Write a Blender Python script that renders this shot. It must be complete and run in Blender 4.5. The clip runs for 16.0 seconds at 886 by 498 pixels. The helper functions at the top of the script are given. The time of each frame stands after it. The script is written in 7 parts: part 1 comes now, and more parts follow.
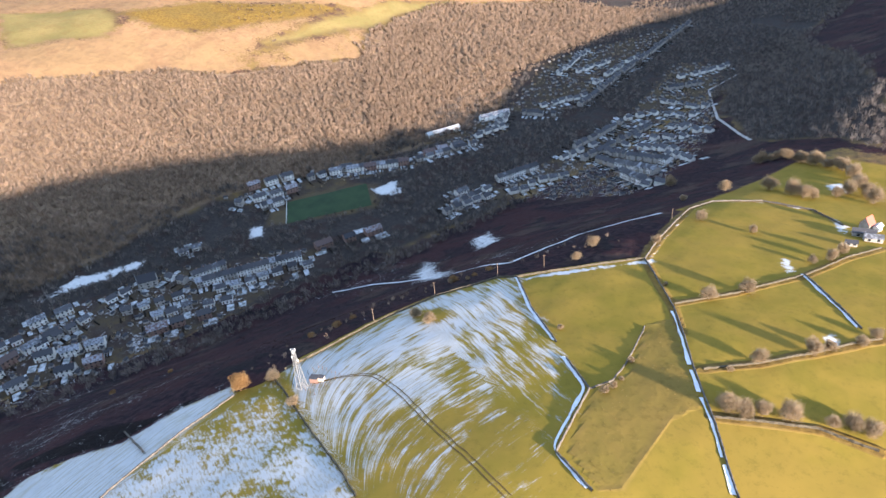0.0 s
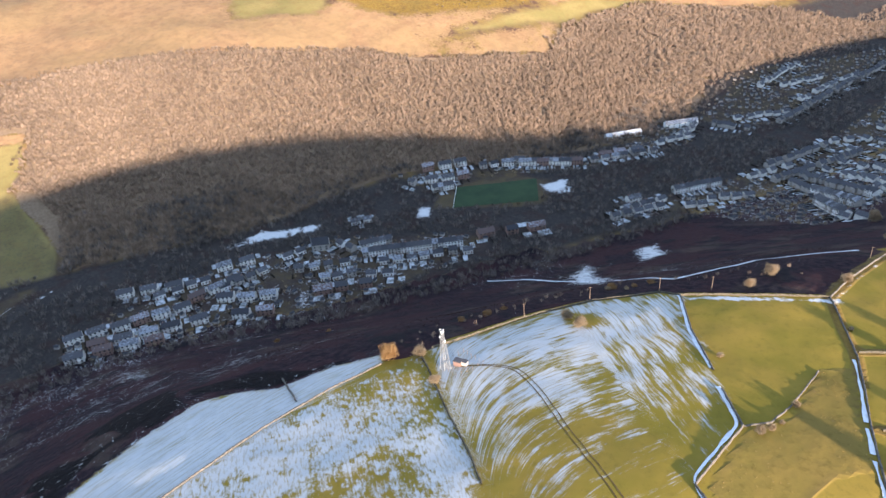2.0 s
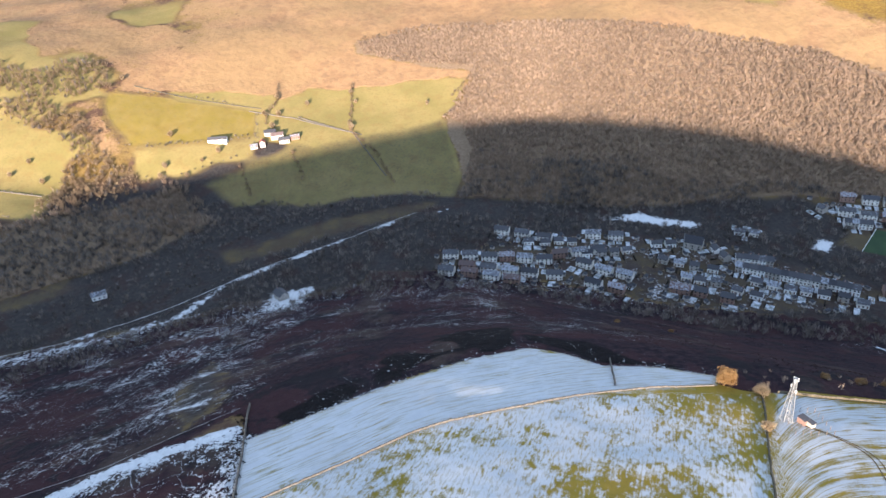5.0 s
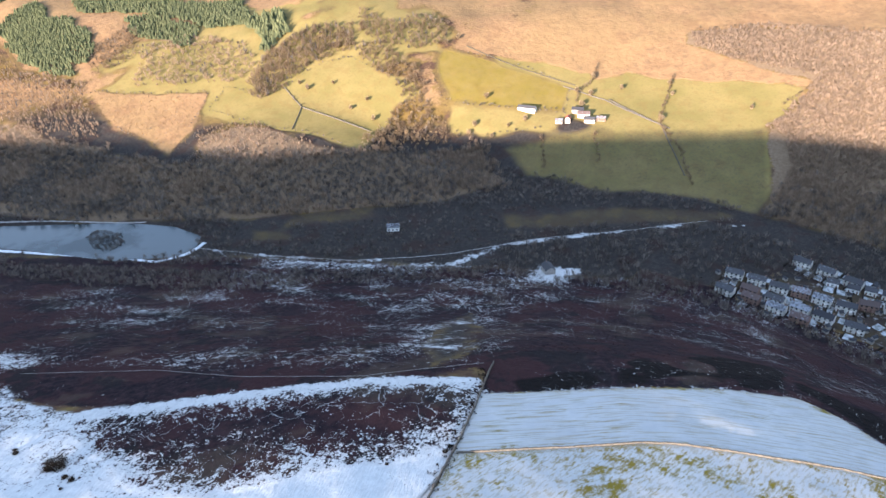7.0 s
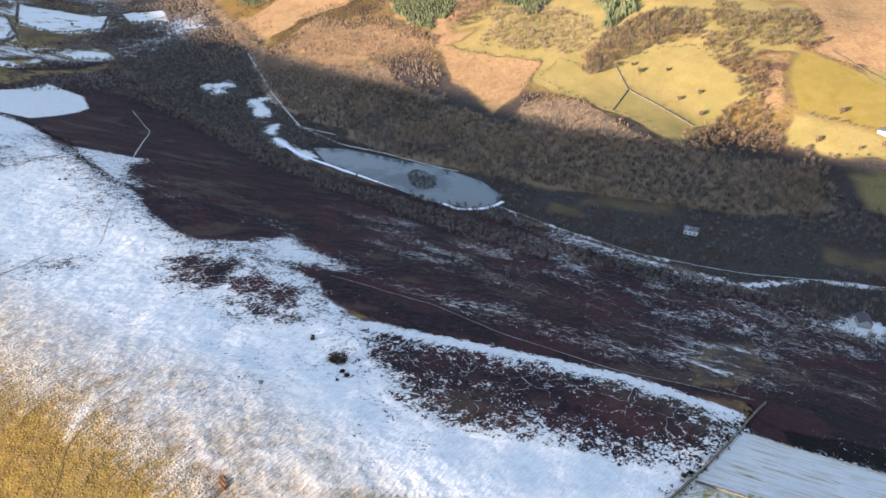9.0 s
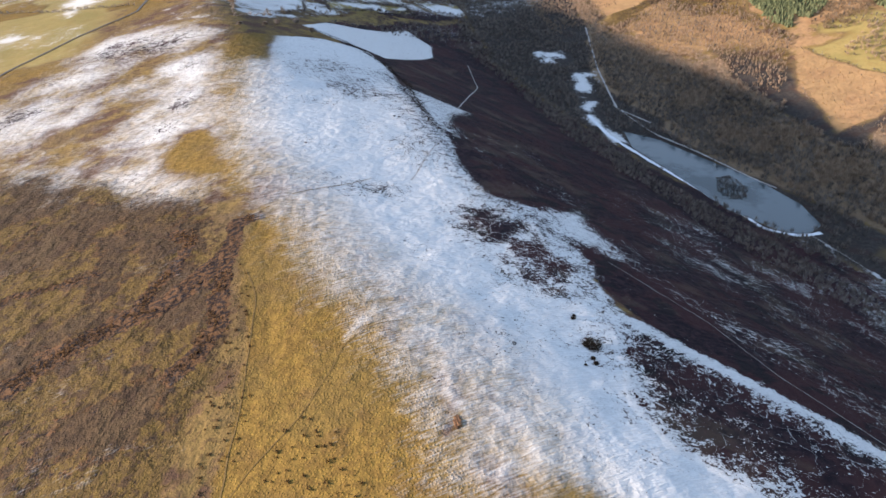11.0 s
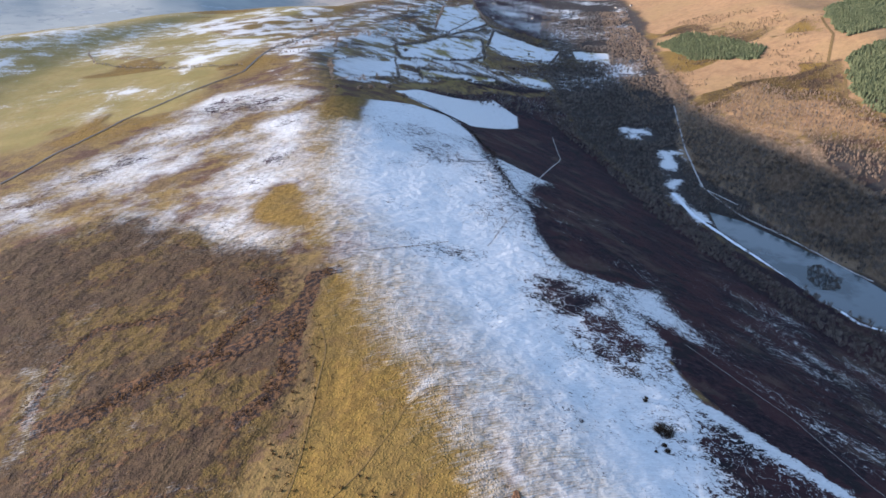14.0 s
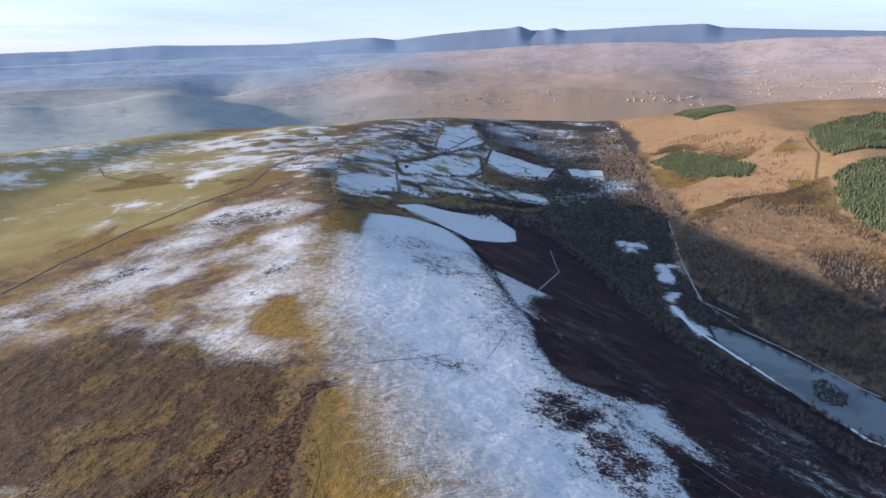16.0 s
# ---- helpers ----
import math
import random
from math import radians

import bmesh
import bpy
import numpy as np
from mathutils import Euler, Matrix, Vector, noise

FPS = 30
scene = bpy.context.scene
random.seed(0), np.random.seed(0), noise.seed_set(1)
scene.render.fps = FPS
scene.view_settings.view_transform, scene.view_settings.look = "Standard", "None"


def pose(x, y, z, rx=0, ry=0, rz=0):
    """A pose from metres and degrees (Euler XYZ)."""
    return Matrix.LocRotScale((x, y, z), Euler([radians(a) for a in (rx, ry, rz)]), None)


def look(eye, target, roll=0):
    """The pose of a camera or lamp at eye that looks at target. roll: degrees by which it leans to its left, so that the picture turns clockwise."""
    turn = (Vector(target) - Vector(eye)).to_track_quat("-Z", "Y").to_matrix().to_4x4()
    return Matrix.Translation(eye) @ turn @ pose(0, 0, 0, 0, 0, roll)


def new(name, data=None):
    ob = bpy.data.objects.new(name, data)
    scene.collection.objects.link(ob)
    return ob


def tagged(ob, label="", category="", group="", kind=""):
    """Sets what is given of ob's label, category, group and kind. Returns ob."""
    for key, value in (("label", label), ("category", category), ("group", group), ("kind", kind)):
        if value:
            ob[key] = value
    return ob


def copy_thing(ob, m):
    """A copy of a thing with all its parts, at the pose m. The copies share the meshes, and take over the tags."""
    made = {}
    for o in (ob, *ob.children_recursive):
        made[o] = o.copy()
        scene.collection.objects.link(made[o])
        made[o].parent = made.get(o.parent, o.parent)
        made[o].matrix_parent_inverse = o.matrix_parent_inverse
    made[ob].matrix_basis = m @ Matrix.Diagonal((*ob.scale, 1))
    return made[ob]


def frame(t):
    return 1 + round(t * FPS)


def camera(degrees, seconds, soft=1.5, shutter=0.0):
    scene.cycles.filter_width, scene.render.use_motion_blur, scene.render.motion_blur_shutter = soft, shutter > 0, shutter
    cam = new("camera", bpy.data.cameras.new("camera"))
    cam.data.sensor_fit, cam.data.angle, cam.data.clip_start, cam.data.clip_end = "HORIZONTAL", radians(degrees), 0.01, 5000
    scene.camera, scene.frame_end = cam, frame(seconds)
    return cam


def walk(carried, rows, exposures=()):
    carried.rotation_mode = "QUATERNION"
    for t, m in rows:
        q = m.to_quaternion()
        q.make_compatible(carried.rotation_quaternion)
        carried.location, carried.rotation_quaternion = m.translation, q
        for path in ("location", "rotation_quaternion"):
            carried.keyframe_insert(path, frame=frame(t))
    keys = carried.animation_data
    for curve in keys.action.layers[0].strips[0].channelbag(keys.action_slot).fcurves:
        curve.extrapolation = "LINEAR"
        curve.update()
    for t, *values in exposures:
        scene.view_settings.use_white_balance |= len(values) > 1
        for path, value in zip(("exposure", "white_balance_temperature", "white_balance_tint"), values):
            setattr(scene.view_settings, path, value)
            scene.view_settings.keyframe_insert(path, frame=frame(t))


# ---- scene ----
# camera: hovers in one place and turns
cam = camera(65.98, 16.0)
EYE = (0, 0, 300)
PATH = [
    (0, 57.93, 4.93, -141.08),
    (0.5, 58.26, 4.98, -135.85),
    (1, 58.34, 4.89, -134.12),
    (1.5, 58.45, 4.92, -131.54),
    (2, 58.78, 4.92, -125.32),
    (2.5, 59.05, 4.84, -119.68),
    (3, 59.25, 4.67, -114.15),
    (3.5, 59.41, 4.50, -108.53),
    (6, 59.95, 3.42, -76.46),
    (6.5, 59.94, 3.14, -69.72),
    (7, 59.87, 2.80, -62.96),
    (7.5, 59.78, 2.62, -56.21),
    (8, 59.66, 2.35, -49.45),
    (8.5, 59.54, 2.26, -42.52),
    (9, 59.39, 2.08, -35.16),
    (9.5, 59.19, 1.90, -27.60),
    (10, 58.97, 1.67, -19.85),
    (12.5, 58.38, 0.70, 0.03),
    (13, 59.65, 0.56, -0.02),
    (13.5, 61.76, 0.40, -0.02),
    (14, 64.02, 0.25, -0.01),
    (14.5, 66.17, 0.18, -0.02),
    (15, 68.69, 0.09, -0.01),
    (15.5, 71.04, 0.04, 0.01),
    (16, 73.40, 0.00, 0.00),
]
EXPOSURES = [(0, 2.07, 6000, 10), (3.5, 1.97, 6120, 10), (7, 2.1, 6080, 10), (9, 1.98, 6450, 10), (10, 1.82, 6550, 10), (12.5, 1.5, 5740, 10), (14, 1.51, 5600, 10), (15, 1.45, 5620, 10), (16, 1.15, 5580, 10)]

walk(cam, [(t, pose(*EYE, rx, ry, rz)) for t, rx, ry, rz in PATH], EXPOSURES)

# ---- light: low winter sun in the west, blue sky ----
SUN_ELEV, SUN_AZ = radians(10.5), radians(-84)
world = bpy.data.worlds.new("sky")
scene.world = world
world.use_nodes = True
wn = world.node_tree.nodes
wl = world.node_tree.links
sky = wn.new("ShaderNodeTexSky")
sky.sky_type = "NISHITA"
sky.sun_disc = False
sky.sun_elevation, sky.sun_rotation = SUN_ELEV, SUN_AZ
sky.altitude, sky.air_density, sky.dust_density, sky.ozone_density = 300, 1.0, 0.4, 2.0
# thin streaks of high cloud over the clear sky
tc = wn.new("ShaderNodeTexCoord")
stretch = wn.new("ShaderNodeMapping")
stretch.inputs["Scale"].default_value = (1.3, 1.3, 16)
wl.new(tc.outputs["Generated"], stretch.inputs["Vector"])
streaks = wn.new("ShaderNodeTexNoise")
streaks.inputs["Scale"].default_value, streaks.inputs["Detail"].default_value = 1.6, 5
wl.new(stretch.outputs[0], streaks.inputs["Vector"])
spread = wn.new("ShaderNodeMapRange")
spread.inputs[1].default_value, spread.inputs[2].default_value = 0.25, 0.62
spread.inputs[3].default_value, spread.inputs[4].default_value = 0.45, 0.95
wl.new(streaks.outputs["Fac"], spread.inputs[0])
veil = wn.new("ShaderNodeMix")
veil.data_type = "RGBA"
veil.inputs["B"].default_value = (2.54, 2.84, 3.48, 1)
low = wn.new("ShaderNodeSeparateXYZ")
wl.new(tc.outputs["Generated"], low.inputs[0])
near_horizon = wn.new("ShaderNodeMapRange")
near_horizon.inputs[1].default_value, near_horizon.inputs[2].default_value = 0.08, 0.3
near_horizon.inputs[3].default_value, near_horizon.inputs[4].default_value = 1.0, 0.45
wl.new(low.outputs[2], near_horizon.inputs[0])
amount = wn.new("ShaderNodeMath")
amount.operation = "MULTIPLY"
wl.new(spread.outputs[0], amount.inputs[0])
wl.new(near_horizon.outputs[0], amount.inputs[1])
wl.new(amount.outputs[0], veil.inputs["Factor"])
wl.new(sky.outputs[0], veil.inputs["A"])
wl.new(veil.outputs["Result"], wn["Background"].inputs[0])
wn["Background"].inputs[1].default_value = 0.13
sun_data = bpy.data.lights.new("sun", "SUN")
sun_data.energy, sun_data.angle, sun_data.color = 5.0, radians(1.2), (1.0, 0.805, 0.64)
sun = new("sun", sun_data)
toward = Vector((math.sin(SUN_AZ) * math.cos(SUN_ELEV), math.cos(SUN_AZ) * math.cos(SUN_ELEV), math.sin(SUN_ELEV)))
sun.matrix_world = look(toward * 1000, (0, 0, 0))

# ---- the lie of the land: stations along the ridge and valley (south to north) ----
ST = np.array([-5200, -2200, -1400, -1050, -800, -600, -430, -360, -245, -145, -20, 80, 180, 340, 565, 760, 950, 1300, 2000, 5200], float)
EDGE_X = np.array([-300, 0, 40, 50, 55, 75, 104, 112, 138, 182, 226, 188, 134, 74, 42, -10, -52, 0, 100, 200], float)
EDGE_Z = np.array([40, 40, 50, 70, 85, 66, 84, 104, 126, 133, 134, 135, 133, 130, 124, 114, 100, 80, 70, 90], float)
CREST_Z = np.array([60, 60, 52, 78, 102, 72, 88, 106, 130, 146, 153, 158, 158, 150, 140, 146, 140, 110, 92, 110], float)
FOOT_X = np.array([300, 330, 250, 250, 270, 290, 330, 350, 375, 400, 455, 455, 430, 380, 285, 230, 190, 200, 300, 500], float)
FLOOR_E = np.array([600, 600, 520, 505, 510, 510, 520, 530, 560, 590, 625, 645, 635, 550, 430, 405, 375, 380, 500, 700], float)
FLOOR_Z = np.array([-40, -35, -25, -20, -16, -12, -10, -10, -8, -6, -2, 1, 3, 4, 5, 8, 12, 20, 40, 80], float)


def box_blur(a, k, axis):
    for _ in range(3):
        pad = [(0, 0), (0, 0)]
        pad[axis] = (k, k)
        c = np.cumsum(np.pad(np.pad(a, pad, mode="edge"), [(1, 0) if i == axis else (0, 0) for i in (0, 1)]), axis=axis)
        n = 2 * k + 1
        a = (np.take(c, range(n, c.shape[axis]), axis) - np.take(c, range(0, c.shape[axis] - n), axis)) / n
    return a


GRID = 10.0
GX = np.arange(-5200, 5201, GRID)
GY = np.arange(-5200, 5201, GRID)


def lattice(ix, iy, seed):
    n = (ix * 374761393 + iy * 668265263 + seed * 1442695041) & 0xFFFFFFFF
    n = ((n ^ (n >> 13)) * 1274126177) & 0xFFFFFFFF
    return ((n ^ (n >> 16)) & 0xFFFF) / 65535.0


def value_noise(x, y, scale, seed=1):
    x, y = np.asarray(x, float) / scale, np.asarray(y, float) / scale
    ix, iy = np.floor(x).astype(np.int64), np.floor(y).astype(np.int64)
    u, v = x - ix, y - iy
    u, v = u * u * (3 - 2 * u), v * v * (3 - 2 * v)
    a, b = lattice(ix, iy, seed), lattice(ix + 1, iy, seed)
    c, d = lattice(ix, iy + 1, seed), lattice(ix + 1, iy + 1, seed)
    return (a + (b - a) * u) * (1 - v) + (c + (d - c) * u) * v


def fbm(x, y, scale, octaves=4, seed=1):
    s, w, tot = 0, 1.0, 0
    for i in range(octaves):
        s = s + w * (value_noise(x, y, scale / 2 ** i, seed + i) - 0.5)
        tot += w
        w *= 0.5
    return s / tot


# hills and hollows laid over the stations: x, y, height, radius x, radius y
BUMPS = [
    (-780, 1250, 36, 380, 420), (-420, 1650, 16, 300, 300), (1050, 1800, 22, 420, 420),
    (850, 640, 22, 130, 120), (640, 330, -16, 45, 160), (1500, 2700, -30, 600, 400),
    (-1500, 2600, -60, 700, 700), (560, -830, 8, 120, 120), (20, 560, -5, 60, 90), (530, 500, 5, 60, 110),
]


def build_height():
    rows = []
    s = lambda a: np.interp(GY, ST, a)
    ex, ez, cz, fw, fe, fz = s(EDGE_X), s(EDGE_Z), s(CREST_Z), s(FOOT_X), s(FLOOR_E), s(FLOOR_Z)
    for i in range(len(GY)):
        e, f, g, z0 = ex[i], fw[i], fe[i], fz[i]
        xs = [-5200, -2500, e - 1500, e - 950, e - 520, e - 330, e - 130, e, e + 0.5 * (f - e), f, g, g + 150, g + 330, g + 560, g + 900, g + 1500, 5200]
        zs = [10, -10, 10, 118, 88, 112, cz[i], ez[i], z0 + 0.46 * (ez[i] - z0), z0 + 4, z0 + 2, z0 + 38, 98 + z0 * .4, 132, 160, 148, 80]
        rows.append(np.interp(GX, np.maximum.accumulate(xs), zs))
    h = np.array(rows)
    h = box_blur(box_blur(h, 1, 1), 3, 0)
    X, Y = np.meshgrid(GX, GY)
    for bx, by, bz, rx, ry in BUMPS:
        h += bz * np.exp(-((X - bx) / rx) ** 2 - ((Y - by) / ry) ** 2)
    east = np.clip((X - np.interp(Y, ST, FLOOR_E) - 120) / 260, 0, 1)
    h += fbm(X, Y, 240, 4, 61) * 34 * east
    far = np.clip((np.hypot(X, Y) - 1200) / 2500, 0, 1)
    h += fbm(X, Y, 700, 4, 5) * 45 * far + fbm(X, Y, 160, 3, 9) * 5
    # to the north the near hills end in a brow, and the land falls away behind it
    bearing, reach = np.degrees(np.arctan2(X, Y)), np.hypot(X, Y)
    dip = np.interp(bearing, [-60, -33, -25.7, -21.7, -17.5, -13.5, -8.6, -6.3, -3.9, 0.7, 5.4, 10, 14.5, 17.5, 22.8, 26.5, 32, 60], [6.5, 7.25, 6.87, 6.43, 6.12, 6.15, 6.25, 5.9, 5.6, 5.3, 5.15, 5.15, 5.4, 5.1, 4.3, 3.7, 3.4, 3.2])
    brow = np.interp(bearing, [-60, -30, -10, 0, 10, 20, 60], [1500, 1550, 1750, 2050, 2250, 2300, 2300])
    cap = 300 - np.tan(np.radians(dip)) * np.minimum(reach, brow) - 0.2 * np.maximum(reach - brow, 0)
    cap = np.maximum(cap, -60) + 4 * fbm(X, Y, 120, 3, 77)
    over = np.clip((reach - 1100) / 250, 0, 1) * np.clip((60 - np.abs(bearing)) / 15, 0, 1)
    low = np.where(h > cap - 15, cap - 15 + 15 * np.tanh((h - cap + 15) / 15), h)
    return h * (1 - over) + low * over


HEIGHT = build_height()


def ground(x, y):
    """Height of the land at x, y (arrays or numbers)."""
    u = np.clip((np.asarray(x, float) - GX[0]) / GRID, 1, len(GX) - 3)
    v = np.clip((np.asarray(y, float) - GY[0]) / GRID, 1, len(GY) - 3)
    i, j = u.astype(int), v.astype(int)
    a, b = u - i, v - j
    return (HEIGHT[j, i] * (1 - a) + HEIGHT[j, i + 1] * a) * (1 - b) + (HEIGHT[j + 1, i] * (1 - a) + HEIGHT[j + 1, i + 1] * a) * b


# ---- outlines of fields, woods and ways in plan ----
striped_field = [(176, -102), (169, -141), (162, -172), (149, -199), (141, -202), (120, -182), (99, -166), (76, -148), (70, -117), (54, -110), (30, -60), (85, -45), (107, -72), (143, -86)]
rough_triangle = [(79, -195), (71, -208), (57, -181), (44, -162), (49, -149), (48, -117), (54, -112), (68, -119), (75, -148), (70, -163)]
edge_snowfield = [(160, 75), (187, 31), (202, 0), (209, -21), (203, -34), (193, -46), (192, -67), (186, -86), (181, -82), (174, -33), (164, 9), (158, 21), (127, 69)]
patchy_field = [(126, 69), (157, 21), (163, 9), (173, -33), (175, -48), (176, -84), (174, -97), (145, -87), (107, -73), (70, -20), (40, 20), (60, 75), (117, 67)]
moor_snow = [(-76, 690), (-34, 714), (10, 687), (30, 605), (42, 501), (51, 422), (56, 365), (66, 319), (91, 303), (91, 272), (97, 243), (91, 218), (96, 197), (107, 177), (94, 175), (120, 120), (160, 75), (128, 70), (106, 67), (54, 109), (30, 128), (17, 151), (5, 195), (-3, 217), (-14, 246), (-31, 292), (-60, 323), (-74, 420), (-78, 560)]
heather_patch = [(93, 184), (107, 172), (123, 150), (126, 138), (146, 114), (155, 96), (159, 80), (149, 76), (135, 77), (121, 90), (106, 109), (90, 127), (84, 144), (89, 168)]
heather_strip = [(92, 229), (111, 250), (134, 206), (133, 164), (131, 155), (119, 171), (97, 199)]
black_strip = [(199, 46), (222, 13), (238, -9), (217, -38), (198, -65), (195, -89), (187, -86), (195, -46), (210, -21), (197, 12), (183, 42)]
north_snowfield = [(-55, 773), (-32, 840), (75, 1011), (105, 958), (99, 880), (29, 685), (-17, 719)]
field_snow_a = [(59, -288), (53, -296), (44, -282), (49, -271)]
field_snow_b = [(27, -229), (22, -232), (18, -225), (21, -221)]
field_snow_c = [(71, -443), (61, -451), (53, -434), (63, -428)]
yard_snow = [(54, -371), (50, -379), (39, -352), (41, -344)]
black_strip_b = [(217, -20), (205, 8), (191, 29), (177, 47), (168, 58), (179, 66), (197, 50), (223, 30), (247, 2), (253, -24)]
gold_grass = [(-58, 129), (-54, 165), (-56, 207), (-62, 260), (-52, 289), (-28, 296), (-1, 214), (11, 178), (18, 151), (31, 115)]
gold_strip = [(-74, 320), (-91, 430), (-114, 575), (-124, 670), (-83, 691), (-78, 489), (-53, 321)]
brown_moor = [(-283, 389), (-225, 428), (-152, 384), (-81, 329), (-65, 271), (-60, 193), (-66, 163), (-68, 131), (-144, 144)]
north_fields = [(-241, 951), (-226, 1340), (-131, 1902), (27, 2078), (166, 1729), (365, 1529), (344, 1409), (200, 1350), (189, 1197), (44, 1133), (-46, 841), (-115, 742), (-161, 857)]
nw_snow = [(-508, 1386), (-380, 1577), (-237, 1573), (-152, 1279), (-197, 1059), (-256, 1010), (-300, 987), (-338, 885), (-391, 1110)]
quarry_snow = [(562, -130), (573, -159), (549, -220), (540, -199)]
yard_snow_a = [(508, -298), (501, -312), (475, -300), (482, -286)]
yard_snow_b = [(477, -420), (469, -423), (459, -450), (435, -423), (441, -412), (452, -408)]
clearing_snow = [(408, 162), (451, 157), (463, 124), (424, 140)]
slope_snow = [(283, -274), (306, -307), (237, -270), (206, -229)]
clearing_b = [(302, -357), (299, -380), (257, -352), (256, -324)]
canal_snow = [(366, 371), (388, 311), (417, 252), (469, 203), (463, 195), (407, 236), (368, 286), (343, 344)]
farm_green = [(782, 423), (797, 366), (798, 305), (788, 242), (739, 233), (719, 295), (702, 372), (734, 403)]
shaded_green = [(661, 278), (692, 243), (732, 165), (761, 51), (752, 0), (696, -11), (653, -1), (625, 15), (621, 54), (627, 92), (607, 142), (632, 196), (625, 237)]
gold_field = [(785, 249), (835, 187), (846, 71), (843, 11), (776, 6), (761, 40), (722, 188), (746, 229)]
lane_field = [(699, 366), (734, 231), (705, 235), (673, 297), (664, 342)]
knoll_field = [(636, 559), (689, 544), (719, 511), (707, 439), (695, 402), (665, 417), (644, 414), (573, 408), (582, 473), (569, 511), (567, 575), (574, 624), (618, 633), (617, 596), (642, 571)]
bracken_slope = [(560, 826), (603, 648), (490, 601), (513, 724)]
pitch = [(483, -322), (438, -391), (478, -424), (517, -351)]
pitch_margin = [(493, -308), (479, -323), (433, -389), (473, -433), (503, -417), (521, -371), (520, -333)]
pond = [(290, 696), (320, 666), (343, 615), (373, 547), (385, 496), (381, 459), (363, 448), (340, 452), (314, 488), (300, 574), (282, 646)]
island = [(337, 563), (352, 564), (355, 536), (342, 516), (327, 518), (325, 537)]
dam_path = [(264, 736), (266, 672), (276, 634), (295, 565), (313, 507), (320, 450), (346, 442), (370, 445)]
canal_a = [(360, 442), (371, 375), (392, 303), (441, 230), (487, 177), (539, 104), (584, 48)]
canal_b = [(360, 433), (361, 369), (389, 277), (426, 226), (466, 202), (503, 151), (543, 98), (571, 60), (589, 17)]
shore_path = [(305, 768), (317, 678), (346, 615), (380, 530)]
valley_rail = [(378, 1109), (330, 902), (306, 756), (328, 704)]
snow_track = [(95, 193), (114, 168), (133, 145), (156, 111), (167, 81)]
thin_path_a = [(105, 249), (130, 203), (137, 166), (154, 123), (183, 85)]
thin_path_b = [(24, 335), (52, 422), (135, 754), (147, 896)]
thin_path_c = [(-37, 309), (-15, 320), (3, 334)]
moor_path = [(32, 115), (26, 136), (18, 154), (11, 178), (1, 198), (-17, 245), (-31, 299)]
wheel_tracks = [(158, -102), (152, -110), (144, -116), (130, -114), (110, -107), (89, -101), (72, -96)]
beck_path = [(228, -282), (187, -279)]
lower_track = [(347, -257), (310, -266), (251, -262), (158, -220), (154, -284), (127, -325)]
hill_lane = [(271, -917), (281, -835), (223, -700), (161, -606)]
west_road = [(-366, 529), (-355, 597), (-327, 688), (-288, 765), (-242, 836), (-246, 1003), (-213, 1200), (-102, 1472), (-6, 1862)]
forest_track = [(730, 1381), (691, 1254), (630, 1140), (614, 1054), (573, 967), (569, 913), (568, 851)]
wood_main = [(941, 136), (970, 57), (954, -76), (869, -271), (813, -390), (757, -472), (677, -657), (723, -740), (722, -833), (471, -601), (498, -514), (531, -438), (579, -302), (588, -224), (584, -133), (618, 0), (709, 5), (772, 16), (821, -11), (854, -16), (910, 134)]
wood_south = [(729, -694), (740, -876), (636, -1091), (429, -1292), (525, -1008), (530, -766), (484, -672), (489, -637), (516, -549), (529, -505), (630, -576)]
wood_north = [(445, 846), (480, 583), (576, 410), (659, 305), (579, 256), (479, 348), (403, 478), (334, 686)]
brush_knoll = [(531, 599), (559, 570), (568, 508), (562, 455), (578, 398), (521, 487), (486, 556)]
dingle = [(738, 518), (757, 504), (747, 455), (723, 409), (680, 384), (662, 352), (663, 324), (638, 354), (637, 390), (596, 395), (610, 419), (658, 418), (690, 421), (708, 464)]
spur_wood = [(638, 608), (678, 612), (717, 604), (754, 593), (764, 544), (732, 518), (705, 540), (675, 554), (630, 557), (609, 576)]
conifer_a = [(636, 1085), (697, 1094), (698, 1003), (650, 895), (612, 882), (591, 962)]
conifer_b = [(723, 925), (752, 905), (734, 789), (692, 761), (689, 815), (699, 886)]
conifer_c = [(761, 1429), (838, 1533), (932, 1592), (1000, 1599), (1012, 1582), (794, 1224), (690, 1210), (717, 1323)]
conifer_d = [(661, 1139), (700, 1141), (745, 1143), (587, 873), (581, 926), (586, 977), (616, 1058)]
conifer_e = [(703, 2096), (800, 2250), (860, 2150), (793, 1885), (692, 1896)]
conifer_f = [(469, 1538), (546, 1584), (575, 1454), (592, 1300), (566, 1250), (481, 1347)]
moor_green_top = [(789, -562), (783, -717), (777, -798), (743, -895), (744, -716), (765, -632)]
moor_green_left = [(1084, -358), (994, -452), (925, -432), (909, -410), (953, -298)]
west_fields = [(807, 355), (824, 233), (791, 208), (835, 139), (842, -6), (769, 8), (723, 162), (734, 231), (758, 311)]
shade_fields = [(695, 242), (749, 67), (757, 14), (620, 5), (627, 100), (629, 238)]
village_main = [(482, 31), (448, -5), (419, -123), (404, -212), (401, -303), (424, -318), (511, -210), (540, -110), (516, -23), (508, 30)]
village_south = [(362, -402), (366, -451), (348, -533), (333, -702), (363, -936), (297, -950), (269, -811), (208, -658), (194, -549), (204, -459), (333, -469)]
village_east = [(576, -313), (541, -389), (508, -447), (469, -495), (489, -637), (463, -660), (426, -606), (459, -484), (520, -377), (525, -324)]
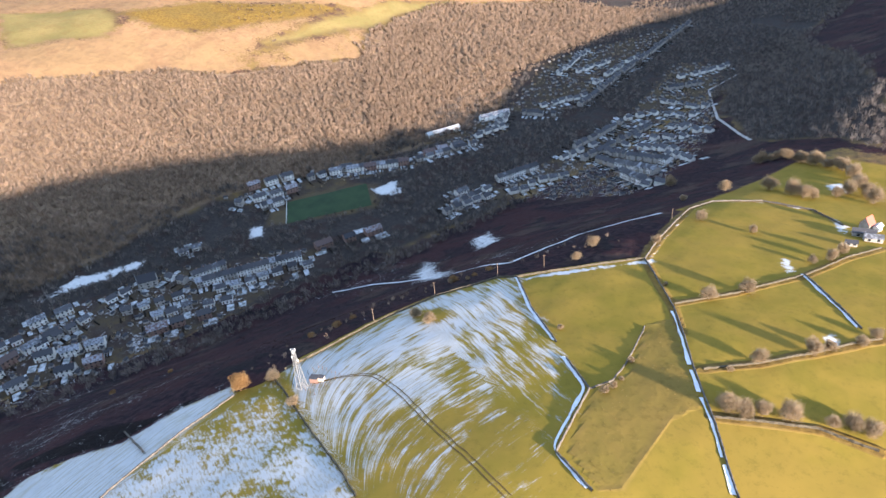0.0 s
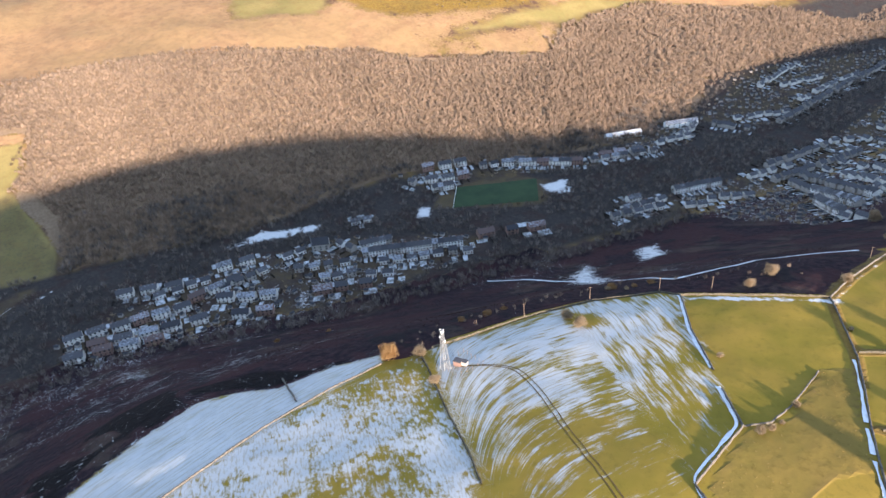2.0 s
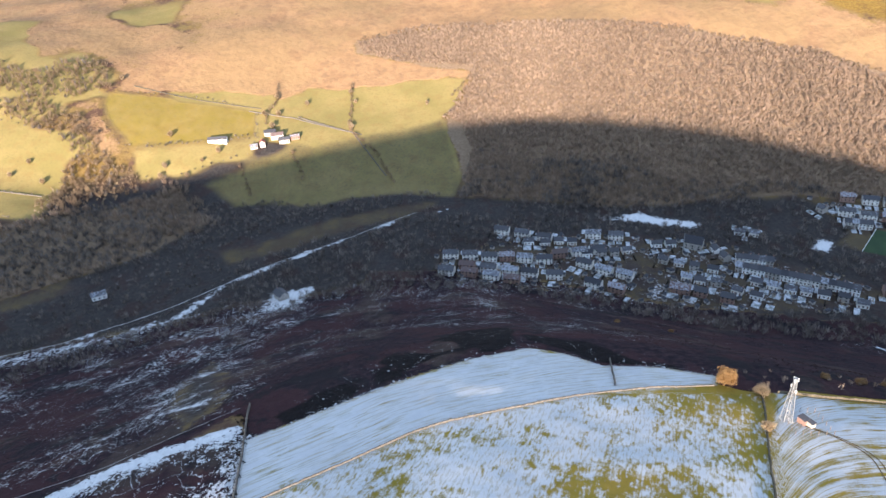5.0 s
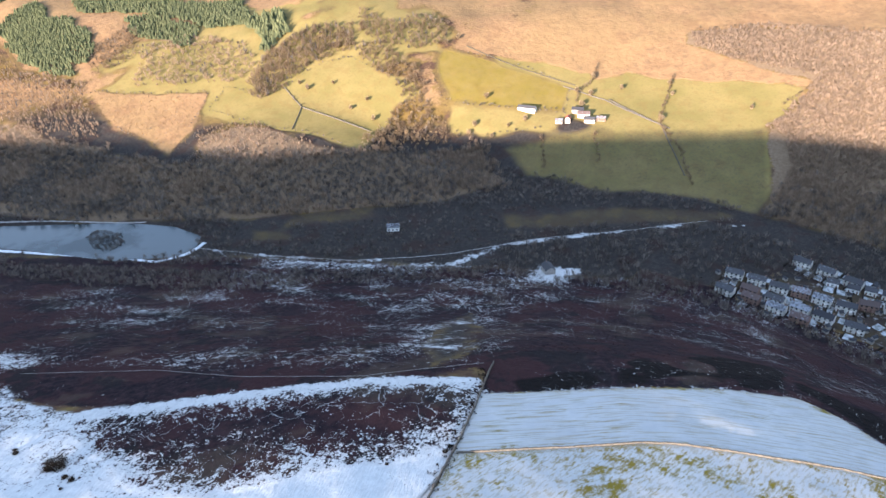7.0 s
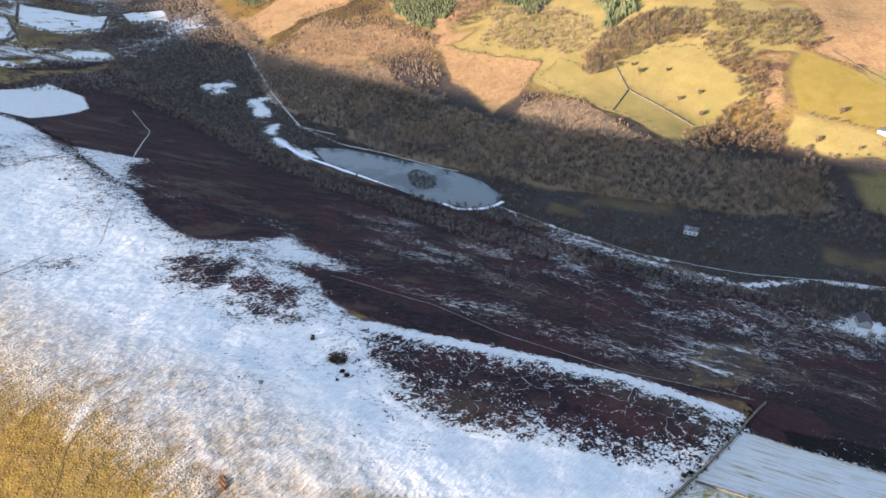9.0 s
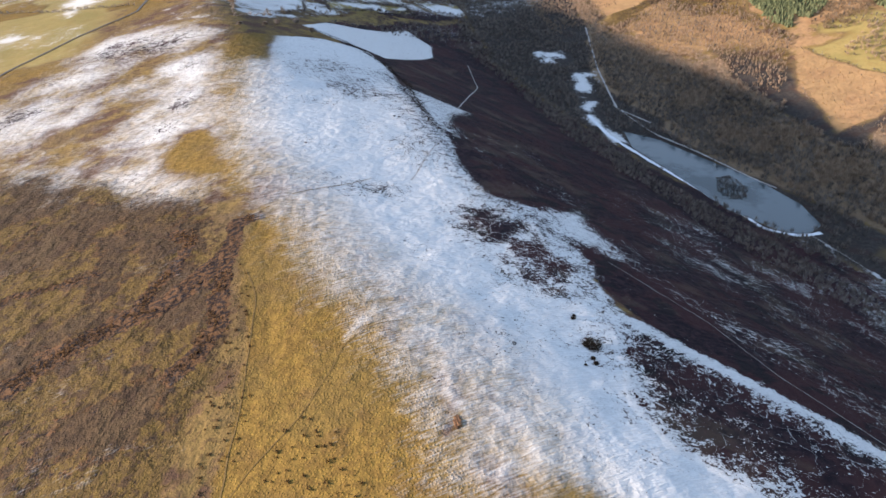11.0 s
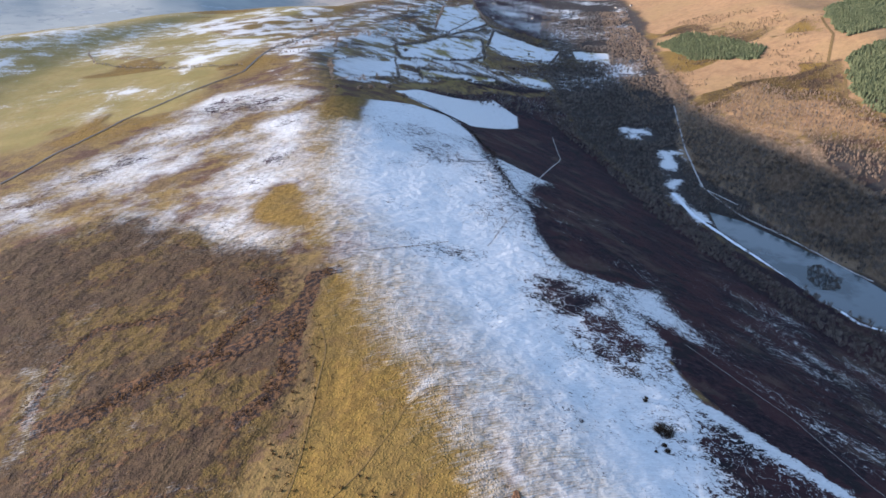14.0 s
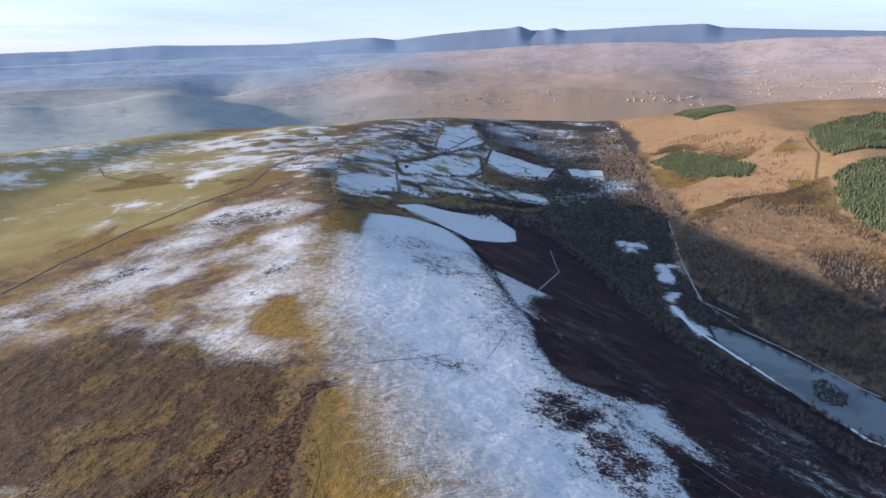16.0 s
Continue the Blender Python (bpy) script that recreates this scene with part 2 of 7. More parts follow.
village_far = [(470, -657), (520, -831), (507, -938), (437, -1160), (408, -854), (393, -704)]
brown_field = [(742, -3), (738, -47), (664, -56), (652, -15)]
clearing_green_a = [(437, 411), (458, 386), (493, 338), (474, 314), (447, 353), (424, 400)]
clearing_green_b = [(406, 425), (424, 393), (410, 364), (382, 410)]
clearing_green_c = [(525, 227), (556, 171), (588, 100), (613, 28), (594, 26), (543, 115), (498, 205)]
hollow_green = [(829, 578), (839, 530), (805, 442), (777, 420), (752, 464), (748, 528)]
head_field_a = [(2, 1877), (86, 2050), (107, 1712), (19, 1455), (-17, 1473)]
head_field_b = [(118, 1656), (259, 1542), (223, 1427), (135, 1387), (92, 1453)]
head_field_c = [(-82, 1166), (0, 1407), (82, 1499), (79, 1327), (6, 1168), (-66, 1070)]
head_field_d = [(280, 1554), (363, 1529), (341, 1409), (274, 1447)]
head_field_e = [(100, 1234), (191, 1286), (198, 1203), (136, 1186)]
head_field_f = [(-38, 1027), (85, 1173), (93, 1143), (-32, 974)]
head_field_g = [(-141, 892), (-74, 1047), (-60, 913), (-114, 776)]
head_field_h = [(-226, 889), (-177, 904), (-148, 962), (-133, 720), (-189, 760)]
head_field_i = [(-213, 1403), (-107, 1547), (0, 1950), (0, 1711), (-99, 1421), (-170, 1176)]
head_green = [(-60, 848), (14, 1044), (187, 1184), (192, 1150), (67, 1044), (-57, 798)]
streak_snow_a = [(-397, 731), (-389, 847), (-380, 863), (-355, 790), (-373, 703)]
streak_snow_b = [(-657, 1002), (-607, 1064), (-567, 1089), (-584, 958), (-616, 934)]
streak_snow_c = [(-361, 927), (-335, 1048), (-288, 1143), (-301, 962), (-331, 866)]
streak_snow_d = [(-712, 1093), (-642, 1224), (-620, 1221), (-661, 1066), (-680, 1041)]
upper_snow_a = [(266, 984), (311, 986), (305, 932), (263, 938)]
upper_snow_b = [(299, 902), (336, 896), (324, 841), (294, 850)]
head_hedge_a = [(1, 1429), (82, 1778), (119, 1678), (261, 1554)]
head_hedge_b = [(-83, 1190), (0, 1420), (104, 1658)]
head_hedge_c = [(48, 1236), (92, 1453), (118, 1656)]
head_hedge_d = [(-120, 743), (-144, 885), (-119, 992), (-73, 1060), (-58, 902), (-90, 793), (-120, 743)]
head_hedge_e = [(-232, 944), (-184, 924), (-154, 1004), (-176, 1177)]
head_hedge_f = [(261, 1554), (368, 1540), (343, 1398)]
nw_wall = [(-555, 1093), (-508, 1012), (-459, 969), (-346, 907), (-253, 876)]
gully_d = [(-206, 256), (-192, 261), (-187, 292), (-168, 296)]
gully_g = [(-82, 157), (-64, 162), (-53, 184)]
gully_h = [(-161, 179), (-142, 167), (-125, 171), (-120, 182), (-92, 183)]
gully_i = [(-59, 138), (-58, 158), (-51, 171)]
ice_thread_a = [(-89, 165), (-82, 163), (-66, 158)]
ice_thread_b = [(-104, 146), (-99, 151), (-95, 154)]
heather_scatter = [(49, 308), (75, 292), (86, 258), (94, 236), (86, 225), (69, 212), (45, 223), (47, 258)]
spur_grass = [(562, 1002), (621, 859), (682, 843), (731, 645), (809, 548), (878, 480), (821, 417), (753, 416), (717, 493), (644, 565), (609, 644), (523, 950)]
east_hill = [(475, 1653), (673, 1761), (738, 1409), (641, 1150), (571, 963), (567, 848), (512, 1108), (409, 1073), (448, 1423)]
slope_bushes = [(337, -88), (330, -119), (190, -126), (187, -137), (187, -146), (170, -194), (164, -202), (162, -211)]
wood_edge = [(941, 136), (970, 57), (954, -76), (869, -271), (813, -390), (757, -472), (677, -657)]
plantation_edge = [(597, 861), (643, 901), (692, 904), (695, 870), (629, 807)]
conifer_g = [(768, 1088), (838, 785), (759, 698), (739, 734), (752, 855), (733, 1018)]
knoll_brush = [(666, 425), (684, 389), (662, 349), (629, 354), (573, 408), (624, 425)]
wall_ridge = [(176, -102), (170, -142), (163, -173), (149, -200), (141, -203), (122, -225), (103, -249)]
wall_ridge_south = [(103, -249), (108, -275), (116, -337), (111, -357), (88, -376), (62, -380), (44, -362)]
wall_a = [(141, -203), (120, -182), (99, -166)]
wall_b = [(91, -159), (76, -148), (70, -117), (55, -111)]
wall_c = [(76, -148), (72, -156), (73, -169), (78, -194)]
wall_d = [(103, -249), (87, -229), (75, -214), (65, -198), (54, -179), (46, -167), (38, -156), (31, -145), (24, -135)]
wall_e = [(76, -217), (60, -240), (43, -278), (33, -312), (23, -338)]
wall_f = [(43, -278), (29, -260), (15, -242)]
wall_g = [(51, -180), (38, -195), (25, -213), (13, -233), (8, -240)]
wall_h = [(40, -159), (28, -167), (14, -176), (-2, -179)]
wall_i = [(178, -97), (165, -93), (143, -85), (118, -77), (106, -72)]
wall_j = [(180, -82), (179, -61), (174, -33), (163, 9), (158, 21), (144, 42), (127, 69)]
wall_k = [(198, -50), (180, -48)]
wall_l = [(185, 82), (151, 74), (128, 70), (106, 67)]
wall_m = [(641, 560), (619, 519), (624, 428)]
wall_n = [(619, 519), (575, 501)]
wall_o = [(776, 192), (745, 125), (664, 82)]
wall_p = [(806, 389), (794, 310), (788, 237)]
wall_q = [(781, 250), (774, 197), (740, 114)]
round_tree = [(181, -86)]
edge_bush = [(175, -96), (156, -90), (149, -153), (157, -154)]
field_trees = [(103, -317), (76, -316), (57, -244), (38, -164), (33, -166), (29, -170), (22, -174), (11, -180), (6, -183), (1, -184), (25, -213), (38, -196), (21, -219), (13, -230), (10, -239), (38, -304), (44, -295), (36, -316), (130, -251), (128, -231), (107, -271), (133, -373), (67, -229)]
brow_trees = [(126, -502), (118, -505), (111, -510), (97, -489), (87, -483), (77, -479), (69, -479), (60, -471), (53, -457), (45, -437), (39, -421), (94, -410), (80, -405), (73, -403), (68, -406), (116, -395), (179, -469), (58, -418), (54, -429)]
scrub_trees = [(70, -153), (71, -149), (70, -158), (72, -170), (103, -175), (170, -192), (163, -196), (85, -230), (44, -185)]
far_trees = [(723, 325), (804, 126), (825, 134), (751, 126), (809, 221), (776, 214), (751, 217), (775, 231), (689, 283), (669, 295), (678, 320), (666, 322), (791, 39), (800, 184), (814, 405), (835, 449), (703, 268), (643, 435), (645, 467), (652, 544), (648, 530), (655, 412), (627, 411), (641, 390), (669, 506), (665, 456)]
north_trees = [(-43, 727), (-88, 721), (-110, 703), (-61, 765), (-78, 740), (278, 1542), (249, 1478), (179, 1464), (132, 1299), (78, 1225), (-61, 1136), (-148, 962), (-249, 1345), (201, 1360)]
poles = [(170, -143), (164, -174), (150, -201), (136, -217), (115, -309)]
tower = [(161, -98)]
cabin = [(160, -101)]
ridge_farm = [(34, -366), (33, -351), (28, -346), (29, -367), (35, -331)]
valley_farm = [(722, 273), (734, 209), (727, 200), (720, 223), (740, 218), (715, 232), (734, 189)]
black_gorse = [(72, 176), (72, 196), (70, 168), (70, 165), (23, 458), (26, 456)]
gorse_near = [(114, 85), (129, 72), (126, 72)]
gorse_dark = [(69, 172), (66, 164), (71, 194), (148, 142), (242, 204), (272, 224)]
red_pit = [(20, 140)]
church = [(503, -191)]
mast = [(496, -180)]
long_white = [(501, -549), (484, -587)]
school = [(478, -622), (461, -657)]
tank_house = [(440, 147)]
white_cottage = [(459, 301)]
track_gold_a = [(-48, 131), (-40, 142), (-27, 155), (-17, 171), (-13, 182), (-3, 190), (8, 191)]
track_gold_b = [(-49, 129), (-48, 148), (-46, 168), (-46, 189), (-46, 222), (-52, 243)]
gully_a = [(-159, 171), (-147, 181), (-120, 180), (-105, 199), (-93, 237), (-79, 251)]
gully_b = [(-137, 162), (-120, 170), (-117, 182), (-95, 187)]
beck_ice = [(-194, 243), (-174, 216), (-163, 202), (-160, 184)]
rush_patch = [(-61, 179), (-54, 210), (-56, 249), (-47, 238), (-44, 201), (-43, 162), (-48, 129), (-56, 130)]
rush_patch_b = [(-41, 127), (-34, 156), (-17, 156), (-6, 121)]
hill_wood_south = [(284, -914), (268, -1130), (150, -906), (82, -693), (55, -545), (155, -603), (228, -722)]
north_wood = [(-38, 820), (43, 1110), (196, 1174), (245, 1345), (438, 1725), (414, 1520), (372, 1072), (311, 857), (227, 950), (197, 1067), (115, 992), (13, 929)]
sunny_scrub = [(405, 1076), (519, 1123), (567, 1003), (567, 848), (487, 710), (475, 893), (415, 1042)]
shade_wood = [(479, 1776), (407, 1121), (413, 1034), (471, 884), (481, 698), (389, 545), (360, 650), (321, 782), (316, 884), (374, 1078)]
hedge_a = [(-246, 1003), (-207, 1364), (-126, 1838)]
pond_carr = [(255, 987), (323, 1000), (280, 771), (253, 769), (258, 869)]
dam_wood = [(223, 893), (243, 787), (255, 693), (258, 593), (266, 508), (302, 420), (333, 338), (423, 219), (443, 181), (420, 174), (378, 219), (284, 301), (247, 380), (222, 499), (197, 661), (200, 824)]
quarry_scrub = [(411, 435), (474, 366), (528, 250), (601, 123), (562, 111), (453, 237), (405, 314), (384, 402)]
lane_snow = [(411, 525), (414, 456), (432, 394), (466, 325), (508, 239)]
snow_band = [(-338, 482), (-317, 545), (-276, 628), (-235, 732), (-159, 724), (-144, 647), (-207, 635), (-226, 577), (-235, 535), (-252, 487), (-275, 463), (-292, 407)]
snow_hook = [(-158, 461), (-143, 528), (-161, 625), (-127, 614), (-103, 466), (-119, 427), (-120, 408), (-120, 372), (-84, 334), (-82, 318), (-108, 343), (-131, 377), (-129, 398)]
gold_spot = [(-118, 398), (-118, 422), (-104, 429), (-86, 393), (-82, 355), (-96, 361)]
snow_wedge = [(42, 567), (58, 553), (84, 533), (94, 532), (55, 425), (51, 441), (45, 519)]
edge_bank = [(-44, 762), (-9, 717), (25, 647), (42, 567), (45, 494), (50, 432)]
hollow_wood = [(808, 545), (807, 491), (844, 468), (850, 437), (794, 412), (766, 441), (752, 483), (764, 517)]
slope_trees = [(588, 758), (665, 826), (707, 764), (707, 666), (643, 613), (616, 658)]
moor_brink = [(30, 605), (42, 501), (51, 422), (56, 365), (66, 319), (91, 272), (97, 243), (91, 218), (96, 197)]
snow_thins = [(-78, 600), (-64, 421), (-32, 344), (-5, 277), (7, 237), (25, 202), (42, 161), (50, 136), (54, 109)]
snow_cap = [(93, 309), (117, 323), (117, 279), (113, 260), (91, 272)]
gully_main = [(-155, 207), (-137, 209), (-126, 218), (-114, 225), (-99, 231), (-83, 235), (-75, 244), (-67, 255)]
gully_mid = [(-74, 191), (-67, 198), (-62, 212), (-62, 227), (-63, 261), (-60, 286), (-52, 289)]
gully_top = [(-91, 291), (-81, 282), (-84, 260), (-92, 249), (-94, 237)]
gully_left = [(-166, 209), (-174, 246), (-165, 273), (-136, 272), (-123, 273)]
gully_red = [(-139, 225), (-126, 230), (-110, 235), (-93, 235), (-94, 223), (-113, 222), (-128, 217)]
brown_flat = [(-108, 206), (-76, 217), (-49, 202), (-62, 183), (-76, 171), (-107, 172), (-126, 194)]
grey_top = [(-254, 404), (-132, 353), (-73, 314), (-67, 282), (-98, 283), (-141, 300), (-207, 323)]
olive_a = [(-158, 233), (-156, 266), (-141, 300), (-103, 271), (-112, 256), (-137, 239), (-138, 217)]
olive_b = [(-125, 145), (-119, 166), (-97, 175), (-67, 159), (-62, 138), (-83, 133)]
hedge_gold = [(847, 134), (815, 132), (763, 129), (744, 127)]
hedge_farm = [(843, 226), (804, 220), (776, 228), (755, 225)]
hedge_wood = [(802, 9), (828, -7), (853, -21), (864, -37)]
hedge_shade = [(689, 242), (642, 223)]
hedge_shade_b = [(711, 190), (665, 170)]
hedge_shade_c = [(742, 124), (710, 99), (650, 72)]
bank_trees = [(667, 322), (659, 291), (626, 270), (587, 241), (564, 256), (565, 294), (627, 325)]
spur_trees = [(766, 704), (784, 676), (738, 620), (699, 629), (708, 657)]
path_fork = [(0, 200), (-7, 192), (-12, 184)]
slope_snow_north = [(325, 285), (373, 247), (406, 186), (227, 101), (184, 90), (168, 115), (202, 169)]
slope_snow_west = [(238, 371), (289, 326), (270, 253), (229, 272), (210, 317)]
slope_snow_edge = [(310, 116), (335, 79), (287, 56), (222, 76), (202, 88)]
peat_corner = [(-195, 238), (-131, 208), (-87, 166), (-88, 140), (-147, 152)]
moor_green_west = [(1267, 311), (1136, 39), (1103, 135), (1096, 243), (1089, 282)]
moor_scrub = [(959, -449), (926, -559), (806, -712), (795, -695), (846, -544), (883, -474)]
moor_gorse = [(908, -574), (809, -722), (791, -703), (846, -563)]
carr_snow_a = [(289, 902), (319, 883), (285, 762), (278, 713), (281, 644), (258, 639), (256, 715), (269, 811)]
carr_snow_b = [(262, 989), (300, 987), (310, 951), (293, 917), (253, 946)]
slope_specks = [(315, 235), (399, 206), (403, 187), (197, 89), (170, 108), (155, 137), (218, 180)]
bleached_grass = [(199, 117), (265, 148), (303, 142), (193, 89), (177, 96)]
wall_heather = [(109, 67), (129, 71), (149, 75), (177, 82)]
STREETS = [(476, 27, 454, -43, 'semi'), (500, 23, 488, -71, 'semi'), (481, 9, 459, -75, 'semi'), (496, -67, 500, -119, 'semi'), (484, -86, 453, -132, 'semi'), (454, -87, 434, -123, 'semi'), (466, -213, 423, -289, 'terrace'), (446, -215, 407, -288, 'cottage'), (478, -217, 469, -244, 'terrace'), (443, -151, 418, -200, 'brick'), (483, -154, 463, -199, 'cottage'), (530, -101, 522, -141, 'semi'), (543, -23, 523, -76, 'semi'), (455, -165, 443, -196, 'cottage'), (424, -302, 396, -365, 'brick')]
STREETS += [(497, -93, 498, -140, 'cottage'), (521, -48, 516, -98, 'cottage'), (508, -154, 508, -181, 'cottage'), (501, -206, 474, -210, 'cottage'), (436, -198, 420, -221, 'cottage'), (566, -339, 550, -390, 'semi'), (545, -330, 527, -379, 'semi'), (528, -418, 473, -489, 'semi'), (469, -493, 438, -560, 'cottage'), (527, -328, 520, -349, 'terrace'), (557, -316, 544, -322, 'cottage'), (535, -394, 529, -416, 'cottage'), (365, -411, 350, -465, 'cottage'), (380, -437, 374, -466, 'semi'), (527, -231, 517, -255, 'cottage')]
STREETS += [(337, -594, 326, -689, 'terrace'), (313, -575, 293, -690, 'terrace'), (298, -581, 212, -524, 'terrace'), (301, -605, 214, -556, 'terrace'), (304, -631, 223, -598, 'cottage'), (304, -658, 231, -638, 'cottage'), (308, -694, 238, -678, 'semi'), (312, -733, 249, -724, 'semi'), (316, -774, 253, -758, 'cottage'), (332, -498, 305, -537, 'cottage'), (336, -475, 317, -504, 'cottage'), (327, -814, 299, -854, 'terrace'), (333, -864, 294, -943, 'cottage'), (365, -407, 365, -459, 'cottage'), (369, -429, 358, -477, 'cottage')]
STREETS += [(363, -493, 345, -538, 'terrace'), (220, -483, 187, -484, 'cottage'), (248, -531, 201, -484, 'terrace'), (435, -693, 405, -753, 'cottage'), (444, -662, 405, -677, 'terrace'), (395, -714, 432, -1147, 'terrace'), (478, -799, 497, -921, 'cottage'), (460, -822, 445, -892, 'cottage'), (419, -795, 423, -938, 'cottage'), (473, -504, 438, -567, 'semi'), (451, -574, 440, -620, 'cottage'), (524, -429, 469, -490, 'semi'), (444, -597, 458, -652, 'cottage'), (314, -721, 329, -694, 'cottage'), (334, -564, 320, -623, 'cottage')]
STREETS += [(255, -676, 211, -650, 'cottage'), (230, -587, 192, -557, 'cottage')]

# ---- materials ----
class Nodes:
    """A small helper that adds and wires shader nodes."""

    def __init__(self, name, rough=0.9):
        self.mat = bpy.data.materials.new(name)
        self.mat.use_nodes = True
        self.n, self.l = self.mat.node_tree.nodes, self.mat.node_tree.links
        self.bsdf = self.n["Principled BSDF"]
        self.bsdf.inputs["Roughness"].default_value = rough
        self.bsdf.inputs["Specular IOR Level"].default_value = 0.2
        self.pos = self.n.new("ShaderNodeNewGeometry").outputs["Position"]

    def put(self, socket, value):
        if hasattr(value, "node"):
            self.l.new(value, socket)
        else:
            socket.default_value = value

    def math(self, op, a, b=0.0, c=0.0):
        m = self.n.new("ShaderNodeMath")
        m.operation = op
        for i, v in enumerate((a, b, c)):
            self.put(m.inputs[i], v)
        return m.outputs[0]

    def noise(self, scale, detail=4, rough=0.55, vec=None):
        t = self.n.new("ShaderNodeTexNoise")
        t.inputs["Scale"].default_value, t.inputs["Detail"].default_value, t.inputs["Roughness"].default_value = scale, detail, rough
        self.l.new(vec or self.pos, t.inputs["Vector"])
        return t.outputs["Fac"]

    def mapped(self, turn, sx, sy):
        m = self.n.new("ShaderNodeMapping")
        m.vector_type = "TEXTURE"
        m.inputs["Rotation"].default_value = (0, 0, radians(turn))
        m.inputs["Scale"].default_value = (sx, sy, 1)
        self.l.new(self.pos, m.inputs["Vector"])
        return m.outputs[0]

    def step(self, v, lo, hi):
        m = self.n.new("ShaderNodeMapRange")
        m.interpolation_type = "SMOOTHSTEP"
        self.put(m.inputs[0], v)
        m.inputs[1].default_value, m.inputs[2].default_value = lo, hi
        return m.outputs[0]

    def mix(self, f, a, b):
        m = self.n.new("ShaderNodeMix")
        m.data_type = "RGBA"
        self.put(m.inputs["Factor"], f)
        self.put(m.inputs["A"], a if hasattr(a, "node") else (*a, 1))
        self.put(m.inputs["B"], b if hasattr(b, "node") else (*b, 1))
        return m.outputs["Result"]

    def attr(self, name):
        a = self.n.new("ShaderNodeAttribute")
        a.attribute_name = name
        s = self.n.new("ShaderNodeSeparateColor")
        self.l.new(a.outputs["Color"], s.inputs[0])
        return s.outputs[0], s.outputs[1], s.outputs[2]

    def bump(self, height, strength, distance):
        b = self.n.new("ShaderNodeBump")
        b.inputs["Strength"].default_value, b.inputs["Distance"].default_value = strength, distance
        self.put(b.inputs["Height"], height)
        self.l.new(b.outputs[0], self.bsdf.inputs["Normal"])

    def done(self, colour):
        self.put(self.bsdf.inputs["Base Color"], colour if hasattr(colour, "node") else (*colour, 1))
        return self.mat


def ground_material():
    s = Nodes("land")
    s.bsdf.inputs["Specular IOR Level"].default_value = 0.06
    pasture, heather, bracken = s.attr("cover_a")
    wood, gold, bare = s.attr("cover_b")
    snow, streak, dark = s.attr("cover_c")
    meadow, mire, litter = s.attr("cover_d")
    across, along, fleck = s.attr("cover_e")
    rust, flats, thin = s.attr("cover_f")

    def blend(f, a, b):
        m = s.n.new("ShaderNodeMix")
        s.put(m.inputs[0], f), s.put(m.inputs[2], a), s.put(m.inputs[3], b)
        return m.outputs[0]

    def centred(n, gain):
        return s.math("MULTIPLY", s.math("SUBTRACT", n, 0.5), gain)

    def plus(*terms):
        out = terms[0]
        for t in terms[1:]:
            out = s.math("ADD", out, t)
        return out

    times = lambda a, b: s.math("MULTIPLY", a, b)
    less = lambda a: s.math("SUBTRACT", 1.0, a)
    mid, fine, grain = s.noise(0.06, 5), s.noise(0.35, 6, 0.6), s.noise(1.6, 4, 0.65)
    ragged = plus(centred(mid, 0.7), centred(fine, 0.6))

    def edge(w):
        return s.step(plus(w, ragged), 0.42, 0.62)

    lumps = plus(times(fine, 0.6), times(grain, 0.4))
    # tussocks, a metre or so apart
    knots = s.n.new("ShaderNodeTexVoronoi")
    knots.inputs["Scale"].default_value = 1.05
    s.l.new(s.pos, knots.inputs["Vector"])
    tussock = less(s.step(knots.outputs["Distance"], 0.1, 0.55))
    # rough moor grass, the ground that the rest lies on
    col = s.mix(s.step(mid, 0.36, 0.62), (0.18, 0.122, 0.045), (0.12, 0.08, 0.042))
    col = s.mix(s.step(s.noise(0.033, 6, 0.62), 0.5, 0.6), col, (0.088, 0.052, 0.036))
    col = s.mix(times(s.step(fine, 0.54, 0.64), 0.6), col, (0.07, 0.042, 0.025))
    gold_col = s.mix(s.step(fine, 0.38, 0.62), (0.215, 0.138, 0.034), (0.155, 0.096, 0.026))
    gold_col = s.mix(times(s.step(s.noise(0.014, 6, 0.62), 0.47, 0.58), 0.4), gold_col, (0.135, 0.098, 0.036))
    gold_col = s.mix(times(s.step(mid, 0.52, 0.64), 0.45), gold_col, (0.12, 0.072, 0.03))
    col = s.mix(edge(gold), col, gold_col)
    past = s.mix(s.step(mid, 0.3, 0.7), (0.192, 0.148, 0.024), (0.25, 0.174, 0.032))
    past = s.mix(times(s.step(s.noise(0.022, 5, 0.6), 0.47, 0.62), 0.6), past, (0.235, 0.158, 0.034))
    past = s.mix(times(s.step(lumps, 0.5, 0.66), 0.4), past, (0.105, 0.09, 0.018))
    col = s.mix(s.step(pasture, 0.35, 0.65), col, past)
    # grass of the far fields: duller than pasture, haze put into its colour
    mea = s.mix(s.step(s.noise(0.02, 5, 0.6), 0.36, 0.64), (0.2, 0.162, 0.058), (0.25, 0.192, 0.074))
    mea = s.mix(times(s.step(s.noise(0.09, 5, 0.62), 0.5, 0.62), 0.35), mea, (0.2, 0.13, 0.05))
    mea = s.mix(times(s.step(lumps, 0.48, 0.66), 0.5), mea, (0.13, 0.11, 0.05))
    col = s.mix(s.step(plus(meadow, times(ragged, 0.5)), 0.3, 0.7), col, mea)
    # wet moor: smooth olive lawns, dimpled brown flats, dark peaty rims between them
    lawn = s.mix(s.step(fine, 0.38, 0.62), (0.132, 0.088, 0.026), (0.09, 0.06, 0.022))
    flat = s.mix(s.step(lumps, 0.42, 0.58), (0.086, 0.056, 0.031), (0.04, 0.027, 0.018))
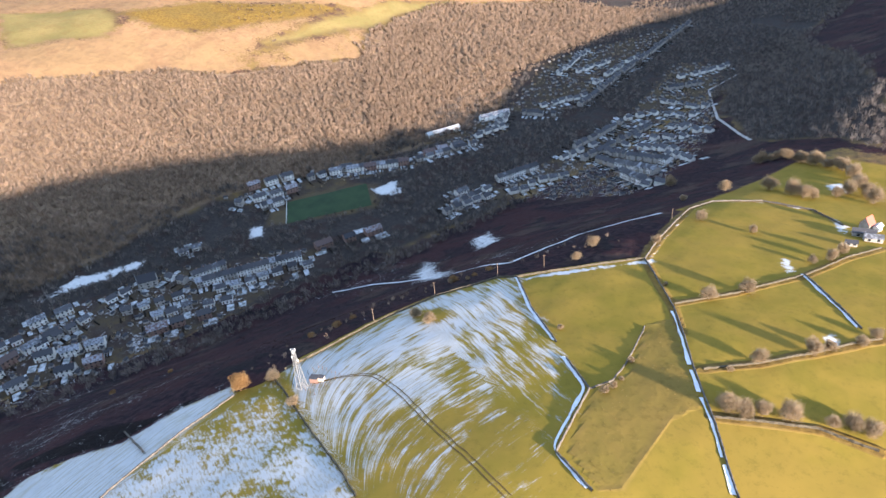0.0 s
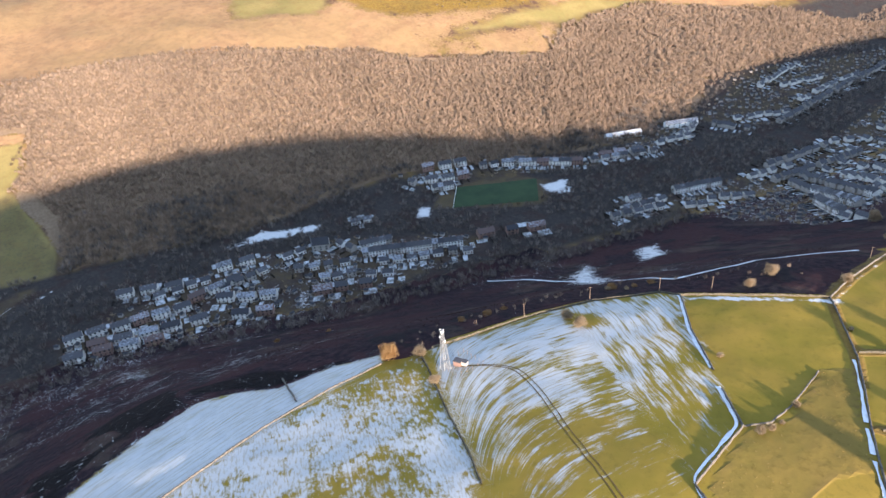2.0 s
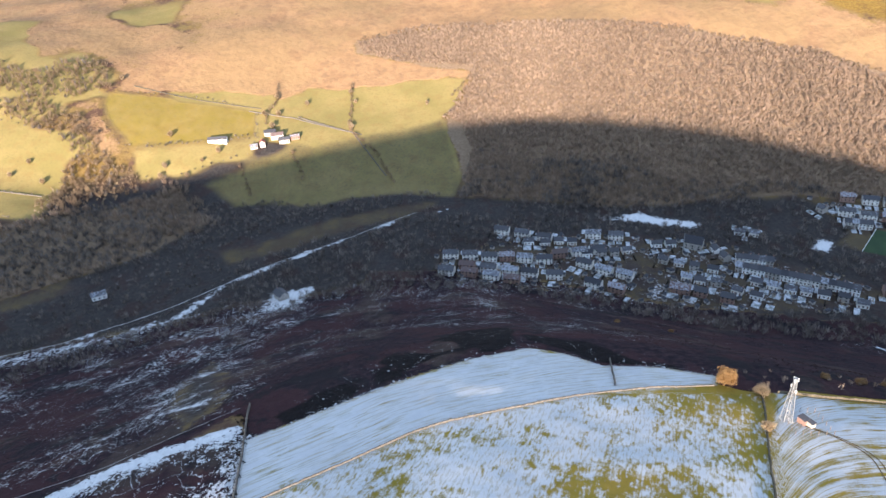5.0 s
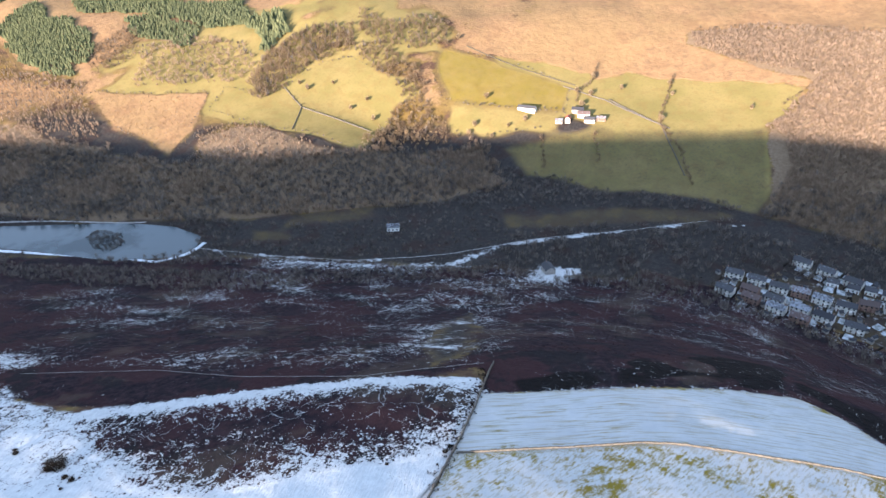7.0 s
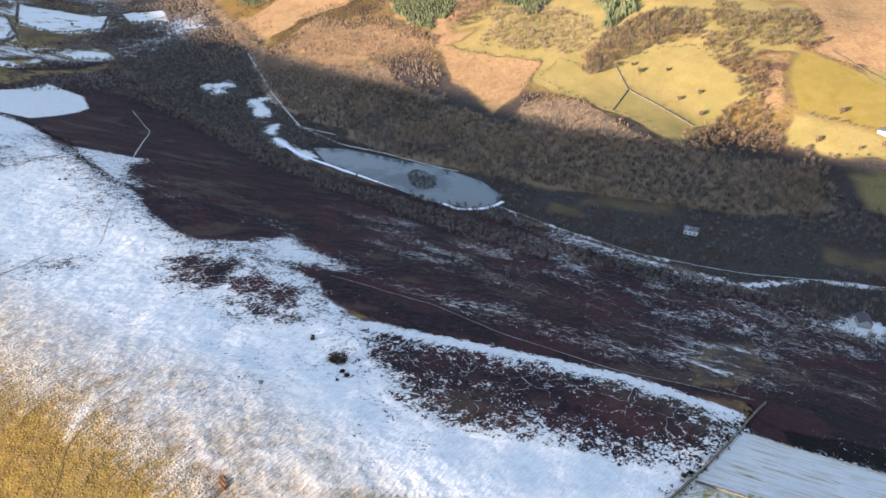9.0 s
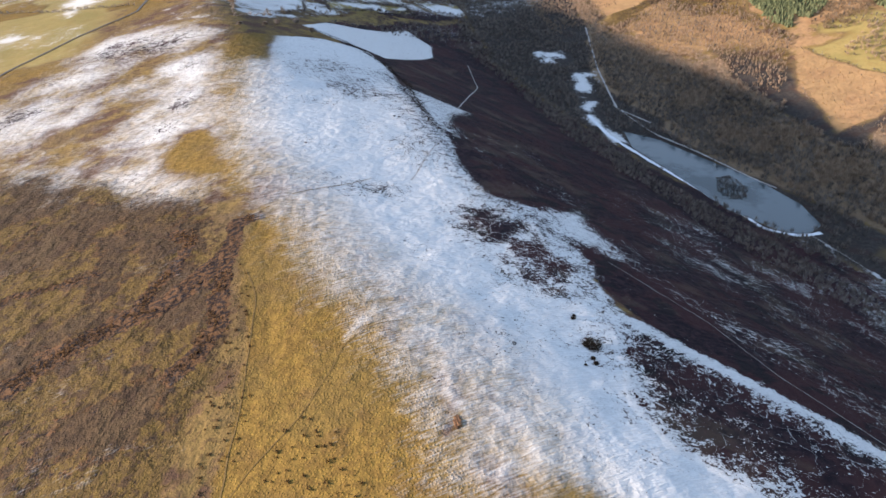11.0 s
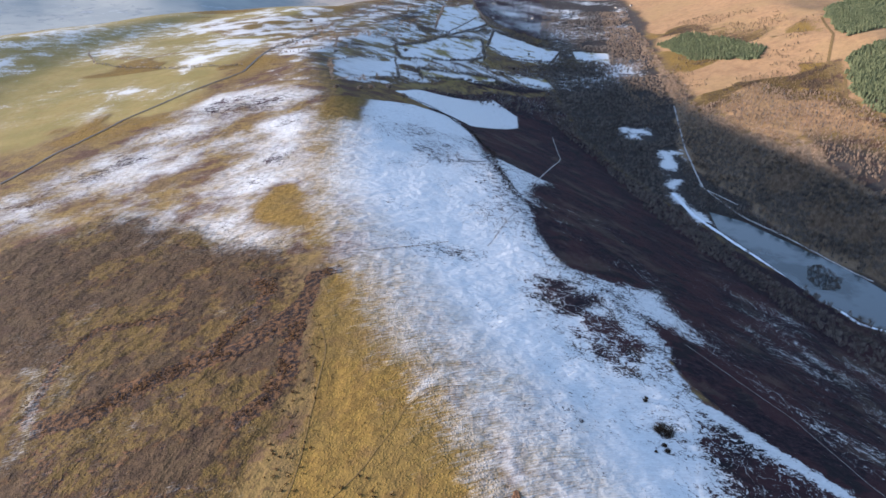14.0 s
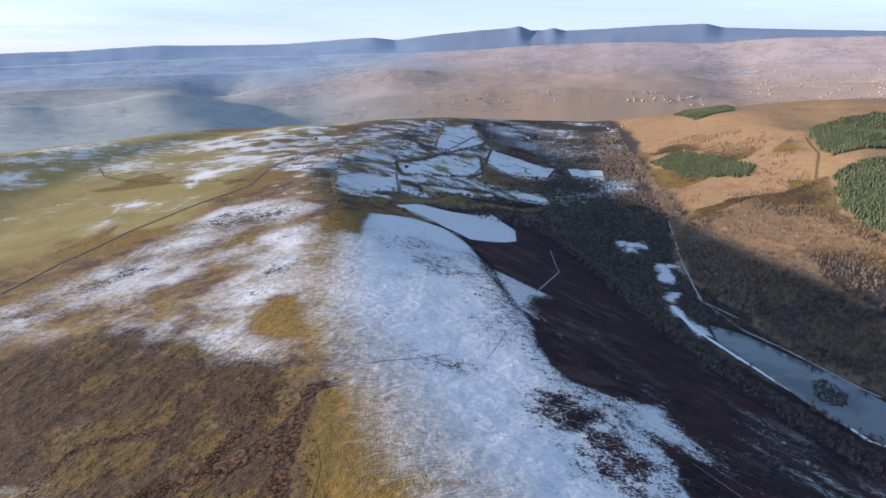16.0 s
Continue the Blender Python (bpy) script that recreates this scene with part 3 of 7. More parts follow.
    flat = s.mix(times(s.step(mid, 0.5, 0.62), 0.6), flat, (0.084, 0.058, 0.031))
    cells = s.noise(0.022, 7, 0.6)
    share = plus(cells, times(flats, 0.045))
    mud = s.mix(s.step(plus(share, centred(fine, 0.12)), 0.455, 0.545), lawn, flat)
    rim = times(less(s.step(s.math("ABSOLUTE", s.math("SUBTRACT", share, 0.5)), 0.006, 0.03)), s.step(s.noise(0.05, 5, 0.62), 0.44, 0.52))
    mud = s.mix(times(rim, 0.8), mud, s.mix(s.step(fine, 0.45, 0.58), (0.085, 0.043, 0.022), (0.026, 0.02, 0.017)))
    mud = s.mix(times(s.step(s.noise(0.11, 6, 0.7), 0.54, 0.6), 0.8), mud, (0.05, 0.031, 0.022))
    col = s.mix(edge(mire), col, mud)
    sep = s.n.new("ShaderNodeSeparateXYZ")
    s.l.new(s.pos, sep.inputs[0])
    open_moor = times(s.step(plus(mire, gold), 0.3, 0.7), s.step(sep.outputs[1], -60, -30))
    col = s.mix(times(times(less(tussock), open_moor), blend(mire, 0.24, 0.42)), col, (0.04, 0.027, 0.018))
    col = s.mix(times(times(s.step(s.noise(0.55, 4, 0.7), 0.6, 0.66), open_moor), mire), col, (0.03, 0.021, 0.017))
    peat = s.mix(s.step(s.noise(0.5, 5, 0.65), 0.44, 0.56), (0.098, 0.054, 0.028), (0.024, 0.018, 0.017))
    col = s.mix(s.step(plus(rust, centred(mid, 0.9), centred(fine, 1.2)), 0.46, 0.56), col, peat)
    brk = s.mix(s.step(mid, 0.35, 0.66), (0.29, 0.178, 0.092), (0.24, 0.145, 0.076))
    brk = s.mix(s.step(fine, 0.5, 0.7), brk, (0.26, 0.172, 0.094))
    brk = s.mix(times(s.step(s.noise(0.12, 5, 0.65), 0.5, 0.64), 0.4), brk, (0.17, 0.108, 0.066))
    brk = s.mix(times(s.step(s.noise(0.007, 6, 0.62), 0.46, 0.58), 0.4), brk, (0.25, 0.17, 0.08))
    brk = s.mix(times(s.step(s.noise(0.025, 6, 0.68), 0.54, 0.64), 0.4), brk, (0.185, 0.104, 0.058))
    col = s.mix(edge(bracken), col, brk)
    hea = s.mix(s.step(lumps, 0.42, 0.6), (0.013, 0.010, 0.014), (0.04, 0.024, 0.027))
    hea = s.mix(times(s.step(s.noise(0.03, 5, 0.6), 0.45, 0.58), 0.7), hea, (0.048, 0.022, 0.023))
    hea = s.mix(times(s.step(s.noise(0.045, 6, 0.65), 0.54, 0.6), 0.8), hea, (0.016, 0.015, 0.017))
    hea = s.mix(times(s.step(s.noise(0.022, 7, 0.68), 0.53, 0.62), 0.45), hea, (0.092, 0.066, 0.05))
    col = s.mix(edge(heather), col, hea)
    wod = s.mix(s.step(lumps, 0.4, 0.62), (0.17, 0.118, 0.075), (0.235, 0.168, 0.11))
    col = s.mix(edge(wood), col, wod)
    # leaf litter of the valley floor; its dark tone also paints shade on fields
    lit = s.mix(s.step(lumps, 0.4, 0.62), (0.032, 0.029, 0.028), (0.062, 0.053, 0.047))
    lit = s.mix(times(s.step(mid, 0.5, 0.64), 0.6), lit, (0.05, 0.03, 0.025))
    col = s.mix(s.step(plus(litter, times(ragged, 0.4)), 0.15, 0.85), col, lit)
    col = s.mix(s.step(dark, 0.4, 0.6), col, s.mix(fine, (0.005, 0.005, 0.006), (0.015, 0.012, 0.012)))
    col = s.mix(s.step(bare, 0.4, 0.6), col, s.mix(fine, (0.07, 0.068, 0.066), (0.14, 0.13, 0.12)))
    # snow in the ploughed fields lies in streaks along the furrows
    def furrows(a, b, detail=3):
        c = s.n.new("ShaderNodeCombineXYZ")
        s.put(c.inputs[0], times(across, 1 / a)), s.put(c.inputs[1], times(along, 1 / b))
        return s.noise(1.0, detail, 0.55, c.outputs[0])

    narrow = furrows(0.75, 12)
    lines = plus(centred(furrows(4.2, 24, 4), 1.6), centred(furrows(1.5, 9), 1.1), centred(narrow, 0.9), centred(mid, 1.1), centred(fine, 0.5), centred(grain, 0.5))
    ploughed = s.step(streak, 0.02, 0.1)
    # elsewhere in drifts, thin and ribbed where the grass shows through, in crumbs among heather
    ribs = s.noise(1.0, 3, 0.55, s.mapped(14, 4.5, 0.7))
    drift = plus(centred(mid, 0.9), centred(fine, 0.8), centred(grain, 0.25))
    crumbs = plus(centred(s.noise(1.1, 4, 0.7), 1.7), centred(s.noise(0.3, 5, 0.68), 1.5))
    veil = times(s.step(plus(snow, centred(mid, 0.4), centred(s.noise(0.16, 4, 0.6), 0.5), centred(ribs, 0.8), centred(grain, 0.35)), 0.2, 1.0), 0.85)
    sheet_snow = blend(s.step(thin, 0.05, 0.6), s.step(plus(snow, drift), 0.4, 0.62), veil)
    row_snow = times(s.step(plus(snow, lines), 0.3, 0.85), plus(0.64, times(s.step(narrow, 0.4, 0.55), 0.36)))
    lying = blend(ploughed, sheet_snow, row_snow)
    lying = blend(s.step(heather, 0.3, 0.7), lying, s.step(plus(snow, crumbs), 0.52, 0.6))
    # sheep paths through the heather hold a thread of snow
    wander = s.n.new("ShaderNodeTexNoise")
    wander.inputs["Scale"].default_value, wander.inputs["Detail"].default_value = 0.14, 8
    s.l.new(s.pos, wander.inputs["Vector"])
    bent = s.n.new("ShaderNodeVectorMath")
    bent.operation = "MULTIPLY_ADD"
    s.l.new(wander.outputs["Color"], bent.inputs[0])
    bent.inputs[1].default_value = (11, 11, 0)
    s.l.new(s.pos, bent.inputs[2])
    net = s.n.new("ShaderNodeTexVoronoi")
    net.feature = "DISTANCE_TO_EDGE"
    net.inputs["Scale"].default_value = 0.1
    s.l.new(bent.outputs[0], net.inputs["Vector"])
    thread = less(s.step(net.outputs["Distance"], 0.002, 0.011))
    thread = times(thread, times(s.step(plus(heather, fleck), 0.4, 0.7), times(s.step(plus(snow, fleck), 0.16, 0.4), s.step(plus(times(s.noise(0.12, 4, 0.6), 0.5), times(grain, 0.5)), 0.46, 0.51))))
    # dark heather that pokes through the snow
    poke = plus(times(s.noise(1.9, 4, 0.7), 0.35), times(s.noise(0.7, 4, 0.7), 0.38), times(s.noise(0.2, 4, 0.6), 0.27))
    poke = times(s.step(plus(poke, times(fleck, 0.23)), 0.585, 0.62), s.step(fleck, 0.02, 0.06))
    col = s.mix(times(poke, s.step(snow, 0.3, 0.6)), col, hea)
    lying = s.math("MAXIMUM", times(lying, less(poke)), times(thread, 0.8))
    white = s.mix(s.step(lumps, 0.35, 0.65), (0.655, 0.655, 0.65), (0.54, 0.545, 0.55))
    white = s.mix(times(s.step(blend(ploughed, ribs, narrow), 0.46, 0.6), blend(ploughed, 0.22, 0.42)), white, (0.42, 0.42, 0.425))
    white = s.mix(times(ploughed, times(mid, 0.95)), white, (0.39, 0.39, 0.385))
    col = s.mix(lying, col, white)
    height = plus(times(fine, blend(lying, 0.4, 0.16)), times(s.noise(0.16, 4, 0.5), 1.1), times(ribs, blend(lying, 0.03, 0.36)), times(tussock, times(open_moor, 0.12)), times(s.noise(0.07, 5, 0.55), times(mire, 4.0)), times(grain, 0.05))
    height = plus(height, times(lumps, times(s.step(heather, 0.3, 0.7), 0.7)))
    smooth = s.math("MAXIMUM", s.step(pasture, 0.3, 0.6), s.step(meadow, 0.3, 0.6))
    s.bump(times(height, less(times(smooth, 0.86))), 1.0, 1.0)
    return s.done(col)


def leafy(name, lo, hi, rough=0.95, airy=0.45):
    """Twigs and leaves: one colour range, uneven from tree to tree and from clump to clump; some light passes through."""
    s = Nodes(name, rough)
    g = s.n.new("ShaderNodeNewGeometry")
    island = g.outputs["Random Per Island"]
    t = s.math("ADD", s.math("MULTIPLY", s.noise(0.17, 2), 0.75), s.math("ADD", s.math("MULTIPLY", s.noise(0.02, 3), 0.25), s.math("MULTIPLY", island, 0.15)))
    colour = s.mix(s.step(t, 0.38, 0.76), lo, hi)
    through_light = s.n.new("ShaderNodeBsdfTranslucent")
    s.l.new(colour, through_light.inputs["Color"])
    both = s.n.new("ShaderNodeMixShader")
    both.inputs[0].default_value = airy
    s.l.new(s.bsdf.outputs[0], both.inputs[1])
    s.l.new(through_light.outputs[0], both.inputs[2])
    s.l.new(both.outputs[0], s.n["Material Output"].inputs["Surface"])
    return s.done(colour)


def plain(name, lo, hi, scale=0.8, rough=0.8, metal=0.0, bump=0.0):
    """A weathered surface: two tones in patches at two scales, with a little relief."""
    s = Nodes(name, rough)
    a, b = s.noise(scale, 5, 0.6), s.noise(scale * 9, 3, 0.6)
    v = s.math("ADD", s.math("MULTIPLY", a, 0.7), s.math("MULTIPLY", b, 0.3))
    s.bsdf.inputs["Metallic"].default_value = metal
    if bump:
        s.bump(v, bump, 0.05)
    return s.done(s.mix(s.step(v, 0.35, 0.65), lo, hi))


M_LAND = ground_material()
# tawny twigs go on sunlit slopes; grey ones also paint the shade on woods
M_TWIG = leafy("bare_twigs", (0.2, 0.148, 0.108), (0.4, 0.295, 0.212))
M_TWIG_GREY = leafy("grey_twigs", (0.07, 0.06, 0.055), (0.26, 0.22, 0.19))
M_TWIG_DIM = leafy("brown_twigs", (0.15, 0.108, 0.072), (0.26, 0.19, 0.125))
M_TWIG_FIELD = leafy("thorn_twigs", (0.25, 0.19, 0.122), (0.42, 0.32, 0.205))
M_TWIG_RUST = leafy("russet_leaves", (0.22, 0.125, 0.055), (0.36, 0.225, 0.10))
M_NEEDLES = leafy("conifer_needles", (0.07, 0.086, 0.045), (0.15, 0.16, 0.08), airy=0.1)
M_BARK = plain("bark", (0.07, 0.05, 0.035), (0.14, 0.11, 0.08), 2.0, 0.95)

def house_wall(name, lo, hi):
    return plain(name, lo, hi, 0.6, 0.85, 0, 0.2)


def roof_material(name, lo, hi, snow):
    """Slates or tiles with a dusting of snow that differs from roof to roof."""
    s = Nodes(name, 0.7)
    info = s.n.new("ShaderNodeObjectInfo")
    v = s.math("ADD", s.math("MULTIPLY", s.noise(0.7, 4), 0.8), s.math("MULTIPLY", info.outputs["Random"], 0.35))
    tint = s.mix(info.outputs["Random"], lo, hi)
    courses = s.noise(3.0, 2, 0.5, s.mapped(0, 1, 1))
    s.bump(courses, 0.4, 0.05)
    return s.done(s.mix(s.math("MULTIPLY", s.step(v, 0.62 - snow, 0.8 - snow), 0.8), tint, (0.36, 0.38, 0.42)))


M_RENDER = house_wall("cream_render", (0.60, 0.57, 0.52), (0.78, 0.75, 0.69))
M_STONE = house_wall("grey_stone", (0.28, 0.26, 0.23), (0.44, 0.40, 0.36))
M_BRICK = house_wall("red_brick", (0.2, 0.13, 0.105), (0.30, 0.19, 0.15))
M_WHITE = house_wall("white_wall", (0.72, 0.71, 0.68), (0.84, 0.83, 0.80))
M_SLATE = roof_material("slate_roof", (0.045, 0.045, 0.052), (0.085, 0.083, 0.088), -0.12)
M_SLATE_SNOW = roof_material("snowy_slate_roof", (0.06, 0.06, 0.068), (0.12, 0.12, 0.128), 0.02)
M_RED_ROOF = roof_material("red_tile_roof", (0.33, 0.10, 0.07), (0.40, 0.14, 0.10), -0.2)
M_BROWN_ROOF = roof_material("brown_tile_roof", (0.10, 0.075, 0.07), (0.15, 0.10, 0.09), 0.0)
M_SHED = plain("shed_sheeting", (0.42, 0.43, 0.44), (0.58, 0.58, 0.58), 0.4, 0.5)
M_GLASS = plain("dark_window_glass", (0.02, 0.025, 0.03), (0.05, 0.055, 0.06), 1.0, 0.15)
M_DOOR = plain("painted_door", (0.10, 0.05, 0.04), (0.16, 0.09, 0.07), 1.0, 0.6)
M_WALLING = plain("dry_stone", (0.07, 0.062, 0.055), (0.17, 0.15, 0.125), 1.4, 0.95, 0, 0.6)
M_WALL_MOSS = plain("lichened_dry_stone", (0.055, 0.047, 0.034), (0.13, 0.11, 0.075), 1.2, 0.95, 0, 0.6)
M_STEEL = plain("galvanised_steel", (0.2, 0.2, 0.198), (0.3, 0.3, 0.29), 1.0, 0.45, 0.2)
M_POLE = plain("creosoted_pole", (0.10, 0.075, 0.055), (0.17, 0.13, 0.10), 2.0, 0.9)
M_RUSH = leafy("rush_tufts", (0.05, 0.032, 0.018), (0.10, 0.062, 0.03))
M_TAWNY = leafy("tawny_grass", (0.26, 0.18, 0.07), (0.4, 0.29, 0.12))
M_STRAW = leafy("dry_grass", (0.12, 0.078, 0.022), (0.215, 0.145, 0.042))
M_HEATHER = leafy("heather_twigs", (0.016, 0.011, 0.013), (0.055, 0.03, 0.028))
M_DEAD_FERN = leafy("dead_bracken", (0.08, 0.048, 0.026), (0.19, 0.11, 0.05))
M_GORSE = leafy("dark_gorse", (0.014, 0.013, 0.012), (0.035, 0.028, 0.022))
M_TRACK = plain("trodden_path", (0.085, 0.055, 0.022), (0.15, 0.098, 0.036), 0.6, 0.95)
M_PATH_SNOW = plain("snowy_path", (0.22, 0.19, 0.16), (0.5, 0.49, 0.49), 0.5, 0.9)
M_ROAD = plain("tarmac", (0.045, 0.045, 0.048), (0.085, 0.083, 0.082), 0.4, 0.9)
M_RAW_EARTH = plain("raw_red_earth", (0.1, 0.05, 0.028), (0.18, 0.1, 0.052), 0.5, 0.95, 0, 0.5)
M_CONCRETE = plain("concrete", (0.28, 0.27, 0.25), (0.42, 0.41, 0.39), 1.0, 0.9)
M_PITCH = plain("mown_turf", (0.024, 0.046, 0.022), (0.038, 0.064, 0.028), 0.08, 0.95)
M_LAWN = plain("snowy_lawn", (0.12, 0.13, 0.11), (0.6, 0.62, 0.66), 0.25, 0.9)
M_SNOW = plain("drifted_snow", (0.62, 0.64, 0.68), (0.76, 0.78, 0.81), 0.5, 0.9, 0, 0.4)


def box_of(pts, pad):
    xs, ys = [p[0] for p in pts], [p[1] for p in pts]
    return min(xs) - pad, max(xs) + pad, min(ys) - pad, max(ys) + pad


def line_distance(pts, x, y, closed):
    best = np.full(x.shape, 1e9)
    ring = pts + pts[:1] if closed else pts
    for (ax, ay), (bx, by) in zip(ring, ring[1:]):
        dx, dy = bx - ax, by - ay
        t = np.clip(((x - ax) * dx + (y - ay) * dy) / max(dx * dx + dy * dy, 1e-6), 0, 1)
        best = np.minimum(best, np.hypot(x - ax - t * dx, y - ay - t * dy))
    return best


def inside(pts, x, y):
    hit = np.zeros(x.shape, bool)
    for (ax, ay), (bx, by) in zip(pts, pts[1:] + pts[:1]):
        if ay != by:
            hit ^= ((ay > y) != (by > y)) & (x < (bx - ax) * (y - ay) / (by - ay) + ax)
    return hit


def region(pts, x, y, soft):
    """1 inside the outline, 0 outside, with an edge that is `soft` metres wide."""
    out = np.zeros(x.shape)
    x0, x1, y0, y1 = box_of(pts, soft)
    k = np.nonzero((x > x0) & (x < x1) & (y > y0) & (y < y1))[0]
    d = line_distance(pts, x[k], y[k], True)
    d = np.where(inside(pts, x[k], y[k]), d, -d)
    out[k] = np.clip(0.5 + d / soft, 0, 1)
    return out


def ribbon(pts, x, y, width, soft):
    out = np.zeros(x.shape)
    x0, x1, y0, y1 = box_of(pts, width + soft)
    k = np.nonzero((x > x0) & (x < x1) & (y > y0) & (y < y1))[0]
    out[k] = np.clip(0.5 + (width / 2 - line_distance(pts, x[k], y[k], False)) / soft, 0, 1)
    return out


def axis(places, steps, end):
    """Coordinates from -end to end, as far apart as `steps` says at `places`."""
    out = [-end]
    while out[-1] < end:
        out.append(out[-1] + float(np.interp(out[-1], places, steps)))
    return np.array(out)


AX = axis([-4900, -1200, -420, -230, -200, 235, 300, 420, 800, 1500, 4900], [140, 50, 12, 4, 2.2, 2.2, 4, 5, 5, 30, 140], 4900)
AY = axis([-4900, -1500, -700, -300, -230, 360, 480, 850, 1600, 4900], [140, 30, 7, 4.5, 2.2, 2.2, 3.5, 5, 14, 140], 4900)
VX, VY = [a.ravel() for a in np.meshgrid(AX, AY)]
edge_at, foot_at, floor_at = (np.interp(VY, ST, a) for a in (EDGE_X, FOOT_X, FLOOR_E))
COVER = {k: np.zeros(VX.shape) for k in ("pasture", "heather", "bracken", "wood", "gold", "bare", "dark", "meadow", "mire", "litter")}
WX, WY = VX + 26 * fbm(VX, VY, 60, 4, 201), VY + 26 * fbm(VX, VY, 60, 4, 202)
SNOW, STREAK, FLECK, RUST, FLATS, THIN, ACROSS, ALONG = (np.zeros(VX.shape) for _ in range(8))


def lay(kind, w):
    for k in COVER:
        COVER[k] *= 1 - w
    if kind in COVER:
        COVER[kind] += w


def drift(w, depth):
    global SNOW
    SNOW = SNOW * (1 - w) + depth * w


def ramp(v, lo, hi):
    return np.clip((v - lo) / (hi - lo), 0, 1)


# broad cover, from the ridge across the valley to the far moor
lay("heather", ramp(VX, edge_at - 6 - 22 * ramp(VY, 60, 110), edge_at + 10 - 20 * ramp(VY, 60, 110)) * (VX < foot_at + 60))
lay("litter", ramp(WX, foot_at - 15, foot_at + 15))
lay("gold", ramp(VX, floor_at + 100, floor_at + 160))
patches = 0.85 + 1.3 * fbm(VX, VY, 170, 4, 51) - 0.3 * ramp(VY, 250, 450) + 0.45 * ramp(VY, 750, 950) + 0.25 * ramp(VX, floor_at + 260, floor_at + 420)
lay("bracken", ramp(VX, floor_at + 120, floor_at + 180) * np.clip(patches, 0, 1))
lay("gold", ramp(np.hypot(VX, VY), 650, 900) * ramp(VY, 300, 500) * ramp(-VX, 120, 260) * 0.8)
lay("pasture", ramp(-VY, 60, 70) * ramp(-VY, 520, 490) * ramp(edge_at + 8 - VX, 0, 8))
lay("heather", ramp(-VY, 500, 560) * ramp(foot_at - VX, 0, 40) * ramp(VX, -60, 0))
lay("gold", region(gold_grass, WX, WY, 20))
lay("gold", region(gold_strip, WX, WY, 34))
lay("pasture", region(striped_field, VX, VY, 3))
lay("pasture", region(patchy_field, VX, VY, 3))
lay("pasture", region(edge_snowfield, VX, VY, 3))
# beyond the ridge wall the heather begins
brink = np.interp(VY, [-400, -356, -336, -275, -249, -225, -203, -173, -142, -102, -86, -67, -46, -34, -21, 0, 31, 75, 82], [112, 113, 118, 110, 105, 124, 144, 165, 172, 178, 188, 194, 196, 205, 211, 204, 189, 164, 186])
lay("heather", ramp(VX, brink - 1 - 9 * ramp(VY, -110, -90), brink + 3 - 9 * ramp(VY, -110, -90)) * (VX < foot_at + 20) * (VY > -330) * (VY < 84))
for f in (striped_field, patchy_field, edge_snowfield):
    lay("pasture", region(f, VX, VY, 3))
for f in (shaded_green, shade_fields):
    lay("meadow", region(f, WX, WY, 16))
    # darkens the grass colour of these two fields for the shade they lie in
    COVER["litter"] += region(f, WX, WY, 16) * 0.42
lay("gold", region(moor_scrub, WX, WY, 60))
for f in (moor_green_top, moor_green_left, moor_green_west):
    lay("meadow", region(f, WX, WY, 50))
for f in (knoll_field, gold_field, west_fields, lane_field, hollow_green):
    lay("meadow", region(f, WX, WY, 16))
lay("meadow", region(spur_grass, WX, WY, 30) * ramp(fbm(VX, VY, 70, 3, 88), -0.2, 0.0))
lay("meadow", ramp(VY, 330, 430) * ramp(WX, floor_at + 110, floor_at + 170) * ramp(floor_at + 640 - WX, 0, 120) * ramp(fbm(VX, VY, 150, 4, 89), 0.0, 0.1))
lay("meadow", region(farm_green, WX, WY, 12))
lay("pasture", region(farm_green, WX, WY, 12) * 0.55)
lay("meadow", region(pitch_margin, WX, WY, 12))
lay("litter", region(pitch_margin, WX, WY, 12) * 0.55)
for f in (bracken_slope, brown_field):
    lay("bracken", region(f, WX, WY, 16))
    lay("heather", region(f, WX, WY, 16) * (0.5 if f is brown_field else 0.1))
for f in (wood_main, wood_south, wood_north, brush_knoll, conifer_a, conifer_b, conifer_c, conifer_d, conifer_e, conifer_f):
    lay("wood", region(f, WX, WY, 16))
for f in (village_main, village_south, village_east, village_far):
    lay("bare", region(f, VX, VY, 10) * 0.38)
lay("wood", region(shade_wood, WX, WY, 12))
lay("litter", region(hill_wood_south, WX, WY, 20))
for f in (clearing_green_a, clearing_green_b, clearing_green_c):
    # dull dark base under the grass, shade painted into the clearings
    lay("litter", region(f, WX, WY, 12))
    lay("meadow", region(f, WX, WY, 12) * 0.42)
lay("bracken", ramp(WX, floor_at + 25, floor_at + 65) * ramp(VY, 800, 950))
lay("mire", region(brown_moor, WX, WY, 40))
for f in (gully_a, gully_b, gully_d, gully_g, gully_h, gully_i):
    RUST = np.maximum(RUST, ribbon(f, WX, WY, 2, 6) * 0.7)
for f, w in ((gully_main, 13), (gully_mid, 9), (gully_top, 8), (gully_left, 5)):
    RUST = np.maximum(RUST, ribbon(f, VX + 0.3 * (WX - VX), VY + 0.3 * (WY - VY), w, 8))
RUST = np.maximum(RUST, region(peat_corner, WX, WY, 40) * 0.45)
RUST = np.maximum(RUST, region(gully_red, VX, VY, 10) * 0.75)
for f in (brown_flat, grey_top):
    FLATS += region(f, WX, WY, 24)
for f in (olive_a, olive_b):
    FLATS -= region(f, WX, WY, 20)
lay("gold", region(gold_spot, WX, WY, 12))
lens = region(heather_patch, VX + 0.4 * (WX - VX), VY + 0.4 * (WY - VY), 26)
lay("heather", ramp(lens, 0.05, 0.3))
lay("heather", region(heather_strip, VX, VY, 8))
lay("litter", region(bleached_grass, WX, WY, 16) * 0.8)
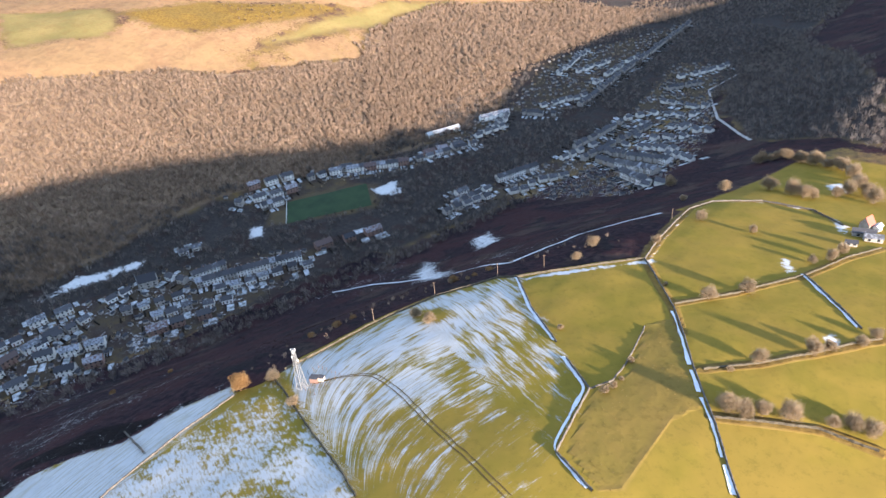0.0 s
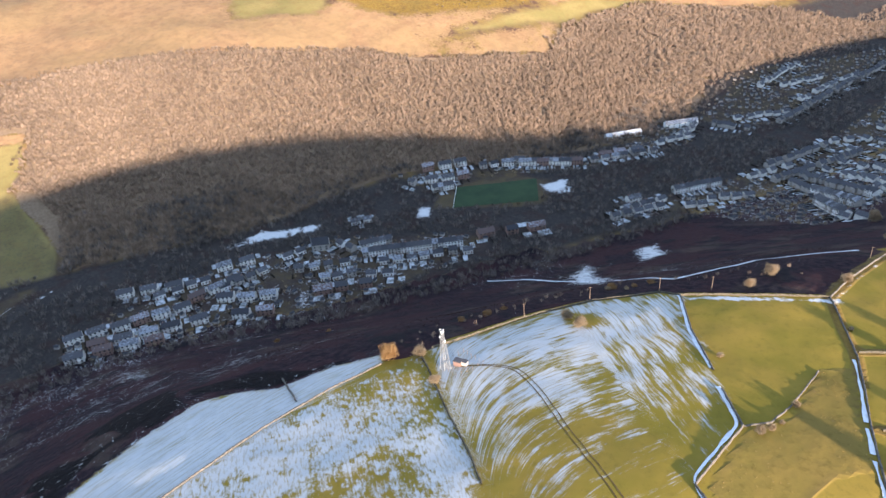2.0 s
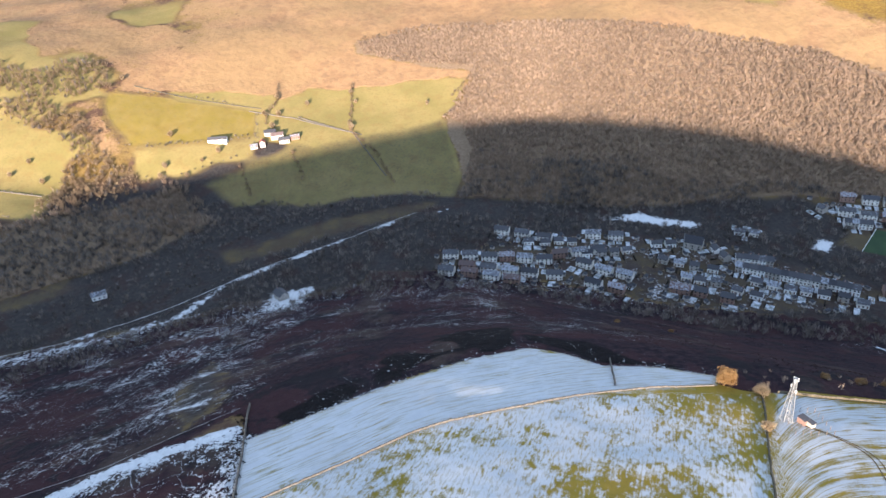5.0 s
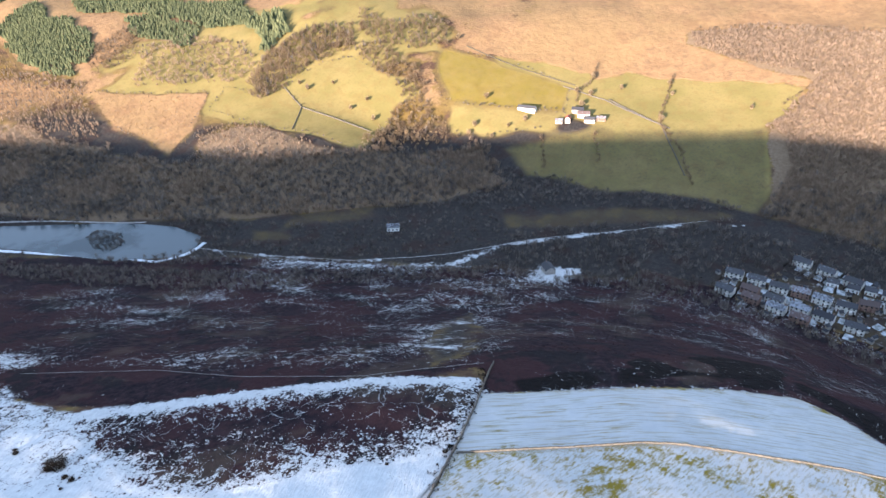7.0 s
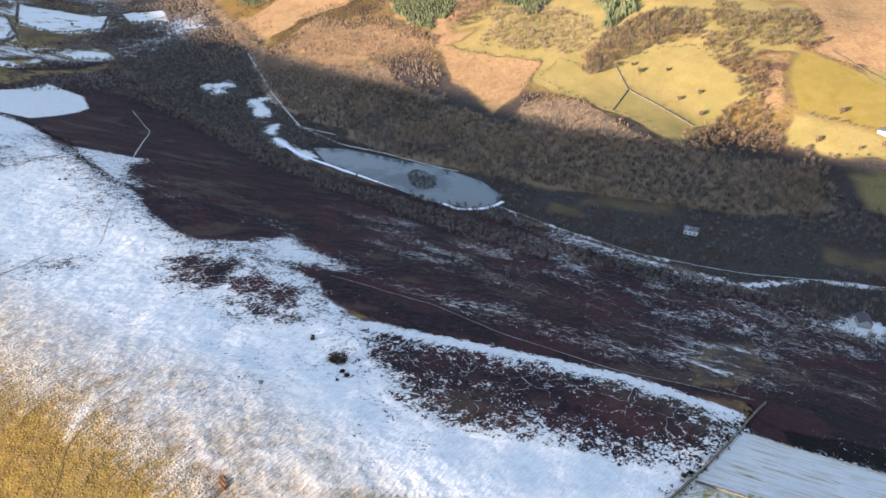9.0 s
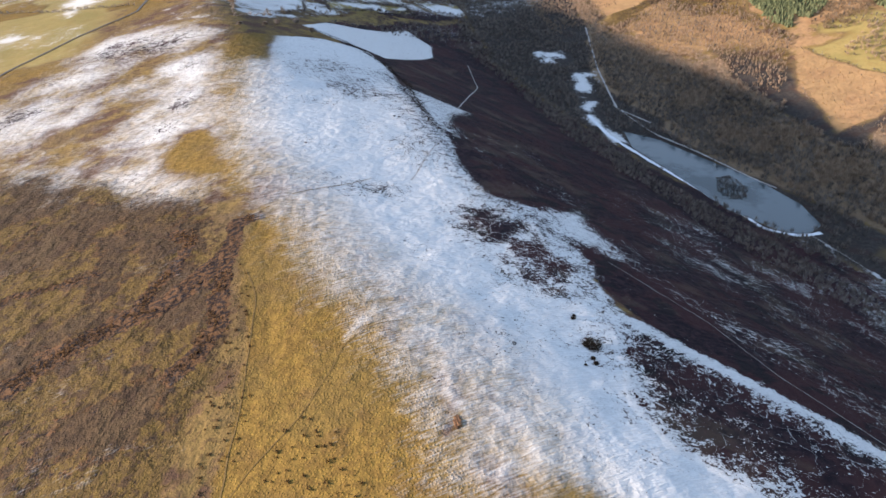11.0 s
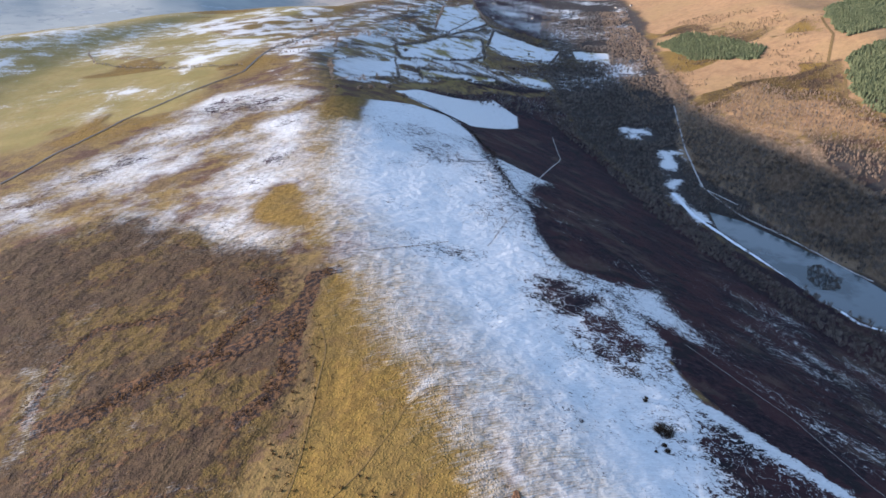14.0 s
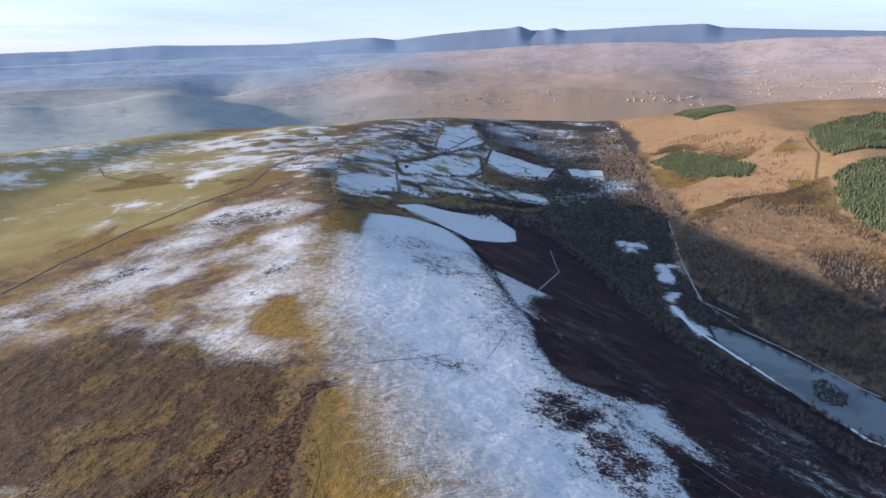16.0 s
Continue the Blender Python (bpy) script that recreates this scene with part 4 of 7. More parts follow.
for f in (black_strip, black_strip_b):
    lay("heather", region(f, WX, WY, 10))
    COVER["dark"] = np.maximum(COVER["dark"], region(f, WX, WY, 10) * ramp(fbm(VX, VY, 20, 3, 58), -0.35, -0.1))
lay("pasture", region(edge_snowfield, VX, VY, 3))
far_side = ramp(VY, 560, 700) * ramp(-VX, 220, 320)
lay("gold", far_side)
lay("meadow", far_side * ramp(fbm(VX, VY, 160, 4, 207), -0.1, 0.0))
tawny = region(rough_triangle, VX, VY, 4)
for f in (wall_e, wall_g, wall_h, wall_d[:4], wall_ridge_south):
    tawny = np.maximum(tawny, ribbon(f, VX + 0.15 * (WX - VX), VY + 0.15 * (WY - VY), 4.5, 4) * (VY < -100))
lay("gold", tawny)
lay("bracken", region(rough_triangle, VX, VY, 4) * 0.5)
lay("pasture", region(rough_triangle, VX, VY, 4) * 0.53)
lay("gold", region(east_hill, WX, WY, 60) * ramp(fbm(VX, VY, 150, 4, 209), -0.02, 0.06))
lay("mire", region(east_hill, WX, WY, 60) * ramp(fbm(VX, VY, 110, 4, 210), 0.06, 0.12) * 0.8)
lay("litter", region(north_fields, WX, WY, 20) * 0.5)
lay("meadow", region(north_fields, WX, WY, 20) * 0.42 * ramp(fbm(VX, VY, 90, 3, 208), -0.05, 0.1))
for f in (head_field_a, head_field_b, head_field_c, head_field_d, head_field_e, head_field_f):
    lay("meadow", region(f, WX, WY, 10))
lay("meadow", region(head_green, WX, WY, 10) * 0.5)
lay("bracken", ramp(VY, 1250, 1500) * ramp(VX, 500, 700) * 0.8)

# snow
speck = 0.15 + 0.65 * fbm(VX, VY, 50, 4, 41) + 0.4 * fbm(VX, VY, 13, 3, 42) + 0.08 * ramp(VY, 40, 120) - 0.12 * ramp(VY, 300, 420) - 0.06 * ramp(-VY, 40, 140)
drift(ramp(VX, edge_at - 8, edge_at + 8) * (VX < foot_at + 10) * (VY > -320) * (VY < 460), speck)
lapped = region(moor_snow, VX + 0.5 * (WX - VX), VY + 0.5 * (WY - VY), 10)
thin_y, thin_x = [p[1] for p in snow_thins[::-1]], [p[0] for p in snow_thins[::-1]]
west_side = np.interp(VY, thin_y, thin_x) - 46
onset = ramp(0.5 * (WX + VX) - west_side, 0, 68) * (VY < 740)
drift(np.maximum(lapped, region([(x - 52, y) for x, y in snow_thins] + [(x + 12, y) for x, y in snow_thins[::-1]], VX, VY, 30)), 0.3 + 0.7 * onset)
THIN = (1 - ramp(onset, 0.45, 1.0)) * (VY < 740) * (VY > 70)
for f, w in ((moor_path, 1.0), (path_fork, 1.4)):
    trod = ribbon(f, VX + 0.06 * (WX - VX), VY + 0.06 * (WY - VY), w, 2.6)
    drift(trod, 0.7)
    THIN *= 1 - 0.8 * trod
drift(region(snow_cap, WX, WY, 16), 0.8)
FLECK = lapped * np.clip(0.1 + 1.1 * fbm(VX, VY, 40, 3, 17), 0, 0.4) * (1 - THIN)
near_brink = ramp(-line_distance(moor_brink, VX, VY, False), -26, -2) * (VY < 640)
FLECK = np.maximum(FLECK, lapped * near_brink * 0.45)
FLECK = np.maximum(FLECK, region(heather_scatter, WX, WY, 26) * np.clip(0.62 + 1.2 * fbm(VX, VY, 14, 3, 18), 0, 1))
drift(ramp(lens, 0.05, 0.3), 0.78 - 0.5 * ramp(lens, 0.08, 0.8) + 0.4 * fbm(VX, VY, 12, 3, 56))
FLECK = FLECK * (1 - ramp(lens, 0.05, 0.3)) + 0.16 * ramp(lens, 0.2, 0.5)
for f in (snow_band, snow_hook):
    FLECK = np.maximum(FLECK, region(f, WX, WY, 40) * np.clip(0.3 + 0.9 * fbm(VX, VY, 26, 3, 57), 0, 0.7))
FLECK *= 1 - ribbon(snow_track, VX, VY, 7, 4)
drift(region(heather_strip, VX, VY, 8), 0.1)
drift(region(slope_specks, WX, WY, 26), 0.34 + 0.4 * fbm(VX, VY, 20, 3, 96))
for f in (black_strip, black_strip_b):
    drift(region(f, VX, VY, 6), 0.2)
drift(region(edge_snowfield, VX, VY, 4), 1.08)
STREAK = np.maximum(STREAK, region(edge_snowfield, VX, VY, 4) * 0.6)
drift(region(patchy_field, VX, VY, 4), 0.56 + 1.5 * fbm(VX, VY, 24, 4, 77) + 0.3 * ramp(VY, -60, 20) + 0.1 * ramp(VY, 10, 50))
STREAK = np.maximum(STREAK, region(patchy_field, VX, VY, 4) * 0.45)
drift(region(striped_field, VX, VY, 4), 1.0)
across = region(striped_field, VX, VY, 4)
SNOW -= across * (1.0 - np.clip(0.98 - 0.0078 * (edge_at - 14 - VX) - 0.22 * ramp(-VY, 150, 200), -0.3, 0.95))
SNOW += across * 0.5 * (ribbon([(151, -154), (110, -136)], VX, VY, 2, 3) - 1.6 * ramp(-np.hypot(VX - 152, VY + 157), -9, -4))
STREAK = np.maximum(STREAK, across)
drift(ramp(VY, 600, 750) * ramp(-VX, 150, 260), 0.2 + 0.85 * fbm(VX, VY, 80, 5, 84))
drift(ramp(VY, 900, 1100) * ramp(420 - VX, 0, 150) * ramp(VX, -1400, -900), 0.3 + 0.9 * fbm(VX, VY, 130, 5, 83))
drift(region([(-330, 420), (-300, 600), (-235, 790), (-120, 700), (-90, 420), (-80, 330), (-140, 350), (-220, 400)], WX, WY, 40), 0.4 + 1.1 * fbm(VX, VY, 30, 4, 92))
for f, w in ((snow_band, 0.74), (snow_hook, 0.84), (nw_snow, 0.48), (north_fields, 0.5), (streak_snow_a, 0.55), (streak_snow_b, 0.5), (streak_snow_c, 0.6), (streak_snow_d, 0.5)):
    drift(region(f, WX, WY, 40), w + 1.1 * fbm(VX, VY, 34, 4, 93))
drift(ramp(VY, 1150, 1350) * ramp(VX, -100, 50) * ramp(floor_at + 60 - VX, 0, 60), 0.36 + 0.9 * fbm(VX, VY, 90, 4, 63))
for f, w in ((head_field_a, 0.95), (head_field_b, 0.95), (head_field_c, 0.85), (head_field_d, 0.9), (head_field_e, 0.85), (head_field_f, 0.85), (head_field_g, 1.0), (head_field_h, 0.5), (head_field_i, 0.65), (upper_snow_a, 0.5), (upper_snow_b, 0.5)):
    drift(region(f, WX, WY, 14), w - 0.25 + 0.9 * fbm(VX, VY, 26, 4, 90))
drift(region(head_green, WX, WY, 10), 0.1)
THIN = np.maximum(THIN, 0.3 * ramp(VY, 300, 380) * ramp(-VX, 70, 100))
drift(region(gold_spot, WX, WY, 12), 0.1)
drift(region(snow_wedge, WX, WY, 14), 0.72)
drift(region(brown_moor, WX, WY, 30) * (VY < 300), 0.12 + 0.5 * fbm(VX, VY, 45, 3, 71))
drift(ribbon(beck_ice, WX, WY, 6, 9), 0.42)
drift(ribbon([(x - 4, y) for x, y in wall_ridge], VX, VY, 5, 4), 0.55)
drift(region(north_snowfield, VX, VY, 6), 0.9)
for f in (quarry_snow, yard_snow_a, yard_snow_b, clearing_snow, slope_snow, clearing_b, canal_snow):
    drift(region(f, WX, WY, 14), 0.8 if f is not canal_snow else 0.45)
for f in (carr_snow_a, carr_snow_b):
    drift(region(f, WX, WY, 22), 0.62 + 1.1 * fbm(VX, VY, 22, 4, 91))
for f, w in ((snow_track, 4.5),):
    drift(ribbon(f, VX, VY, w, 4), 1.0)
for f in (ice_thread_a, ice_thread_b):
    drift(ribbon(f, WX, WY, 2, 4), 0.42)
for f, w in ((canal_a, 4), (canal_b, 5)):
    drift(ribbon(f, VX + 0.25 * (WX - VX), VY + 0.25 * (WY - VY), w, 7), np.clip(0.62 + 1.2 * fbm(VX, VY, 24, 3, 94), 0, 1))
for f, w in ((slope_snow_north, 0.3), (slope_snow_west, 0.3), (slope_snow_edge, 0.26)):
    drift(region(f, WX, WY, 30), w + 0.6 * fbm(VX, VY, 16, 3, 95))
for f in (beck_path, lane_snow):
    drift(ribbon(f, VX, VY, 5, 6), 0.4)
for f in (field_snow_a, field_snow_b, field_snow_c, yard_snow):
    drift(region(f, VX, VY, 7), 0.6)
drift(ribbon([(x - 2.5, y + 1.5) for x, y in wall_ridge_south], VX, VY, 3.5, 4), 0.5)
for f, w in ((village_main, 0.33), (village_south, 0.32), (village_east, 0.3), (village_far, 0.26)):
    drift(region(f, VX, VY, 10), w)

# furrow lines: round the corner of the striped field, slantwise at its far end, along the wall in the patchy field
from_wall = -(VX - 178) * 0.33 - (VY + 97) * 0.945
from_ridge = -(VX - 178) * 0.964 + (VY + 97) * 0.266
ACROSS = from_ridge - 36 * np.exp(-np.clip(from_wall, 0, 400) / 13)
ALONG = from_wall
ACROSS += 3.0 * fbm(VX, VY, 18, 3, 97)
past_seam = -(VX - 161) * 0.398 - (VY + 158) * 0.917
slant = past_seam > 0
ACROSS = np.where(slant, past_seam + 3.0 * fbm(VX, VY, 14, 3, 98), ACROSS)
ALONG = np.where(slant, -(VX - 161) * 0.917 + (VY + 158) * 0.398, ALONG)
FLECK *= 1 - across
patchy = region(patchy_field, VX, VY, 3) > 0.3
ACROSS = np.where(patchy, from_wall, ACROSS)
ALONG = np.where(patchy, from_ridge * 4.0, ALONG)
outer = region(edge_snowfield, VX, VY, 3) > 0.3
ACROSS = np.where(outer, line_distance(wall_j, VX, VY, False), ACROSS)
ALONG = np.where(outer, VY, ALONG)

VZ = ground(VX, VY) + fbm(VX, VY, 14, 2, 21) * 0.6 * ramp(-np.hypot(VX, VY), -1500, -900)


def raise_pond(pts, level):
    w = region(pts, VX, VY, 8)
    return VZ * (1 - w) + (level - 1.2) * w


POND_Z = 7.0
VZ = raise_pond(pond, POND_Z)


def surface(x, y):
    """Height of the ground sheet itself at x, y."""
    x, y = np.asarray(x, float), np.asarray(y, float)
    i = np.clip(np.searchsorted(AX, x) - 1, 0, len(AX) - 2)
    j = np.clip(np.searchsorted(AY, y) - 1, 0, len(AY) - 2)
    a, b = (x - AX[i]) / (AX[i + 1] - AX[i]), (y - AY[j]) / (AY[j + 1] - AY[j])
    g = VZ.reshape(len(AY), len(AX))
    return (g[j, i] * (1 - a) + g[j, i + 1] * a) * (1 - b) + (g[j + 1, i] * (1 - a) + g[j + 1, i + 1] * a) * b


def sheet(name, xs, ys, zs, nx, ny, mat):
    me = bpy.data.meshes.new(name)
    co = np.column_stack([xs, ys, zs]).astype(np.float32)
    i = np.arange(nx * ny).reshape(ny, nx)
    quads = np.stack([i[:-1, :-1], i[:-1, 1:], i[1:, 1:], i[1:, :-1]], -1).reshape(-1, 4)
    me.vertices.add(len(co))
    me.vertices.foreach_set("co", co.ravel())
    me.loops.add(quads.size)
    me.loops.foreach_set("vertex_index", quads.ravel().astype(np.int32))
    me.polygons.add(len(quads))
    me.polygons.foreach_set("loop_start", np.arange(0, quads.size, 4, dtype=np.int32))
    me.polygons.foreach_set("use_smooth", np.ones(len(quads), bool))
    me.update(calc_edges=True)
    me.materials.append(mat)
    return me


land = sheet("ground", VX, VY, VZ, len(AX), len(AY), M_LAND)
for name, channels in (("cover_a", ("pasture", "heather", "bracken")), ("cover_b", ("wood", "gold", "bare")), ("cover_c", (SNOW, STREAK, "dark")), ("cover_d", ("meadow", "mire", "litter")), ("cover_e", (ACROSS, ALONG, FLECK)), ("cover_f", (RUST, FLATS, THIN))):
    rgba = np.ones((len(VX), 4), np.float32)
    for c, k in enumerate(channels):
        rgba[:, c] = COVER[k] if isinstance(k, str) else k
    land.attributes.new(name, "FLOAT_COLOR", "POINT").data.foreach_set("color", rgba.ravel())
tagged(new("ground", land), "snow-dusted moor, pasture and heather over a ridge and valley", "ground", kind="structure")

# pond
pond_bm = bmesh.new()
pond_bm.faces.new([pond_bm.verts.new((x, y, POND_Z)) for x, y in pond])
water_me = bpy.data.meshes.new("pond_water")
pond_bm.to_mesh(water_me)
pond_bm.free()
ws = Nodes("pond_water", 0.08)
ws.bsdf.inputs["Specular IOR Level"].default_value = 0.5
ws.bump(ws.noise(0.8, 3), 0.05, 0.1)
water_me.materials.append(ws.done(ws.mix(ws.step(ws.noise(0.02, 3), 0.4, 0.55), (0.02, 0.03, 0.035), (0.075, 0.092, 0.102))))
tagged(new("pond_water", water_me), "half-frozen grey-blue pond behind a snowy dam", "water", kind="structure")


# ---- woods ----
def fast_mesh(name, co, tris, mat):
    me = bpy.data.meshes.new(name)
    me.vertices.add(len(co))
    me.vertices.foreach_set("co", np.asarray(co, np.float32).ravel())
    me.loops.add(tris.size)
    me.loops.foreach_set("vertex_index", tris.ravel().astype(np.int32))
    me.polygons.add(len(tris))
    me.polygons.foreach_set("loop_start", np.arange(0, tris.size, 3, dtype=np.int32))
    me.update(calc_edges=True)
    me.materials.append(mat)
    return me


def brush_tree(rng, blades, low=0.15, spread=0.5, width=0.025):
    """A bare tree of unit height: a trunk and a crown of rising twig sprays. Returns points and triangles."""
    co, tri = [], []

    def spray(a, b, w):
        n = len(co)
        d = np.subtract(b, a)
        side = np.cross(d, rng.normal(size=3))
        side = side / max(np.linalg.norm(side), 1e-6) * w
        co.extend([np.add(a, side), np.subtract(a, side), b])
        tri.append((n, n + 1, n + 2))

    for k in range(3):
        ang = k * 2.1 + rng.random()
        n = len(co)
        co.extend([(0.03 * math.cos(ang), 0.03 * math.sin(ang), -0.05), (0.03 * math.cos(ang + 2), 0.03 * math.sin(ang + 2), -0.05), (0, 0, 0.75)])
        tri.append((n, n + 1, n + 2))
    for k in range(blades):
        ang, r, z = rng.random() * 6.283, math.sqrt(rng.random()) * spread, rng.random()
        hub = (0.5 * r * math.cos(ang), 0.5 * r * math.sin(ang), low + 0.25 * z)
        top = 0.5 + 0.5 * math.sqrt(max(0, 1 - (r / spread) ** 2)) * (0.35 + 0.65 * z)
        spray(hub, (r * math.cos(ang + 0.3 * z), r * math.sin(ang + 0.3 * z), top), width * (0.5 + 0.8 * rng.random()))
    return np.array(co, float), np.array(tri)


def spruce(rng, tiers=4, arms=6):
    co, tri = [], []
    for k in range(tiers):
        z0, z1, r = 0.1 + 0.2 * k, 0.42 + 0.2 * k, 0.42 * (1 - k / (tiers + 0.9))
        for a in range(arms):
            p, q = (a + 0.2 * rng.random()) * 6.283 / arms, (a + 0.95) * 6.283 / arms
            n = len(co)
            rr = r * (0.75 + 0.5 * rng.random())
            co.extend([(rr * math.cos(p), rr * math.sin(p), z0 - 0.04 * rng.random()), (rr * math.cos(q), rr * math.sin(q), z0), (0, 0, min(z1, 1.0))])
            tri.append((n, n + 1, n + 2))
    return np.array(co, float), np.array(tri)


def scatter(outline, spacing, rng, ragged=False):
    """Points on a jittered lattice within an outline."""
    x0, x1, y0, y1 = box_of(outline, 0)
    pad = 12 if ragged else 0
    gx, gy = np.meshgrid(np.arange(x0 - pad, x1 + pad, spacing), np.arange(y0 - pad, y1 + pad, spacing))
    x = (gx + rng.uniform(-0.55, 0.55, gx.shape) * spacing).ravel()
    y = (gy + rng.uniform(-0.55, 0.55, gy.shape) * spacing).ravel()
    k = region(outline, x, y, 26) + 1.1 * fbm(x, y, 30, 3, 19) > 0.46 if ragged else inside(outline, x, y)
    return x[k], y[k]


def plant(name, label, x, y, kinds, tall, mat, rng, category="woodland"):
    """Many trees joined into one mesh: each one of the kinds, turned, scaled and set on the ground."""
    if not len(x):
        return None
    z = surface(x, y)
    pick = rng.integers(0, len(kinds), len(x))
    points, faces, base = [], [], 0
    for i, (co, tri) in enumerate(kinds):
        k = np.nonzero(pick == i)[0]
        if not len(k):
            continue
        a, h = rng.uniform(0, 6.283, len(k)), rng.uniform(*tall, len(k))
        w = h * rng.uniform(0.8, 1.25, len(k))
        c, s = np.cos(a), np.sin(a)
        px = x[k, None] + w[:, None] * (c[:, None] * co[:, 0] - s[:, None] * co[:, 1])
        py = y[k, None] + w[:, None] * (s[:, None] * co[:, 0] + c[:, None] * co[:, 1])
        pz = z[k, None] + h[:, None] * co[:, 2]
        points.append(np.stack([px, py, pz], -1).reshape(-1, 3))
        faces.append((tri[None] + base + np.arange(len(k))[:, None, None] * len(co)).reshape(-1, 3))
        base += len(k) * len(co)
    me = fast_mesh(name, np.concatenate(points), np.concatenate(faces), mat)
    return tagged(new(name, me), label, category, kind="stuff")


rng = np.random.default_rng(7)
BRUSH = [brush_tree(rng, 27) for _ in range(7)]
OAK = [brush_tree(rng, 27, 0.04, 0.46, 0.045) for _ in range(8)]
SLIM = [brush_tree(rng, 26, 0.08, 0.27, 0.024) for _ in range(5)]
SPRUCE = [spruce(rng) for _ in range(4)]
for outline, space, tall, mat, name, label in (
    (wood_main, 3.7, (2.6, 7.5), M_TWIG, "hillside_wood", "bare brown oak wood on the sunlit valley side"),
    (wood_south, 5.4, (4, 9.5), M_TWIG, "hillside_wood", "bare pinkish-brown larch and oak wood above the town"),
    (wood_north, 5.0, (5, 10), M_TWIG, "hillside_wood", "bare grey wood on the shaded slope above the pond"),
    (bracken_slope, 5.0, (0.8, 2.6), M_TWIG_RUST, "hillside_scrub", "rusty bracken and low scrub on the sunlit slope"),
    (brush_knoll, 4.6, (2.5, 6.5), M_TWIG, "hillside_scrub", "tawny scrub under the round field"),
    (sunny_scrub, 4.8, (3, 8), M_TWIG, "hillside_scrub", "tawny birch scrub on the sunlit slope"),
    (spur_wood, 5.0, (6, 13), M_TWIG_DIM, "spur_wood", "bare brown trees along the spur"),
    (dingle, 5.6, (5, 11), M_TWIG_DIM, "dingle_wood", "bare trees in a steep stream dingle"),
    (plantation_edge, 6.0, (4, 10), M_TWIG_DIM, "spur_wood", "bare brown larches beside the spruce"),
    (knoll_brush, 6.5, (2.5, 6), M_TWIG_FIELD, "knoll_wood", "tawny brush below the round field"),
    (bank_trees, 5.5, (5, 10), M_TWIG, "dingle_wood", "bare trees on the bank below the farm"),
    (spur_trees, 5.0, (8, 14), M_NEEDLES, "conifer_clump", "dark green conifers on the spur"),
    (moor_gorse, 13.0, (3, 7), M_TWIG_DIM, "moor_scrub", "grey-brown scrub on the far moor"),
    (slope_trees, 7.0, (4, 10), M_TWIG, "spur_wood", "tawny bare trees scattered over the spur"),
    (hollow_wood, 6.0, (5, 11), M_TWIG_DIM, "dingle_wood", "bare trees round a hollow in the fields"),
    (hill_wood_south, 7.0, (5, 10), M_TWIG_GREY, "hill_wood", "dark bare wood on a shaded hill"),
    (north_wood, 9.5, (4, 9), M_TWIG_GREY, "valley_head_wood", "dark bare trees in the head of the valley"),
    (dam_wood, 5.5, (3, 7), M_TWIG_GREY, "streamside_wood", "dark alder scrub along the stream below the dam"),
    (quarry_scrub, 7.5, (3, 7), M_TWIG_GREY, "streamside_wood", "dark bare trees by the old railway"),
    (pond_carr, 9.0, (3, 6), M_TWIG_GREY, "streamside_wood", "snowy wet scrub above the pond"),
    (shade_wood, 5.6, (4, 8), M_TWIG, "hillside_wood", "dark bare wood on the shaded side of the upper valley"),
    (island, 1.7, (2, 4), M_TWIG_GREY, "island_scrub", "dark willow scrub on a pond island"),
):
    px, py = scatter(outline, space, rng, name != "island_scrub")
    for f in (clearing_green_a, clearing_green_b, clearing_green_c, upper_snow_a, upper_snow_b, carr_snow_a, carr_snow_b, head_field_d, head_field_e, head_field_f, head_green, shaded_green, gold_field, farm_green, lane_field, pond):
        clear = ~inside(f, px, py) if name != "island_scrub" else px == px
        px, py = px[clear], py[clear]
    if outline in (shade_wood, wood_north, north_wood):
        # twig colour follows the sun line: tawny above it, partly shade-grey below
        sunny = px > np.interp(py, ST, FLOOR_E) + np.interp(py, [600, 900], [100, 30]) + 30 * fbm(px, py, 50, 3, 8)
        plant("slope_wood", "bare trees on the upper hillside, toned tawny for sunlight", px[sunny], py[sunny], BRUSH, tall, M_TWIG, rng)
        shade_toned = ~sunny & (fbm(px, py, 45, 3, 16) + rng.normal(size=len(px)) * 0.14 > -0.04)
        plant("shaded_wood", "bare trees among the shaded wood, toned dark grey for shade", px[shade_toned], py[shade_toned], BRUSH, tall, M_TWIG_GREY, rng)
        px, py = px[~sunny & ~shade_toned], py[~sunny & ~shade_toned]
    if outline is wood_main:
        # below the shadow edge part of the wood takes the grey shade tone
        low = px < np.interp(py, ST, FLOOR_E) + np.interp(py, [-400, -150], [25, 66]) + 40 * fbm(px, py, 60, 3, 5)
        shade_toned = low & (fbm(px, py, 45, 3, 15) + rng.normal(size=len(px)) * 0.12 > -0.02)
        plant("lower_wood", "brown bare wood on the shaded foot of the hillside", px[low & ~shade_toned], py[low & ~shade_toned], BRUSH, (5, 10), M_TWIG, rng)
        plant("lower_wood", "bare wood on the shaded foot of the hillside, toned dark for shade", px[shade_toned], py[shade_toned], BRUSH, (5, 11), M_TWIG_GREY, rng)
        px, py = px[~low], py[~low]
    if name in ("dingle_wood", "spur_wood", "hillside_scrub"):
        half = rng.random(len(px)) < 0.12
        plant("mixed_scrub", "grey bare bushes among tawny scrub", px[half], py[half], SLIM, tall, M_TWIG_GREY, rng)
        px, py = px[~half], py[~half]
    plant(name, label, px, py, {"hillside_scrub": SLIM, "hillside_wood": OAK, "conifer_clump": SPRUCE}.get(name, BRUSH), tall, mat, rng)
